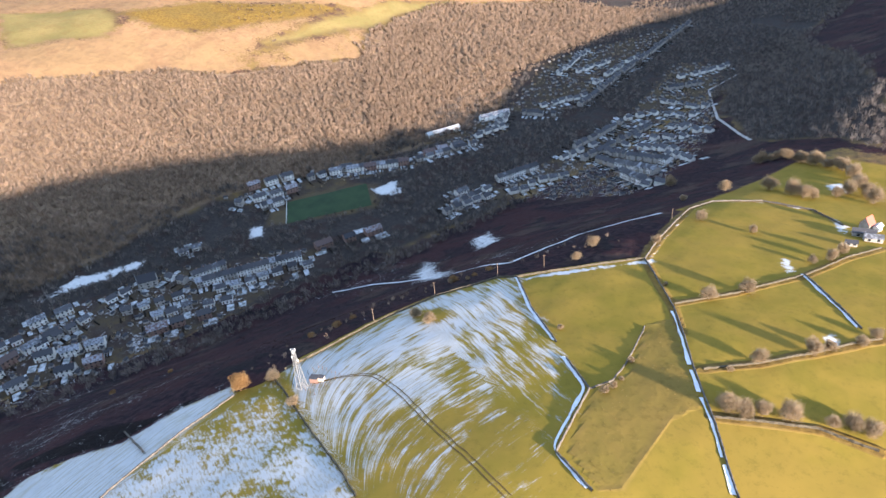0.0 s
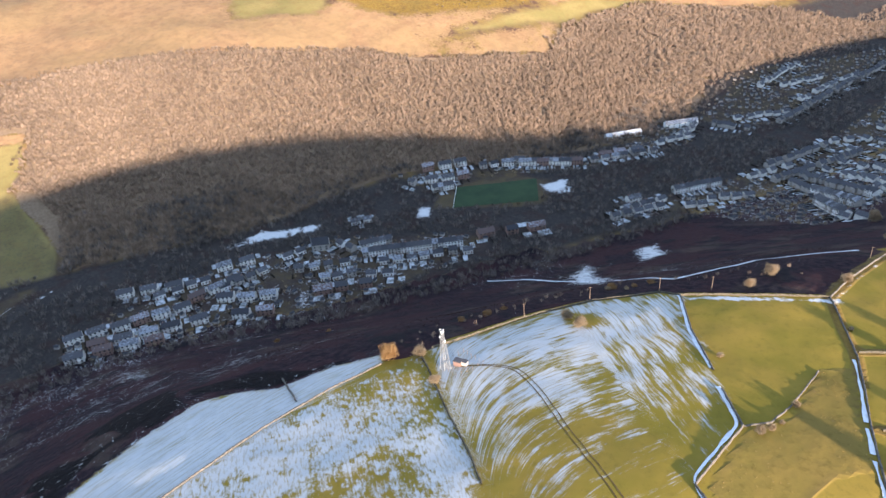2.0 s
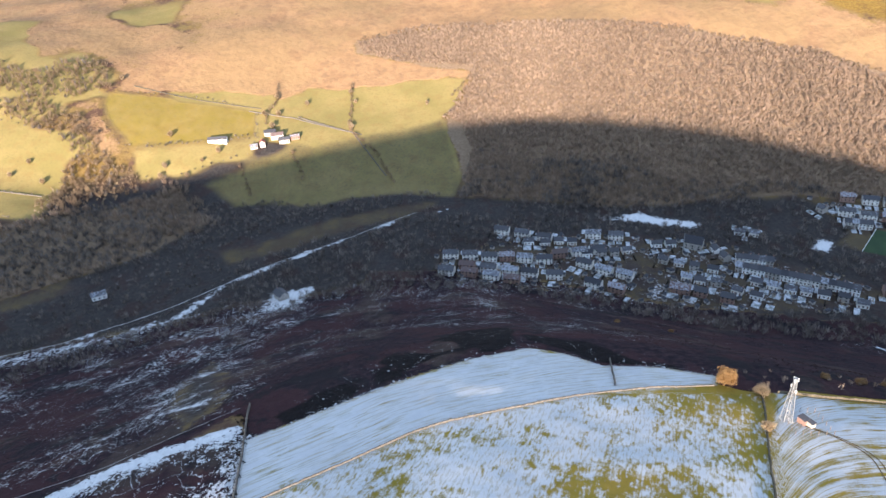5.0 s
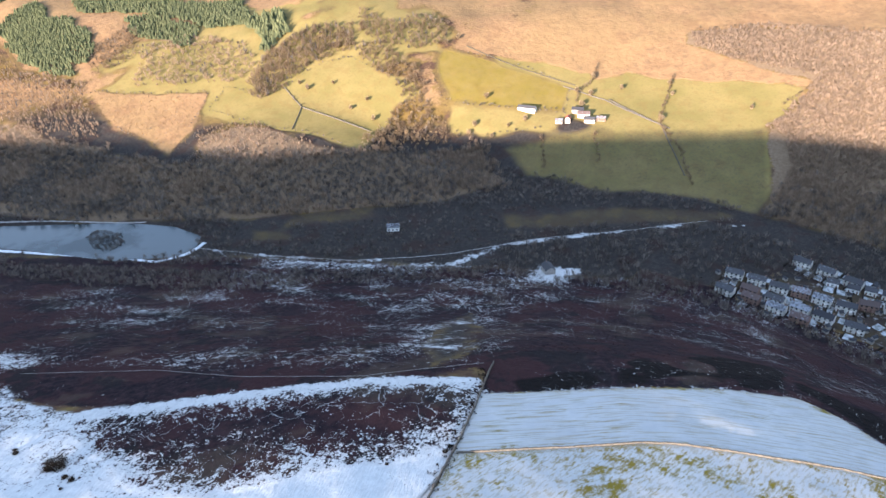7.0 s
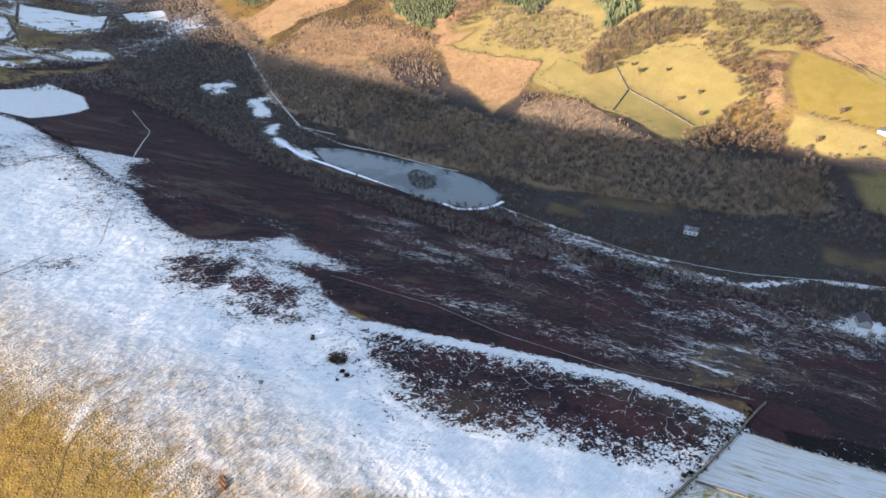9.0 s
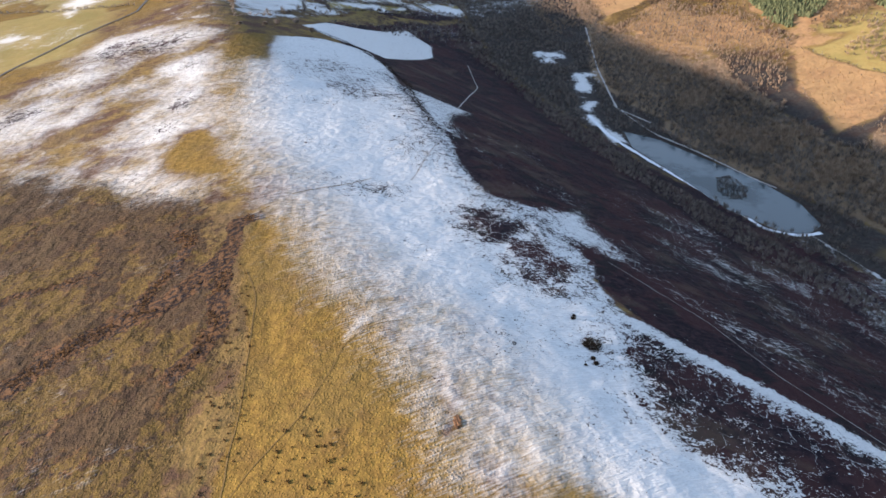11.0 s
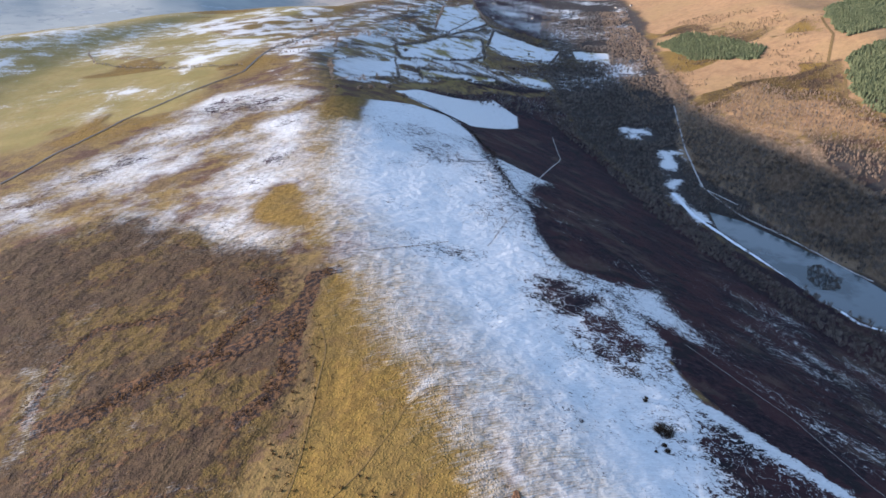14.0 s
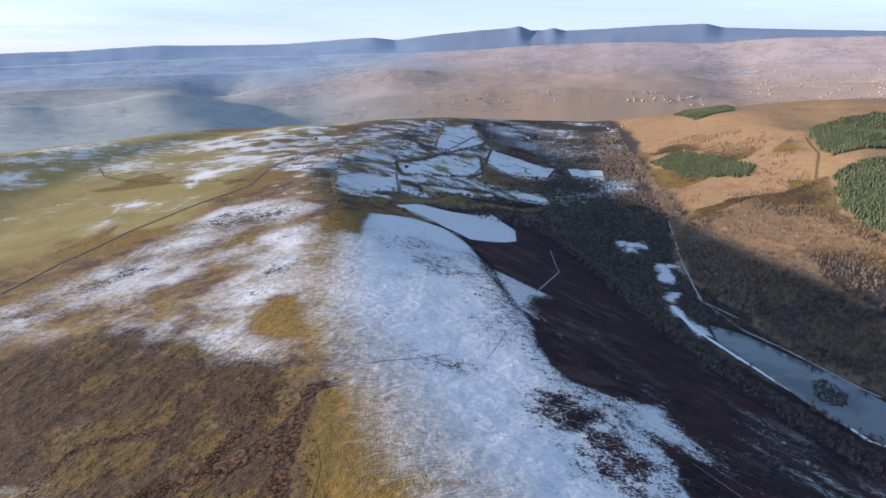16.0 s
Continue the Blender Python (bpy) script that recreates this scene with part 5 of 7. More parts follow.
for outline in (conifer_a, conifer_b, conifer_c, conifer_d, conifer_e, conifer_f, conifer_g):
    px, py = scatter(outline, 4.0, rng, True)
    plant("conifer_plantation", "dark green spruce plantation block", px, py, SPRUCE, (5, 8), M_NEEDLES, rng)

# trees that fill the valley floor between the houses, the pitch, the pond and the lines
px, py = scatter([(150, -1500), (650, -1500), (680, 140), (450, 700), (420, 1400), (520, 2050), (150, 2050), (150, 800), (330, 300), (380, 100), (330, -300)], 6.6, rng)
west, east = np.interp(py, ST, FOOT_X) - 25, np.interp(py, ST, FLOOR_E) + 45
keep = (px > west) & (px < east) & (fbm(px, py, 70, 3, 31) > -0.16)
for f in (village_main, village_south, village_east, village_far, pitch_margin, pond, quarry_snow, yard_snow_a, yard_snow_b, clearing_snow, canal_snow, clearing_green_a, clearing_green_b, clearing_green_c, upper_snow_a, upper_snow_b, carr_snow_a, carr_snow_b, head_field_b, head_field_d, head_field_e, shade_fields, shaded_green, wood_north, dam_wood, quarry_scrub):
    keep &= ~inside(f, px, py)
for f in (canal_a, canal_b, dam_path, valley_rail, lane_snow, lower_track):
    keep &= line_distance(f, px, py, False) > 5
px, py = px[keep], py[keep]
# sunlight and shade put into twig colour: tawny past this line, grey before
sunlit_side = px > np.interp(py, ST, FLOOR_E) + np.interp(py, [-400, -150, 800, 1100], [5, 60, 60, -60])
plant("valley_wood", "bare trees crowding the valley floor, toned dark grey for shade", px[~sunlit_side], py[~sunlit_side], BRUSH, (4, 9), M_TWIG_GREY, rng)
plant("valley_side_wood", "bare trees at the foot of the hillside, toned tawny for sunlight", px[sunlit_side], py[sunlit_side], BRUSH, (4, 8), M_TWIG, rng)
# scattered trees in the gardens
for f in (village_main, village_south, village_east, village_far):
    px, py = scatter(f, 13 if f is village_main else 9.5, rng)
    plant("garden_trees", "small bare garden trees between the houses", px, py, BRUSH, (2, 5), M_TWIG_FIELD, rng)


# ---- things ----
def part(name, bm, material, parent=None, label=""):
    me = bpy.data.meshes.new(name)
    bm.to_mesh(me)
    bm.free()
    me.materials.append(material)
    ob = new(name, me)
    ob.parent = parent
    if label:
        ob["label"] = label
    return ob


def boxes(*specs):
    """A bmesh of boxes: centre x, y, z, size x, y, z, turned about z by degrees."""
    bm = bmesh.new()
    for cx, cy, cz, sx, sy, sz, *turn in specs:
        m = pose(cx, cy, cz, 0, 0, turn[0] if turn else 0) @ Matrix.Diagonal((sx, sy, sz, 1))
        bmesh.ops.create_cube(bm, size=1, matrix=m)
    return bm


def beam(bm, a, b, w):
    """A square bar from a to b."""
    a, b = Vector(a), Vector(b)
    m = Matrix.Translation((a + b) / 2) @ (b - a).to_track_quat("Z", "Y").to_matrix().to_4x4() @ Matrix.Diagonal((w, w, (b - a).length, 1))
    bmesh.ops.create_cube(bm, size=1, matrix=m)


def empty(name, label, category, group=""):
    return tagged(new(name), label, category, group)


def gable_body(w, d, h, rise, sink=2.5):
    bm = bmesh.new()
    x, y = w / 2, d / 2
    ring = [(-y, -sink), (y, -sink), (y, h), (0, h + rise), (-y, h)]
    left = [bm.verts.new((-x, p, z)) for p, z in ring]
    right = [bm.verts.new((x, p, z)) for p, z in ring]
    bm.faces.new(left[::-1])
    bm.faces.new(right)
    for i in range(5):
        j = (i + 1) % 5
        bm.faces.new((left[i], left[j], right[j], right[i]))
    bmesh.ops.recalc_face_normals(bm, faces=bm.faces)
    return bm


def gable_roof(w, d, h, rise, over=0.35, thick=0.18):
    bm = bmesh.new()
    x, y = w / 2 + over, d / 2 + over
    eave = h - rise * over / (d / 2)
    ring = [(-y, eave + 0.03), (0, h + rise + 0.03), (y, eave + 0.03), (y, eave + thick + 0.03), (0, h + rise + thick + 0.03), (-y, eave + thick + 0.03)]
    left = [bm.verts.new((-x, p, z)) for p, z in ring]
    right = [bm.verts.new((x, p, z)) for p, z in ring]
    bm.faces.new(left[::-1])
    bm.faces.new(right)
    for i in range(6):
        j = (i + 1) % 6
        bm.faces.new((left[i], left[j], right[j], right[i]))
    bmesh.ops.recalc_face_normals(bm, faces=bm.faces)
    return bm


def house(label, w, d, h, rise, wall, roof, bays, chimneys=(), porch=False, category="house", group="houses in the valley"):
    """A house about its base: gabled walls, slab roof, chimneys, and windows and doors that stand proud of both long walls."""
    root = empty("house", label, category, group)
    part("wall", gable_body(w, d, h, rise), wall, root)
    part("roof", gable_roof(w, d, h, rise), roof, root)
    for cx in chimneys:
        stack = part("chimney", boxes((cx, 0, h + rise + 0.35, 0.8, 0.55, 1.3)), M_BRICK, root)
        for off in (-0.18, 0.18):
            pot = bmesh.new()
            bmesh.ops.create_cone(pot, cap_ends=True, segments=6, radius1=0.14, radius2=0.11, depth=0.4, matrix=pose(cx + off, 0, h + rise + 1.2))
            part("chimney_pot", pot, M_BRICK, stack)
    pane = None
    for i in range(bays):
        cx = -w / 2 + w * (i + 0.5) / bays
        for side in (-1, 1):
            for z in ([1.4, 3.9] if h > 4 else [1.4]):
                if i % 2 == 0 and z < 2 and side < 0 and bays > 1:
                    part("door", boxes((cx, side * (d / 2 + 0.02), 1.0, 0.95, 0.1, 2.0)), M_DOOR, root)
                    continue
                if pane is None:
                    pane = part("window", boxes((0, 0, 0, 1.3, 0.08, 1.2)), M_GLASS, root)
                    pane.location = (cx, side * (d / 2 + 0.02), z)
                else:
                    again = new("window", pane.data)
                    again.parent = root
                    again.location = (cx, side * (d / 2 + 0.02), z)
    if porch:
        part("porch", boxes((w * 0.25, -d / 2 - 0.7, 1.15, 1.8, 1.4, 2.3)), wall, root)
    return root


KINDS = {
    "semi": [
        house("cream-rendered pair of houses with a slate roof", 13, 7.5, 5.0, 2.4, M_RENDER, M_SLATE, 4, (-5.5, 5.5), True),
        house("cream-rendered pair of houses with a snow-dusted roof", 13, 7.5, 5.0, 2.4, M_RENDER, M_SLATE_SNOW, 4, (-5.5, 5.5), True),
        house("pair of brick houses with a brown tiled roof", 12.5, 7.5, 5.0, 2.4, M_BRICK, M_BROWN_ROOF, 4, (0,)),
    ],
    "terrace": [
        house("white-fronted terraced house with a slate roof", 5.2, 8, 5.2, 2.5, M_WHITE, M_SLATE, 2, (2.3,)),
        house("stone terraced house with a snow-dusted slate roof", 5.2, 8, 5.2, 2.5, M_STONE, M_SLATE_SNOW, 2, (2.3,)),
        house("rendered terraced house with a slate roof", 5.2, 8, 5.2, 2.5, M_RENDER, M_SLATE, 2, (2.3,)),
    ],
    "cottage": [
        house("small rendered cottage under a snow-dusted slate roof", 8, 6.5, 3.6, 2.2, M_RENDER, M_SLATE_SNOW, 3, (3.4,)),
        house("small white cottage under a slate roof", 8.5, 6.5, 3.4, 2.2, M_WHITE, M_SLATE, 3, (-3.6,)),
        house("small grey stone cottage under a slate roof", 7.5, 6.5, 4.4, 2.2, M_STONE, M_SLATE, 2, (3.2,)),
    ],
    "brick": [
        house("long brick block with a dark red-brown roof", 15, 9, 4.5, 2.6, M_BRICK, M_BROWN_ROOF, 4),
        house("plain brick building under a slate roof", 10, 8, 4.8, 2.4, M_BRICK, M_SLATE, 3, (4,)),
    ],
}
PITCH_OF = {"semi": 15.5, "terrace": 5.2, "cottage": 10.5, "brick": 18.0}
DISTANT = []
dice = random.Random(11)
placed = []
used = set()
for x0, y0, x1, y1, kind in STREETS:
    run = math.hypot(x1 - x0, y1 - y0)
    count = max(1, int(run / PITCH_OF[kind]))
    turn = math.degrees(math.atan2(y1 - y0, x1 - x0))
    for i in range(count):
        t = (i + 0.5) / count
        loose = 0 if kind == "terrace" else 1
        x = x0 + (x1 - x0) * t + dice.uniform(-1.5, 1.5) * loose
        y = y0 + (y1 - y0) * t + dice.uniform(-1.5, 1.5) * loose
        if any((x - a) ** 2 + (y - b) ** 2 < 4.6 ** 2 for a, b in placed):
            continue
        placed.append((x, y))
        if y < -560 or (y < -470 and x < 400 and kind != "terrace"):
            if dice.random() > 0.14:
                DISTANT.append((x + dice.uniform(-1.2, 1.2), y + dice.uniform(-1.2, 1.2), turn + dice.uniform(-3, 3), kind))
            continue
        base = dice.choice(KINDS[kind])
        m = pose(x, y, float(surface(x, y)) + 0.3, 0, 0, turn + dice.uniform(-5, 5) * loose)
        if base.name in used:
            copy_thing(base, m)
        else:
            used.add(base.name)
            base.matrix_basis = m


def far_houses(name, label, spots, size, wall, roof):
    """Houses too far off to pick apart: real gabled houses joined into one mesh."""
    bm = bmesh.new()
    for x, y, turn in spots:
        w, d, h, rise = (v * dice.uniform(0.85, 1.15) for v in size)
        m = pose(x, y, float(surface(x, y)) + 0.3, 0, 0, turn)
        for k, shape in enumerate((gable_body(w, d, h, rise), gable_roof(w, d, h, rise))):
            tmp = bpy.data.meshes.new("tmp")
            shape.to_mesh(tmp)
            shape.free()
            tmp.transform(m)
            n = len(bm.faces)
            bm.from_mesh(tmp)
            bm.faces.ensure_lookup_table()
            for f in bm.faces[n:]:
                f.material_index = k
            bpy.data.meshes.remove(tmp)
    ob = part(name, bm, wall)
    ob.data.materials.append(roof)
    return tagged(ob, label, "houses", kind="stuff")


far_houses("distant_terraces", "rows of distant terraced houses with slate roofs", [s[:3] for s in DISTANT if s[3] == "terrace"], (5.0, 6.5, 4.4, 2.3), M_STONE, M_SLATE_SNOW)
far_houses("distant_houses", "distant houses of the valley town", [s[:3] for s in DISTANT if s[3] != "terrace"], (8, 6, 3.6, 2.2), M_RENDER, M_SLATE_SNOW)
town = []
for k in range(80):
    az, far = radians(dice.uniform(24, 34)), dice.uniform(2350, 2950)
    town.append((far * math.sin(az), far * math.cos(az), dice.uniform(0, 180)))
for k in range(24):
    az, far = radians(dice.uniform(3, 15)), dice.uniform(1750, 2200)
    town.append((far * math.sin(az), far * math.cos(az), dice.uniform(0, 180)))
far_houses("distant_town", "pale scattered houses of a far town", town, (5.5, 4.5, 3, 1.6), M_STONE, M_SLATE)
# sheds, garages and garden walls between the houses
yard = []
for f in (village_main, village_east, village_south, village_far):
    qx, qy = scatter(f, 8.5, np.random.default_rng(3))
    yard += [(x, y, 5) for x, y in zip(qx, qy) if min((x - a) ** 2 + (y - b) ** 2 for a, b in placed) > 36 and dice.random() < 0.4]
far_houses("garden_sheds", "small snowy sheds and garages between the houses", [(x, y, dice.choice((20, -70, -40, 50))) for x, y, _ in yard], (3.6, 2.6, 1.9, 0.7), M_STONE, M_SLATE)

# back gardens: snowy lawns and dark fences beside each house, and the lanes in front
lawns, fences_bm = bmesh.new(), bmesh.new()
for x0, y0, x1, y1, kind in STREETS:
    run = math.hypot(x1 - x0, y1 - y0)
    ux, uy = (x1 - x0) / max(run, 1), (y1 - y0) / max(run, 1)
    gap = {"semi": 7.5, "terrace": 5.2, "cottage": 9.0, "brick": 14.0}[kind]
    for i in range(int(run / gap) + 1):
        for side in (-1, 1):
            bx, by = x0 + ux * gap * i - uy * side * 5, y0 + uy * gap * i + ux * side * 5
            deep, wide = dice.uniform(5, 10), gap * dice.uniform(0.5, 0.85)
            if dice.random() < 0.55:
                ring = []
                for a, b in ((0, 0), (wide, 0), (wide, deep), (0, deep)):
                    gx, gy = bx + ux * a - uy * side * b, by + uy * a + ux * side * b
                    ring.append(lawns.verts.new((gx, gy, float(surface(gx, gy)) + 0.18)))
                lawns.faces.new(ring if side > 0 else ring[::-1])
            if dice.random() < 0.7:
                ex, ey = bx - uy * side * deep, by + ux * side * deep
                beam(fences_bm, (bx, by, float(surface(bx, by)) + 0.5), (ex, ey, float(surface(ex, ey)) + 0.5), 0.9)
tagged(part("garden_lawns", lawns, M_LAWN), "small snowy back lawns between the houses", "gardens", kind="stuff")
tagged(part("garden_hedges", fences_bm, M_GORSE), "dark clipped hedges between back gardens", "hedges", kind="stuff")


def set_house(ob, x, y, turn):
    ob.matrix_basis = pose(x, y, float(surface(x, y)) + 0.3, 0, 0, turn)
    return ob


# larger buildings
(ax, ay), (bx, by) = long_white
set_house(house("long low white hall roof catching the sun", math.hypot(bx - ax, by - ay), 9, 4.2, 2.0, M_WHITE, M_SHED, 5, category="hall"), (ax + bx) / 2, (ay + by) / 2, math.degrees(math.atan2(by - ay, bx - ax)))
(ax, ay), (bx, by) = school
set_house(house("long pale terrace block in the sun", math.hypot(bx - ax, by - ay), 8, 5.2, 2.4, M_WHITE, M_SLATE_SNOW, 6, (4,)), (ax + bx) / 2, (ay + by) / 2, math.degrees(math.atan2(by - ay, bx - ax)))
set_house(house("grey stone chapel with a steep slate roof", 15, 9, 6.5, 5.0, M_STONE, M_SLATE, 3, category="chapel"), *church[0], 60)
for (x, y), size, turn, mats, label in zip(
    ridge_farm,
    ((5, 5, 3.4, 3.6), (10, 5, 2.6, 1.4), (8, 4.5, 2.4, 1.2), (5, 3, 2.2, 1.0), (5, 3, 2.0, 0.8)),
    (70, 15, 20, 80, 20),
    ((M_STONE, M_RED_ROOF), (M_STONE, M_SLATE), (M_STONE, M_SLATE_SNOW), (M_WHITE, M_SHED), (M_STONE, M_SLATE)),
    ("stone farmhouse with a steep red tiled roof", "long stone farm barn with a slate roof", "stone byre with a snowy roof", "small white outhouse by the farm", "low stone shed at the farm gate"),
):
    set_house(house(label, *size, *mats, 2, category="farm building", group="farm on the ridge"), x, y, turn)
for (x, y), size, turn, mats, label in zip(
    valley_farm,
    ((21, 7, 3.6, 2.2), (14, 7, 4.0, 2.6), (12, 7, 3.4, 2.2), (8, 6, 4.0, 2.4), (13, 7, 3.6, 2.4), (8, 6, 2.6, 1.6), (10, 6, 3.0, 1.8)),
    (-88, -78, -76, 12, -80, -70, -75),
    ((M_RENDER, M_SLATE), (M_STONE, M_BROWN_ROOF), (M_STONE, M_SLATE), (M_STONE, M_RED_ROOF), (M_STONE, M_SLATE), (M_STONE, M_BROWN_ROOF), (M_BRICK, M_BROWN_ROOF)),
    ("long cream farmhouse with a dark slate roof", "stone barn with a brown roof in the sunlit farmyard", "stone barn with a slate roof", "stone cottage with a red roof", "stone stable range with a slate roof", "low stone shed with a brown roof", "brick cart shed with a brown roof"),
):
    set_house(house(label, *size, *mats, 4, category="farm building", group="farm across the valley"), x, y, turn)
set_house(house("dark slate-roofed house in a snowy clearing", 11, 8, 4.6, 2.4, M_STONE, M_SLATE, 3, (4,)), *tank_house[0], 40)
set_house(house("bright white cottage by the old railway", 11, 7, 4.0, 2.2, M_WHITE, M_SLATE_SNOW, 3, (4,)), *white_cottage[0], 115)


# lattice tower and its cabin
def lattice_tower(x, y, tall=17.0):
    root = empty("radio_tower", "white galvanised lattice radio tower in a snowy field", "tower")
    root.location = (x, y, float(surface(x, y)))
    half = lambda z: 1.35 - 1.05 * z / tall
    corner = lambda k, z: (half(z) * (1 if k in (0, 3) else -1), half(z) * (1 if k < 2 else -1), z)
    for k in range(4):
        bm = bmesh.new()
        beam(bm, corner(k, -0.3), corner(k, tall), 0.17)
        part("leg", bm, M_STEEL, root)
    levels = [0.4, 2.6, 4.7, 6.7, 8.6, 10.4, 12.1, 13.7, 15.2, 16.6]
    for a, b in zip(levels, levels[1:]):
        for k in range(4):
            bm = bmesh.new()
            j = (k + 1) % 4
            beam(bm, corner(k, a), corner(j, b), 0.065)
            beam(bm, corner(j, a), corner(k, b), 0.065)
            beam(bm, corner(k, b), corner(j, b), 0.065)
            part("bracing", bm, M_STEEL, root)
    part("head_platform", boxes((0, 0, tall, 1.1, 1.1, 0.12)), M_STEEL, root)
    for ang in (20, 140, 260):
        c, s = math.cos(radians(ang)), math.sin(radians(ang))
        part("panel_antenna", boxes((c * 0.75, s * 0.75, tall - 0.5, 0.14, 0.26, 1.4, ang)), M_WHITE, root)
    for z, ang in ((12.5, 200), (14.0, 60)):
        bm = bmesh.new()
        r = half(z) + 0.4
        bmesh.ops.create_cone(bm, cap_ends=True, segments=16, radius1=0.38, radius2=0.35, depth=0.3, matrix=pose(r * math.cos(radians(ang)), r * math.sin(radians(ang)), z, 0, 90, ang))
        part("dish", bm, M_WHITE, root)
    part("plinth", boxes((0, 0, 0, 3.6, 3.6, 0.5)), M_CONCRETE, root)
    return root


lattice_tower(*tower[0])
cx, cy = cabin[0]
cz = float(surface(cx, cy))
for dx, dy, size, mat, label in ((-0.8, -1.4, (2.8, 2.2, 2.4), M_BRICK, "brown equipment cabin beside the radio tower"), (-2.6, -3.0, (2.0, 1.6, 2.1), M_STONE, "grey equipment cabinet beside the radio tower")):
    root = empty("equipment_cabin", label, "cabin", "cabins by the tower")
    root.matrix_basis = pose(cx + dx, cy + dy, float(surface(cx + dx, cy + dy)), 0, 0, 25)
    part("wall", boxes((0, 0, size[2] / 2 - 0.2, size[0], size[1], size[2])), mat, root)
    part("roof", boxes((0, 0, size[2] - 0.1, size[0] + 0.3, size[1] + 0.3, 0.16)), M_SLATE, root)
    part("door", boxes((0.3, -size[1] / 2 - 0.03, 0.85, 0.9, 0.08, 1.9)), M_DOOR, root)
fence = empty("compound_fence", "post and mesh fence round the tower compound", "fence")
fence.location = (cx - 1.0, cy - 2.0, cz)
for k in range(20):
    side, t = divmod(k, 5)
    u = -6 + 12 * t / 5
    fx, fy = ((u, -6), (6, u), (-u, 6), (-6, -u))[side]
    gz = float(surface(cx - 1 + fx, cy - 2 + fy)) - cz
    part("post", boxes((fx, fy, gz + 0.9, 0.12, 0.12, 2.2)), M_POLE, fence)
tall_mast = empty("church_mast", "thin white pole beside the chapel", "mast")
mx, my = mast[0]
tall_mast.location = (mx, my, float(surface(mx, my)))
bm = bmesh.new()
bmesh.ops.create_cone(bm, cap_ends=True, segments=8, radius1=0.45, radius2=0.25, depth=20, matrix=pose(0, 0, 9.5))
part("shaft", bm, M_STEEL, tall_mast)

# telegraph poles along the ridge wall
for x, y in poles:
    root = empty("telegraph_pole", "weathered wooden telegraph pole by the ridge wall", "pole", "telegraph poles")
    root.location = (x, y, float(surface(x, y)))
    bm = bmesh.new()
    bmesh.ops.create_cone(bm, cap_ends=True, segments=8, radius1=0.2, radius2=0.13, depth=7.6, matrix=pose(0, 0, 3.4))
    part("shaft", bm, M_POLE, root)
    part("crossarm", boxes((0, 0, 6.8, 1.5, 0.12, 0.12, 40)), M_POLE, root)


# dry-stone walls
def wall_run(pts, label, mat, high=1.15, thick=0.7, step=1.3, seed=1, name="field_wall"):
    r = random.Random(seed)
    line = []
    for (ax, ay), (bx, by) in zip(pts, pts[1:]):
        n = max(1, int(math.hypot(bx - ax, by - ay) / step))
        line += [(ax + (bx - ax) * i / n, ay + (by - ay) * i / n) for i in range(n)]
    line.append(pts[-1])
    bm = bmesh.new()
    prev = None
    for i, (x, y) in enumerate(line):
        a, b = line[max(0, i - 1)], line[min(len(line) - 1, i + 1)]
        d = Vector((b[0] - a[0], b[1] - a[1], 0)).normalized()
        nx, ny = -d.y, d.x
        x, y = x + r.uniform(-0.12, 0.12), y + r.uniform(-0.12, 0.12)
        z, h, w = float(surface(x, y)), high * r.uniform(0.72, 1.1), thick / 2
        row = [bm.verts.new((x + nx * s, y + ny * s, z + q)) for s, q in ((-w, -0.6), (-w * 0.7, h * 0.9), (-w * 0.25, h), (w * 0.3, h * r.uniform(0.95, 1.05)), (w * 0.7, h * 0.88), (w, -0.6))]
        if prev:
            for k in range(5):
                bm.faces.new((prev[k], prev[k + 1], row[k + 1], row[k]))
        prev = row
    bmesh.ops.recalc_face_normals(bm, faces=bm.faces)
    ob = part(name, bm, mat)
    return tagged(ob, label, "wall", "field walls")


GREY, MOSS = "grey dry-stone field wall with snow along its foot", "lichened dry-stone wall along the ridge edge"
for k, (pts, mat, label, high) in enumerate((
    (wall_ridge, M_WALL_MOSS, MOSS, 1.3), (wall_ridge_south, M_WALLING, GREY, 1.3), (wall_a, M_WALLING, GREY, 1.3), (wall_b, M_WALLING, GREY, 1.4),
    (wall_c, M_WALLING, GREY, 0.75), (wall_d, M_WALLING, GREY, 1.1), (wall_e, M_WALL_MOSS, "mossy field wall with a grass verge", 1.1), (wall_f, M_WALLING, GREY, 1.4),
    (wall_g, M_WALL_MOSS, "mossy field wall with bare trees along it", 1.1), (wall_h, M_WALL_MOSS, "mossy wall under a row of bare trees", 1.1),
    (wall_i, M_WALL_MOSS, "lichened wall between two snowy fields", 1.3), (wall_j, M_WALLING, "lichened wall along the snowy ridge field", 0.75), (wall_k, M_WALLING, "short dark cross wall in the snow", 1.4),
    (wall_l, M_WALLING, "tumbled dry-stone wall between moor and snowfield", 1.4), (wall_m, M_WALLING, "old wall on the round sunlit field", 1.5), (wall_n, M_WALLING, "old wall on the round sunlit field", 1.5),
    (wall_o, M_WALLING, "old wall across the shaded fields", 1.5), (wall_p, M_WALL_MOSS, "pale wall above the green farm field", 1.4), (wall_q, M_WALLING, "old wall across the golden fields", 1.4),
)):
    wall_run(pts, label, mat, high * 0.8, 0.62 if k < 14 else 0.9, 1.3 if k < 14 else 3.0, k)


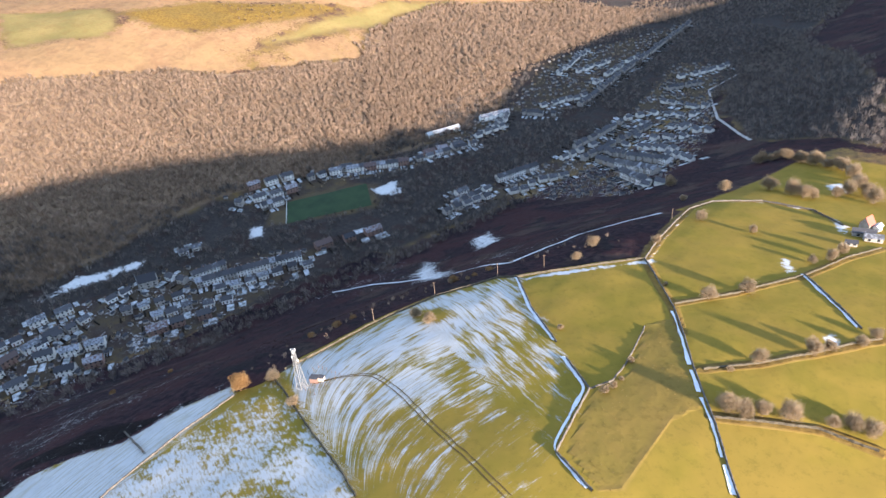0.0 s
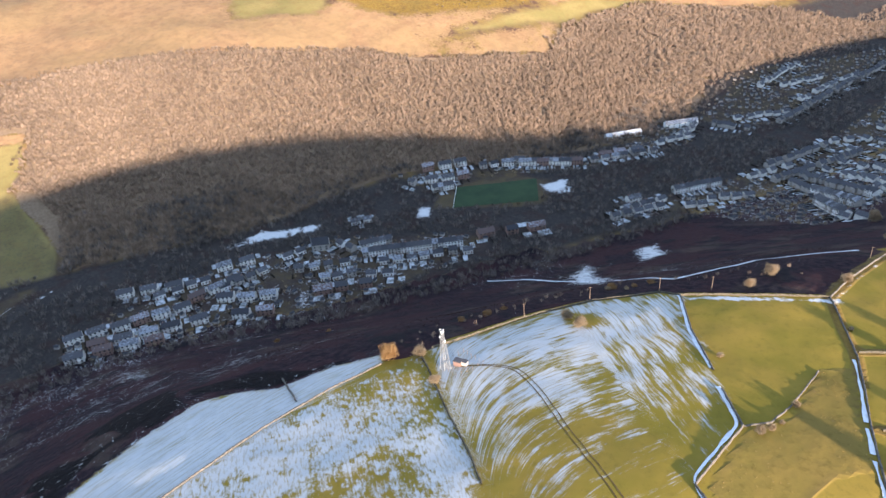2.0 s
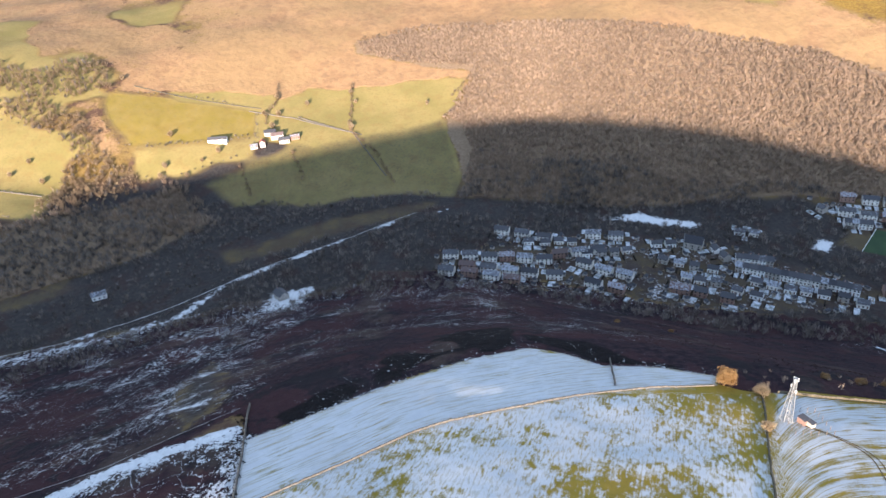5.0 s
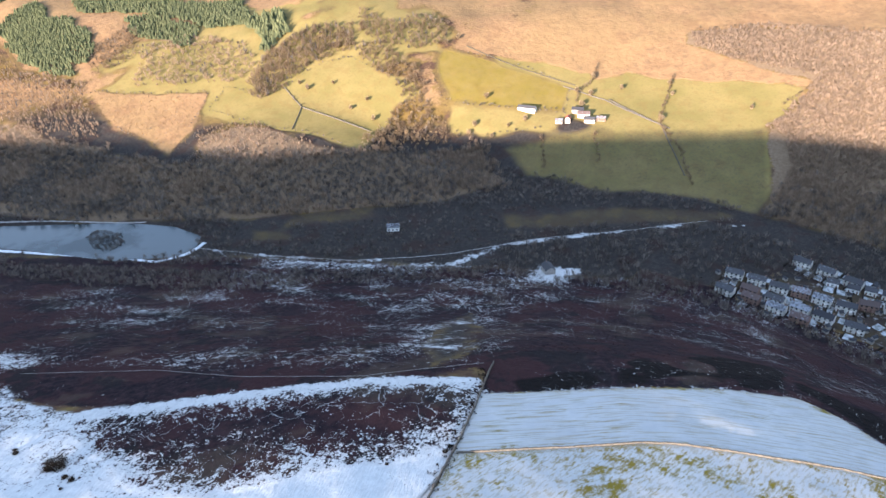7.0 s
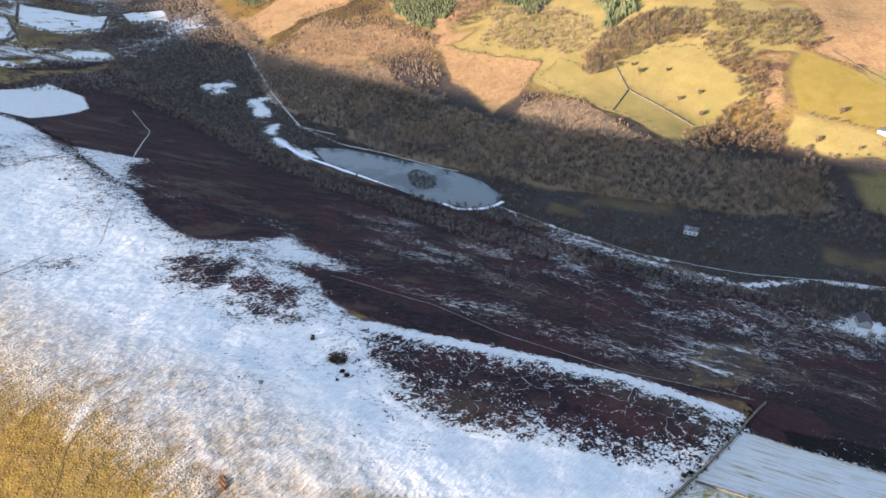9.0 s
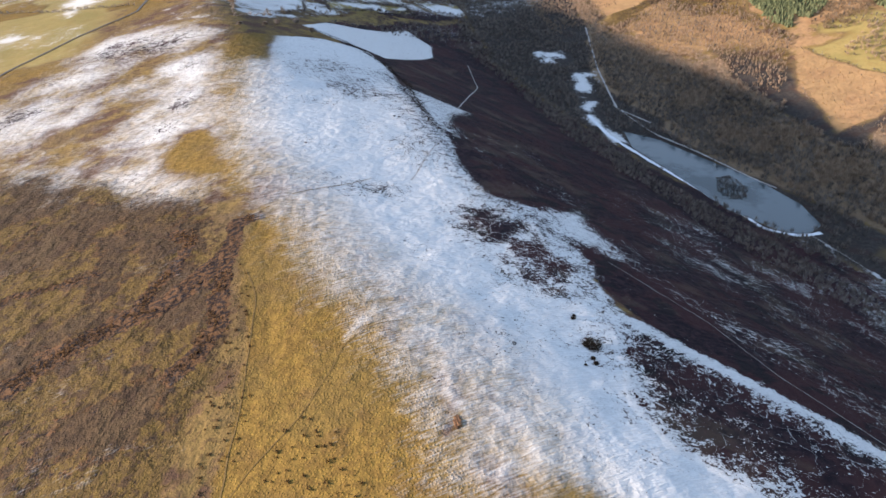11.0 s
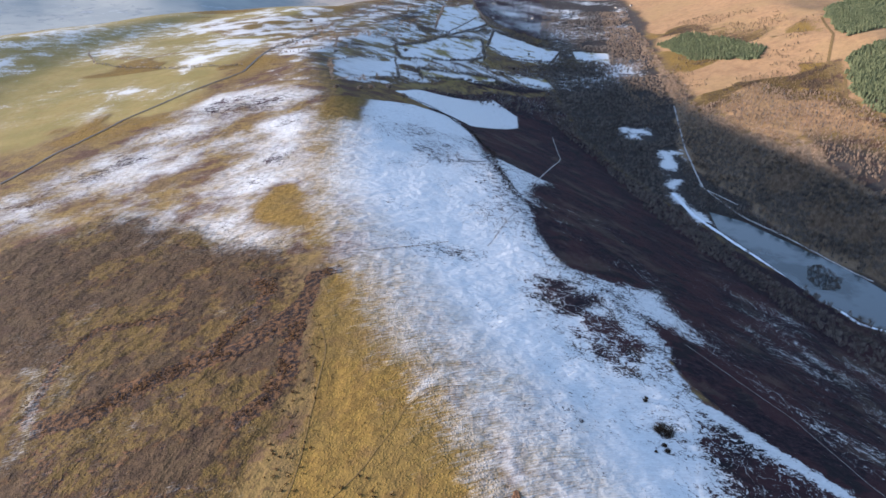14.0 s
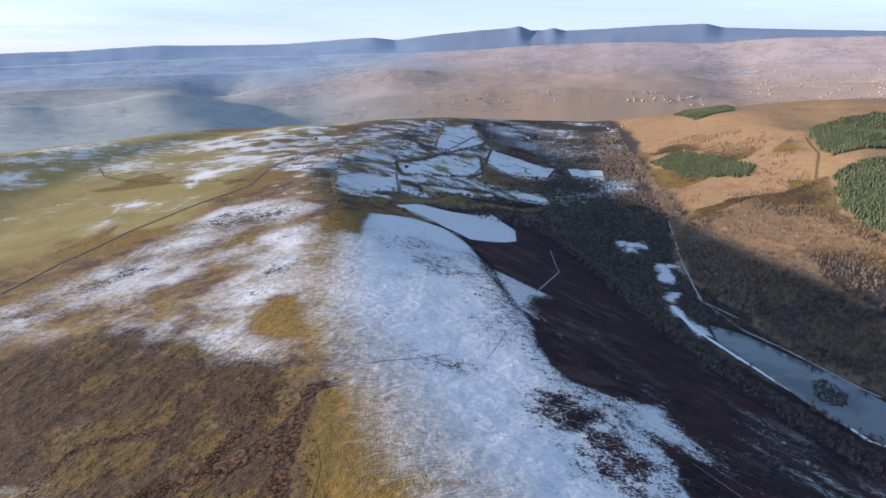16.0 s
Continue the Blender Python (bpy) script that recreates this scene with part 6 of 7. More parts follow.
# paths and roads laid over the ground
def drape(name, pts, width, mat, label, lift=0.14):
    line = []
    for (ax, ay), (bx, by) in zip(pts, pts[1:]):
        n = max(1, int(math.hypot(bx - ax, by - ay) / 1.5))
        line += [(ax + (bx - ax) * i / n, ay + (by - ay) * i / n) for i in range(n)]
    line.append(pts[-1])
    sm = np.array(line, float)
    for _ in range(6):
        sm[1:-1] = (sm[:-2] + 2 * sm[1:-1] + sm[2:]) / 4
    bm, prev = bmesh.new(), None
    for i, (x, y) in enumerate(sm):
        d = sm[min(len(sm) - 1, i + 1)] - sm[max(0, i - 1)]
        d = d / max(np.linalg.norm(d), 1e-6)
        wob = 0.5 * (value_noise(x, y, 4, 3) - 0.5)
        w = width / 2 * (0.75 + 0.5 * float(value_noise(x, y, 3, 8))) * (1.0 if name != "snow_bank" else 0.25 + 1.1 * float(value_noise(x, y, 7, 9)))
        pair = []
        for s in (-w, w):
            qx, qy = x - d[1] * (s + wob), y + d[0] * (s + wob)
            pair.append(bm.verts.new((qx, qy, float(surface(qx, qy)) + lift)))
        if prev:
            bm.faces.new((prev[0], prev[1], pair[1], pair[0]))
        prev = pair
    bmesh.ops.recalc_face_normals(bm, faces=bm.faces)
    return tagged(part(name, bm, mat), label, "path", kind="structure")


drape("path_slope", thin_path_a, 0.28, M_PATH_SNOW, "thin snowy path along the heather slope")
drape("path_bend", thin_path_b, 0.8, M_PATH_SNOW, "thin snowy path crossing the dark slope")
drape("path_cross", thin_path_c, 0.5, M_TRACK, "faint sheep path across the snow")
drape("track_gold", track_gold_a, 0.3, M_TRACK, "worn wheel track in golden grass")
drape("track_gold", track_gold_b, 0.4, M_TRACK, "worn wheel track in golden grass")
for side in (-0.8, 0.8):
    drape("track_field", [(x + side * 0.4, y + side) for x, y in wheel_tracks], 0.36, M_TRACK, "wheel ruts curving over the striped field")
for f, off in ((wall_a, 1.5), (wall_b, 1.6), (wall_f, 1.5)):
    drape("snow_bank", [(x + off, y - 0.3) for x, y in f], 1.35, M_SNOW, "drifted snow in the lee of a field wall", 0.2)
for a, b in ((2, 4), (4, 5), (5, 7), (7, 8)):
    seg = [(x + 1.6, y - 0.3) for x, y in wall_d[a:b + 1]]
    seg[0] = (seg[0][0] * 0.8 + seg[1][0] * 0.2, seg[0][1] * 0.8 + seg[1][1] * 0.2)
    drape("snow_bank", seg, 1.25, M_SNOW, "drifted snow in the lee of a field wall", 0.2)
drape("path_dam", dam_path, 5.0, M_SNOW, "snow-covered dam along the pond", 0.4)
drape("path_shore", shore_path, 1.6, M_PATH_SNOW, "snowy shore path above the pond", 0.4)
drape("path_line", valley_rail, 2.4, M_PATH_SNOW, "snowy track up the valley", 0.4)
drape("path_lower_slope", lower_track, 2.0, M_SNOW, "snowy track along the foot of the heather", 0.4)
drape("path_hill", hill_lane, 2.6, M_PATH_SNOW, "snowy lane round the dark hill", 0.4)
drape("path_railway", canal_a, 0.9, M_PATH_SNOW, "snowy line of the old railway", 0.3)
drape("road_moor", west_road, 3.0, M_ROAD, "grey moor road winding north", 0.4)
drape("track_forest", forest_track, 4.0, M_TRACK, "brown forest track beside the spruce", 0.4)
(fx0, fy0), (fx1, fy1) = pitch[0], pitch[3]
fence_p = empty("pitch_fence", "white rail along the end of the green pitch", "fence")
fence_p.location = (fx0, fy0, float(surface(fx0, fy0)))
for k in range(16):
    t = k / 15
    gx, gy = (fx1 - fx0) * t, (fy1 - fy0) * t
    part("post", boxes((gx, gy, float(surface(fx0 + gx, fy0 + gy)) - fence_p.location.z + 0.6, 0.35, 0.35, 1.6)), M_WHITE, fence_p)
bm = bmesh.new()
for k in range(15):
    a, b = [((fx1 - fx0) * t, (fy1 - fy0) * t) for t in (k / 15, (k + 1) / 15)]
    za, zb = [float(surface(fx0 + p[0], fy0 + p[1])) - fence_p.location.z + 1.2 for p in (a, b)]
    beam(bm, (*a, za), (*b, zb), 0.3)
part("rail", bm, M_WHITE, fence_p)

# the green pitch, a mown sheet on the valley floor
n = 14
gx, gy = np.meshgrid(np.linspace(0, 1, n), np.linspace(0, 1, n))
corners = np.array(pitch, float)
P = (corners[0] * ((1 - gx) * (1 - gy)).ravel()[:, None] + corners[1] * (gx * (1 - gy)).ravel()[:, None] + corners[2] * (gx * gy).ravel()[:, None] + corners[3] * ((1 - gx) * gy).ravel()[:, None])
turf = sheet("pitch", P[:, 0], P[:, 1], surface(P[:, 0], P[:, 1]) + 0.35, n, n, M_PITCH)
tagged(new("pitch", turf), "dark green mown playing field on the valley floor", "pitch", kind="structure")


# ---- single trees and bushes ----
def crown_mesh(seed, count, high, wide, low, twig, mat, flat=0.85):
    """A crown of many fine twig slivers that fan out from inner limbs."""
    r = np.random.default_rng(seed)
    dirs = r.normal(size=(count, 3))
    dirs[:, 2] = dirs[:, 2] * 0.9 + 0.15
    dirs /= np.linalg.norm(dirs, axis=1)[:, None]
    lobes = r.normal(size=(9, 3))
    lobes /= np.linalg.norm(lobes, axis=1)[:, None]
    bulge = 0.66 + 0.46 * np.max(np.clip(dirs @ lobes.T, 0, 1) ** 6, axis=1)
    reach = np.array([wide / 2, wide / 2, (high - low) * 0.6 * flat])
    centre = np.array([0, 0, low + (high - low) * 0.45])
    tip = centre + dirs * reach * (bulge * r.uniform(0.7, 1.05, count))[:, None]
    tip = centre + (tip - centre) * r.uniform(0.45, 1.0, count)[:, None] ** 0.6
    inward = (centre - np.array([0, 0, 0.25 * high])) - tip
    inward /= np.maximum(np.linalg.norm(inward, axis=1), 1e-6)[:, None]
    root = tip + (inward + r.normal(size=(count, 3)) * 0.45) * (0.14 * high * r.uniform(0.5, 1.3, count))[:, None]
    side = np.cross(tip - root, r.normal(size=(count, 3)))
    side *= (twig * r.uniform(0.5, 1.4, count) / np.maximum(np.linalg.norm(side, axis=1), 1e-6))[:, None]
    co = np.stack([root + side, root - side, tip], 1).reshape(-1, 3)
    return fast_mesh("crown", co, np.arange(count * 3).reshape(-1, 3), mat)


def tree(name, label, seed, high, wide, mat, twigs=700, low=0.22, twig=0.11, group="", category="tree"):
    root = empty(name, label, category, group)
    r = random.Random(seed)
    bm = bmesh.new()
    bmesh.ops.create_cone(bm, cap_ends=True, segments=8, radius1=0.055 * high * 0.6, radius2=0.02 * high * 0.6, depth=high * 0.55 + 0.6, matrix=pose(0, 0, high * 0.275 - 0.3))
    trunk = part("trunk", bm, M_BARK, root)
    for k in range(5):
        a = k * 1.257 + r.uniform(-0.3, 0.3)
        bm = bmesh.new()
        s, e = Vector((0, 0, high * r.uniform(0.22, 0.4))), Vector((math.cos(a) * wide * 0.3, math.sin(a) * wide * 0.3, high * r.uniform(0.55, 0.75)))
        m = Matrix.Translation((s + e) / 2) @ (e - s).to_track_quat("Z", "Y").to_matrix().to_4x4()
        bmesh.ops.create_cone(bm, cap_ends=False, segments=5, radius1=0.016 * high, radius2=0.006 * high, depth=(e - s).length, matrix=m)
        part("limb", bm, M_BARK, trunk)
    crown = new("crown", crown_mesh(seed, twigs, high, wide, high * low, twig, mat))
    crown.parent = root
    return root


def place(base, spots, seed, lo=0.8, hi=1.2):
    r = random.Random(seed)
    first = True
    for x, y in spots:
        s = r.uniform(lo, hi)
        m = pose(x, y, float(surface(x, y)) - 0.1, 0, 0, r.uniform(0, 360))
        ob = base if first else copy_thing(base, m)
        ob.matrix_basis = m @ Matrix.Diagonal((s, s, s * r.uniform(0.85, 1.1), 1))
        first = False


place(tree("russet_oak", "round russet oak still in dead leaf by the ridge wall", 3, 8.0, 10.0, M_TWIG_RUST, 3600, 0.08, 0.09), round_tree, 1, 1, 1)
place(tree("hawthorn_bush", "tawny hawthorn bush by the snowy field wall", 4, 4.6, 7.0, M_TWIG_FIELD, 2600, 0.05, 0.06, "field bushes", "bush"), edge_bush, 2, 0.8, 1.15)
kinds_near = [tree("bare_tree", "bare grey-brown tree along a field wall", 10 + k, 7.4 + 0.6 * k, 9.0 + 0.5 * k, M_TWIG_FIELD, 3200, 0.06, 0.055, "trees on the ridge fields") for k in range(4)]
for k, base in enumerate(kinds_near):
    place(base, field_trees[k::4], 20 + k, 0.6, 1.0)
for k in range(2):
    place(tree("brow_tree", "tall bare tawny tree on the sunlit brow of the hill", 50 + k, 11, 12, M_TWIG_FIELD, 2600, 0.06, 0.085, "trees on the brow"), (brow_trees + [((a[0] + b[0]) / 2 + 2, (a[1] + b[1]) / 2 - 2) for a, b in zip(brow_trees[:10], brow_trees[1:11])])[k::2], 30 + k, 0.75, 1.15)
place(tree("thorn_scrub", "low tawny thorn scrub beside a wall", 31, 2.6, 3.6, M_TWIG_FIELD, 1200, 0.02, 0.05, "scrub by the walls", "bush"), scrub_trees, 5, 0.7, 1.3)
place(tree("tawny_bush", "low tawny bush on the dark heather slope", 36, 3.0, 6.5, M_TWIG_RUST, 1400, 0.02, 0.07, "bushes below the ridge", "bush"), slope_bushes, 12, 0.6, 1.1)
place(tree("valley_tree", "bare brown tree in a sunlit field across the valley", 33, 8.5, 8.0, M_TWIG_FIELD, 900, 0.1, 0.12, "trees across the valley"), far_trees, 6, 0.7, 1.25)
place(tree("hedgerow_tree", "bare dark hedgerow tree by the snowy fields", 35, 9.0, 9.0, M_TWIG_GREY, 600, 0.15, 0.18, "trees at the valley head"), north_trees, 7, 0.8, 1.3)
place(tree("gorse_clump", "black gorse clump standing out of the snow", 41, 1.7, 9.5, M_GORSE, 2200, 0.0, 0.22, "gorse in the snow", "bush"), black_gorse[:1], 8, 1, 1)
place(tree("gorse_bush", "small black gorse bush in the snow", 42, 0.9, 2.2, M_GORSE, 500, 0.0, 0.12, "gorse in the snow", "bush"), black_gorse[1:] + gorse_near + gorse_dark[1:3], 9, 0.7, 1.4)
r2 = np.random.default_rng(5)
px, py = scatter([(x + 0, y) for x, y in ((175, -85), (178, -140), (168, -195), (150, -225), (120, -262), (135, -270), (175, -215), (195, -150), (192, -90))], 5.5, r2)
k = r2.random(len(px)) < 0.5
plant("edge_scrub", "dark and tawny scrub below the ridge wall", px[k], py[k], BRUSH, (1.2, 3.2), M_TWIG, r2, "scrub")
TUFT = [brush_tree(r2, 14, 0.0, 0.75, 0.15) for _ in range(3)]
for outline, space in ((rush_patch, 3.4), (rush_patch_b, 3.6)):
    px, py = scatter(outline, space, r2)
    k = r2.random(len(px)) < 0.6
    plant("rush_tufts", "dark rush tufts dotted over golden grass", px[k], py[k], TUFT, (0.5, 1.35), M_RUSH, r2, "rushes")
# tussocks over the open moor and heather bushes on the steep slope
TUSSOCK = [brush_tree(r2, 7, 0.0, 0.9, 0.2) for _ in range(4)]
px, py = scatter(brown_moor, 2.3, r2, True)
k = (np.hypot(px, py) < 420) & (r2.random(len(px)) < 0.35 + 2.0 * fbm(px, py, 25, 4, 23))
plant("moor_tussocks", "brown tussocks and rushes all over the open moor", px[k], py[k], TUSSOCK, (0.2, 0.6), M_RUSH, r2, "rushes")
px, py = scatter(rough_triangle, 2.4, r2, True)
k = inside(rough_triangle, px, py) & (fbm(px, py, 12, 3, 61) > 0.03)
plant("rough_grass", "rough golden grass in a corner of the fields", px[k], py[k], TUSSOCK, (0.14, 0.32), M_TAWNY, r2, "grass")
px, py = scatter(gold_grass, 1.9, r2)
k = r2.random(len(px)) < 0.4
plant("grass_tussocks", "low golden grass tussocks", px[k], py[k], TUSSOCK, (0.2, 0.45), M_STRAW, r2, "grass")
px, py = scatter([(90, -330), (215, -60), (235, 0), (190, 90), (80, 330), (40, 560), (270, 560), (370, 340), (440, 80), (395, -145), (345, -360)], 2.6, r2)
west, east = np.interp(py, ST, EDGE_X), np.interp(py, ST, FOOT_X)
k = (px > west + 4) & (px < east) & (r2.random(len(px)) < 0.3 + 1.8 * fbm(px, py, 30, 4, 29))
for f in (edge_snowfield, patchy_field, striped_field):
    k &= ~inside(f, px, py)
plant("heather_bushes", "dark reddish heather bushes on the steep valley side", px[k], py[k], TUSSOCK, (0.2, 0.7), M_HEATHER, r2, "heather")
# scrub over the sunlit hill beyond the upper valley
px, py = scatter(east_hill, 7.5, r2, True)
k = fbm(px, py, 60, 4, 37) > 0.02
plant("hill_scrub", "brown scrub scattered over the sunlit moor", px[k], py[k], SLIM, (2.5, 7), M_TWIG_DIM, r2, "scrub")
# heather knots poking through the snow on the moor
px, py = scatter(moor_snow, 4.2, r2)
k = (fbm(px, py, 40, 3, 17) > 0.06) & (px > np.interp(py, ST, EDGE_X) - 62)
plant("heather_knots", "dark heather knots poking through snow", px[k], py[k], TUFT, (0.25, 0.7), M_GORSE, r2, "heather")

# raw earth scar beside the moor path
sx, sy = red_pit[0]
bm = bmesh.new()
bmesh.ops.create_icosphere(bm, subdivisions=3, radius=1)
for v in bm.verts:
    v.co = Vector((v.co.x * 1.5, v.co.y * 3.0, v.co.z * 0.5)) * (0.8 + 0.5 * noise.noise(v.co * 1.7))
scar = part("earth_bank", bm, M_RAW_EARTH)
scar.location = (sx, sy, float(surface(sx, sy)))
tagged(scar, "raw reddish earth bank beside the moor path", "earth bank")

# hedges of the fields at the valley head
def along(lines, step, r):
    xs, ys = [], []
    for pts in lines:
        for (ax, ay), (bx, by) in zip(pts, pts[1:]):
            n = max(1, int(math.hypot(bx - ax, by - ay) / step))
            t = (np.arange(n) + 0.5) / n
            xs.append(ax + (bx - ax) * t + r.uniform(-1.5, 1.5, n))
            ys.append(ay + (by - ay) * t + r.uniform(-1.5, 1.5, n))
    return np.concatenate(xs), np.concatenate(ys)


rings = [f + f[:1] for f in (head_field_a, head_field_b, head_field_c, head_field_d, head_field_e, head_field_f)]
plant("head_hedges", "dark bare hedge trees round the valley-head fields", *along(rings, 3.0, r2), BRUSH, (4, 9), M_TWIG_GREY, r2, "hedge")
px, py = along((hedge_a, head_hedge_a, head_hedge_b, head_hedge_c, head_hedge_d, head_hedge_e, head_hedge_f, nw_wall), 4.0, r2)
plant("field_hedges", "dark hedges round snowy fields at the valley head", px, py, BRUSH, (2.5, 6), M_TWIG_GREY, r2, "hedge")
px, py = along((wall_m, wall_o, knoll_field, farm_green, lane_field, bracken_slope), 6.0, r2)
k = fbm(px, py, 40, 3, 13) > -0.08
px, py = px[k], py[k]
plant("field_hedge_trees", "bare hedge trees between fields across the valley", *along((hedge_gold, hedge_farm, hedge_wood, hedge_shade, hedge_shade_b, hedge_shade_c), 3.2, r2), BRUSH, (3, 7), M_TWIG_DIM, r2, "hedge")
plant("railway_hedge", "dark hedge along the old railway", *along(([(x - 5, y - 5) for x, y in canal_a], [(x + 5, y + 4) for x, y in canal_b]), 2.6, r2), BRUSH, (1.5, 3.5), M_TWIG_GREY, r2, "hedge")
plant("wall_scrub", "dark thorn scrub along far field walls", px, py, BRUSH, (1.5, 5), M_TWIG_GREY, r2, "scrub")

# trees and thickets between those fields
px, py = scatter(north_fields, 15, r2)
k = fbm(px, py, 90, 3, 62) > 0.02
for f in (head_field_a, head_field_b, head_field_c, head_field_d, head_field_e, head_field_f, head_field_g, head_field_h, head_field_i):
    k &= ~inside(f, px, py)
plant("head_thickets", "dark bare thickets between snowy valley-head fields", px[k], py[k], BRUSH, (3, 9), M_TWIG_DIM, r2)

# rusty bracken and dark heather along the moor gullies
for lines, wide, tall, mat, name, label in (
    ((gully_main, gully_mid, gully_top), 2.6, (0.3, 0.9), M_DEAD_FERN, "dead_bracken", "rusty dead bracken along a moor gully"),
    ((gully_main, gully_mid, gully_top, gully_left), 1.8, (0.25, 0.75), M_RUSH, "gully_heather", "black heather lining a moor gully"),
):
    px, py = along(lines, 0.22, r2)
    px, py = px + r2.normal(size=len(px)) * wide, py + r2.normal(size=len(px)) * wide
    k = fbm(px, py, 14, 3, 44) > -0.02
    plant(name, label, px[k], py[k], TUSSOCK, tall, mat, r2, "bracken")
px, py = along((edge_bank,), 0.5, r2)
px, py = px + r2.normal(size=len(px)) * 1.6, py + r2.normal(size=len(px)) * 1.6
plant("wall_heather", "dark heather crowding the foot of a ridge wall", *(v + r2.normal(size=len(v)) * 1.1 for v in along((wall_heather,), 0.45, r2)), TUSSOCK, (0.4, 1.1), M_GORSE, r2, "heather")
plant("bank_heather", "dark heather along the bank at the edge of the snowy moor", px, py, TUSSOCK, (0.5, 1.3), M_GORSE, r2, "heather")

px, py = along((wood_edge,), 5.0, r2)
plant("wood_edge_trees", "dark old hedge trees along the top of the wood", px, py, BRUSH, (3, 7), M_TWIG_DIM, r2, "hedge")


# ---- far hills that close the view ----
# crests one behind the other: distance, then degrees over the level of the eye at each bearing
CRESTS = (
    (1900, [(-180, -10), (-60, -9), (-33, -7.4), (-18, -7.6), (-10, -10), (180, -10)]),
    (2750, [(-180, -3), (-60, -5), (-33, -4.0), (-30.5, -4.03), (-29, -4.37), (-25.4, -3.98), (-22.2, -3.45), (-20.2, -3.71), (-17.3, -4.2), (-15, -4.7), (-10, -4.6), (-4, -3.7), (0, -3.5), (6, -3.3), (10, -3.1), (14, -3.3), (18, -3.4), (23, -3.9), (33, -3.9), (60, -4), (180, -3)]),
    (3250, [(-180, -2), (-60, -4), (-33, -3.1), (-25, -2.9), (-20, -3.2), (-17.8, -4.0), (-16, -3.58), (-13.8, -3.05), (-10.2, -2.95), (-7.5, -2.5), (-3.8, -1.85), (-2, -1.8), (0, -2.1), (3, -2.2), (9.8, -2.3), (11.6, -2.1), (14.2, -2.0), (18.5, -2.15), (22.6, -2.7), (28, -2.6), (33, -2.4), (60, -2), (180, -2)]),
    (3750, [(-180, -1), (-60, -2.5), (-33, -2.4), (-20, -2.0), (-14, -1.9), (-8, -1.6), (-4, -1.3), (0, -1.25), (5, -1.1), (10, -1.15), (14, -0.9), (18, -1.0), (22, -1.4), (26, -1.1), (33, -1.1), (60, -1), (180, -1)]),
    (4300, [(-180, 0), (-60, -1), (-33, -1.4), (-20, -1.0), (-12, -0.8), (-5, -0.6), (0, -0.45), (5.3, -0.2), (9.7, 0.1), (14.1, 0.3), (20.3, 0.1), (26, 0.6), (32, 0.6), (60, 0.4), (180, 0)]),
    (4850, [(-180, 1), (-60, 0), (-32, -0.5), (-27.5, -0.35), (-24.9, -0.16), (-21.8, 0.04), (-16.9, 0.04), (-12.7, 0.13), (-8.3, 0.47), (-5.6, 0.65), (-3.8, 0.45), (0, 0.91), (3, 1.21), (5.2, 1.35), (6.1, 1.52), (7.0, 1.2), (8.0, 1.2), (8.8, 1.37), (9.7, 1.15), (12.3, 1.27), (16.1, 1.49), (20.1, 1.62), (21.3, 1.33), (24, 1.22), (32, 0.96), (60, 1), (180, 1)]),
)
FAR_AZ = np.concatenate([np.arange(-180, -60, 4.0), np.arange(-60, 60, 0.25), np.arange(60, 180.1, 4.0)])
FAR_R = np.concatenate([np.arange(1900, 4860, 30.0), [4900, 5000, 5200]])


def far_height():
    knots, lifts = [], []
    for i, (r, crest) in enumerate(CRESTS):
        e = np.interp(FAR_AZ, [a for a, _ in crest], [v for _, v in crest])
        if i < len(CRESTS) - 1:
            e = box_blur(np.tile(e, (3, 1)), 4, 1)[1]
        e = e + 0.05 * fbm(FAR_AZ * 1.4, FAR_AZ * 0 + i * 7, 2.0, 4, 40 + i) * (i > 0)
        knots += [r, r + 90]
        lifts += [e, e - (0.28 if i else 0)]
    lifts = np.array(lifts)
    lift = np.array([[np.interp(r, knots, lifts[:, k]) for k in range(len(FAR_AZ))] for r in FAR_R])
    A, R = np.meshgrid(np.radians(FAR_AZ), FAR_R)
    X, Y = R * np.sin(A), R * np.cos(A)
    Z = 300 + R * np.tan(np.radians(lift)) + np.clip((R - 2100) / 500, 0, 1) * (R < 4700) * (16 * fbm(X, Y, 520, 4, 301) + 5 * fbm(X, Y, 150, 3, 305))
    return X, Y, np.where(R > 4900, Z - 0.35 * (R - 4900), Z)


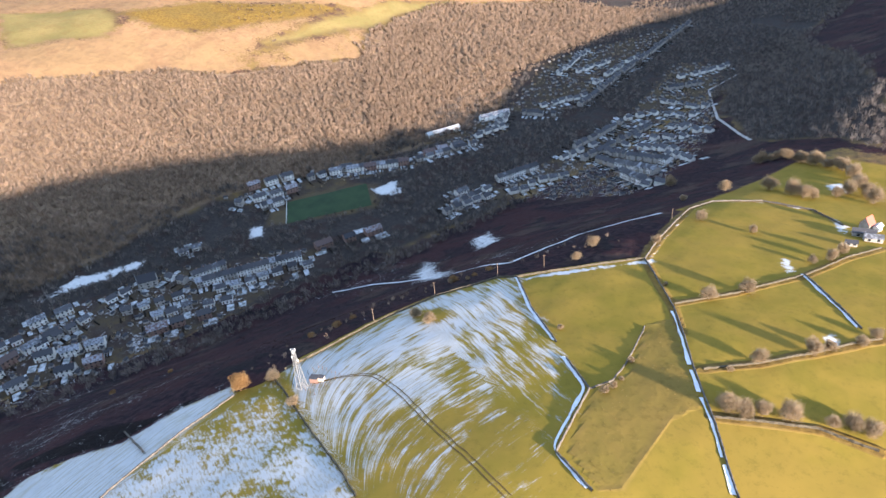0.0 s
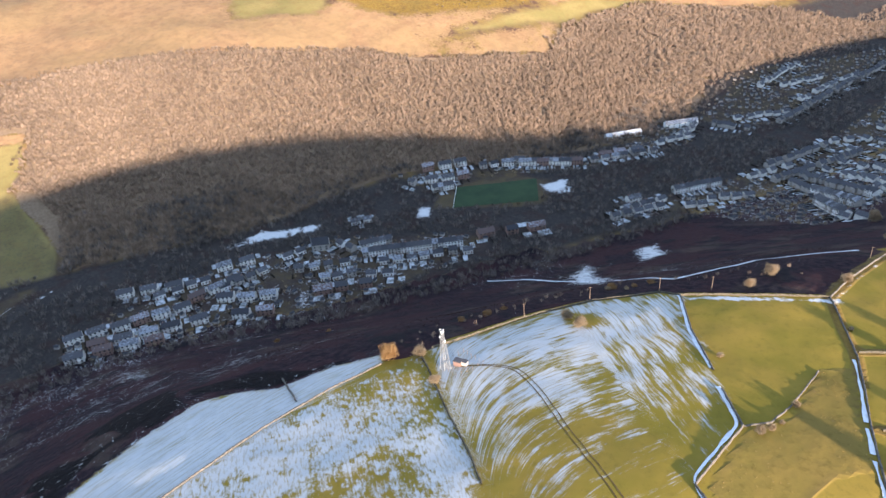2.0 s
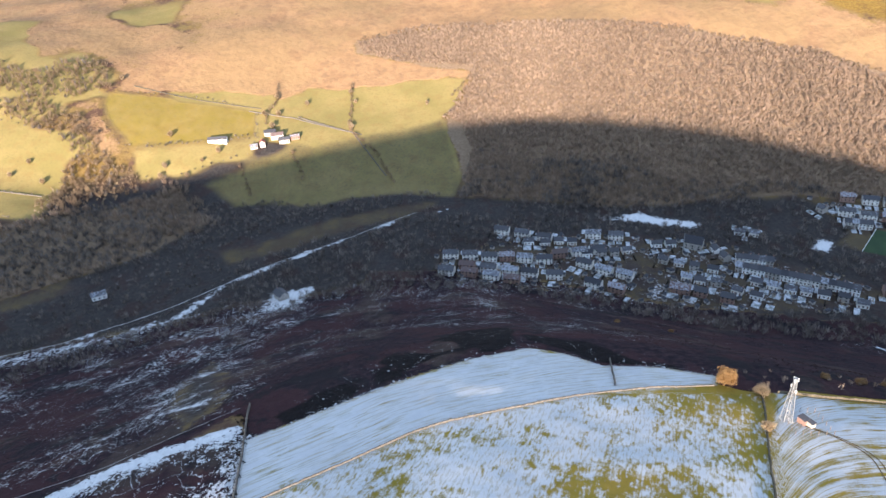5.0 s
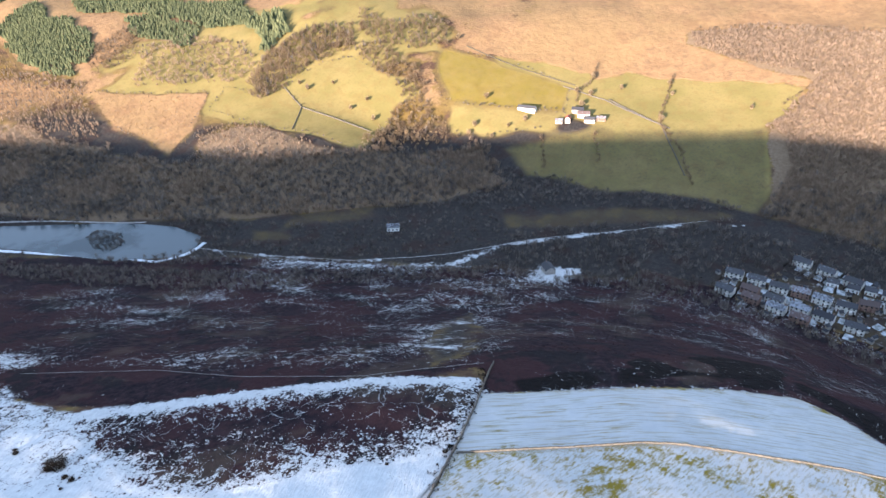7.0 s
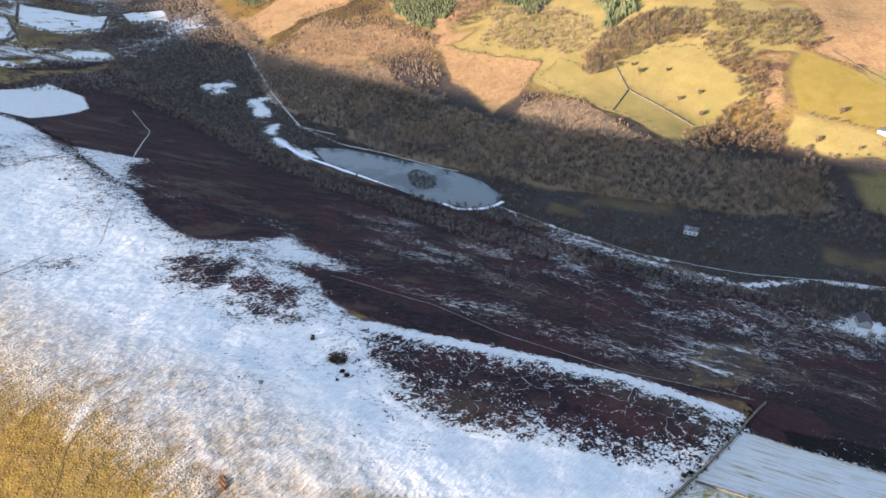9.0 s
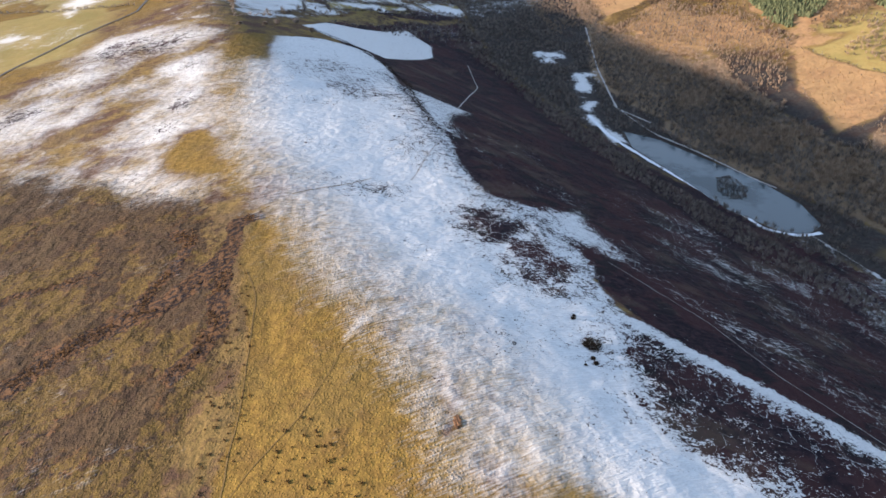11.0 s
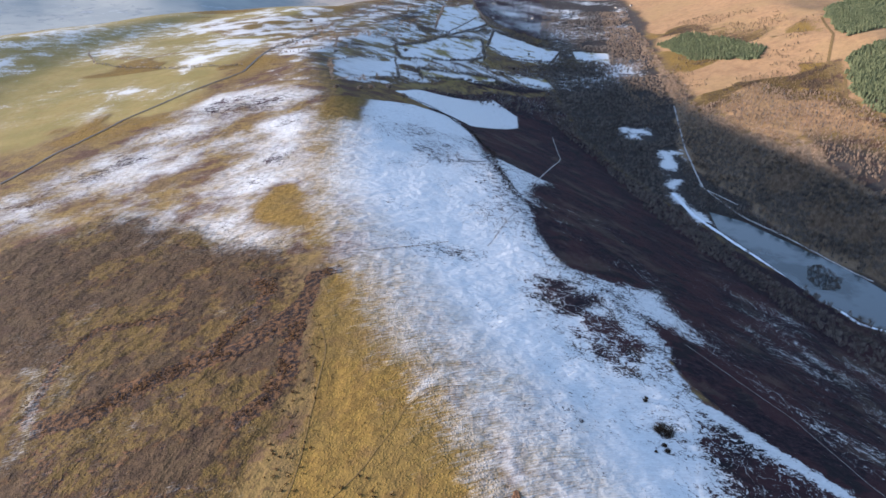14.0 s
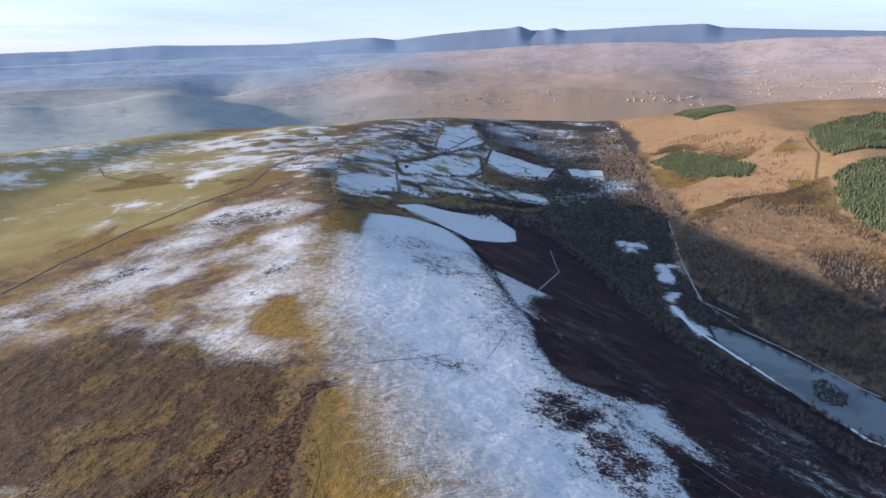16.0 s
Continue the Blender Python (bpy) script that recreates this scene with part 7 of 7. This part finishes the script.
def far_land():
    """Far land: olive and tan near by, pink moor and blue lowland behind, blue mountains last. The blue is distance
    haze put into the base colour.
    """
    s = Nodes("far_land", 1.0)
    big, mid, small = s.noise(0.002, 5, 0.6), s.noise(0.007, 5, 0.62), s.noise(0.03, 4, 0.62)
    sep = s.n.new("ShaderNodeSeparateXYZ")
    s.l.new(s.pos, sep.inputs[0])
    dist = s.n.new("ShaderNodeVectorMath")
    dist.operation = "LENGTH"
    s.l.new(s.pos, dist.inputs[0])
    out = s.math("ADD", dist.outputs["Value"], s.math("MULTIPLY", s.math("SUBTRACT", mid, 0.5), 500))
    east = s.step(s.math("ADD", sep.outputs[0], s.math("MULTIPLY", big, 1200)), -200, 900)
    # aerial haze in the base colour: paler and bluer farther out
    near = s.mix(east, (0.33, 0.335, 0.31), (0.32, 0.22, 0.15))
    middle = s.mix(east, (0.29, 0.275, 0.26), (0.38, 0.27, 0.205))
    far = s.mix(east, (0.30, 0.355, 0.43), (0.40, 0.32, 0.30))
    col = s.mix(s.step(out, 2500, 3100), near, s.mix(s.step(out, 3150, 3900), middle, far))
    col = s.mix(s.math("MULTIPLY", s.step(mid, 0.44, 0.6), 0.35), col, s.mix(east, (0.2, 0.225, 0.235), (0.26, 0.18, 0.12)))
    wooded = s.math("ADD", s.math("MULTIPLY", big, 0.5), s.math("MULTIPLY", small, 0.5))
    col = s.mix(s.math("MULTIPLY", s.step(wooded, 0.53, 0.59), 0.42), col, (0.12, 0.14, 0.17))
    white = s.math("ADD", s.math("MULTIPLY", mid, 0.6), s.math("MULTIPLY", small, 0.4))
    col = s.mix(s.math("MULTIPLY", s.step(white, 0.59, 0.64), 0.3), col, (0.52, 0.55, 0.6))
    # the blue of the mountains is haze too, put into their colour
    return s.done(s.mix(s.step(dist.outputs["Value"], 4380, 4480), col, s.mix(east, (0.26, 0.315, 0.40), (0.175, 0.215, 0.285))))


FX, FY, FZ = far_height()
tagged(new("backdrop_moor", sheet("backdrop_moor", FX.ravel(), FY.ravel(), FZ.ravel(), len(FAR_AZ), len(FAR_R), far_land())), "rolling tan moorland and mountains, haze painted in as blue", "hills", kind="structure")
FAR_SLOPE = np.stack([FX, FY, FZ], -1)


# pale towns on the far slopes
def slope_town(name, label, slope, rows, count, lo, hi, seed):
    r, bm = random.Random(seed), bmesh.new()
    for _ in range(count):
        j = r.choice(rows)
        i, t, u = int(np.searchsorted(FAR_AZ, r.uniform(lo, hi))), r.random(), r.random()
        p = (slope[j, i] * (1 - t) + slope[j, i + 1] * t) * (1 - u) + (slope[j + 1, i] * (1 - t) + slope[j + 1, i + 1] * t) * u
        turn = pose(*p, 0, 0, r.uniform(0, 180))
        w = r.uniform(3, 6)
        for shape in (gable_body(w, 4, 2.4, 1.3, 6), gable_roof(w, 4, 2.4, 1.3)):
            tmp = bpy.data.meshes.new("tmp")
            shape.to_mesh(tmp)
            shape.free()
            tmp.transform(turn)
            bm.from_mesh(tmp)
            bpy.data.meshes.remove(tmp)
    return tagged(part(name, bm, M_STONE), label, "houses", kind="stuff")


slope_town("hillside_town", "white houses of a far hillside town", FAR_SLOPE, range(36, 58), 150, 23.5, 34, 5)
slope_town("hillside_village", "pale far village under the moor", FAR_SLOPE, (25, 26, 27), 45, 14.5, 20.5, 7)
slope_town("hillside_hamlet", "pale hamlet at the edge of the moor", FAR_SLOPE, (24, 25, 26), 20, -1, 10, 8)
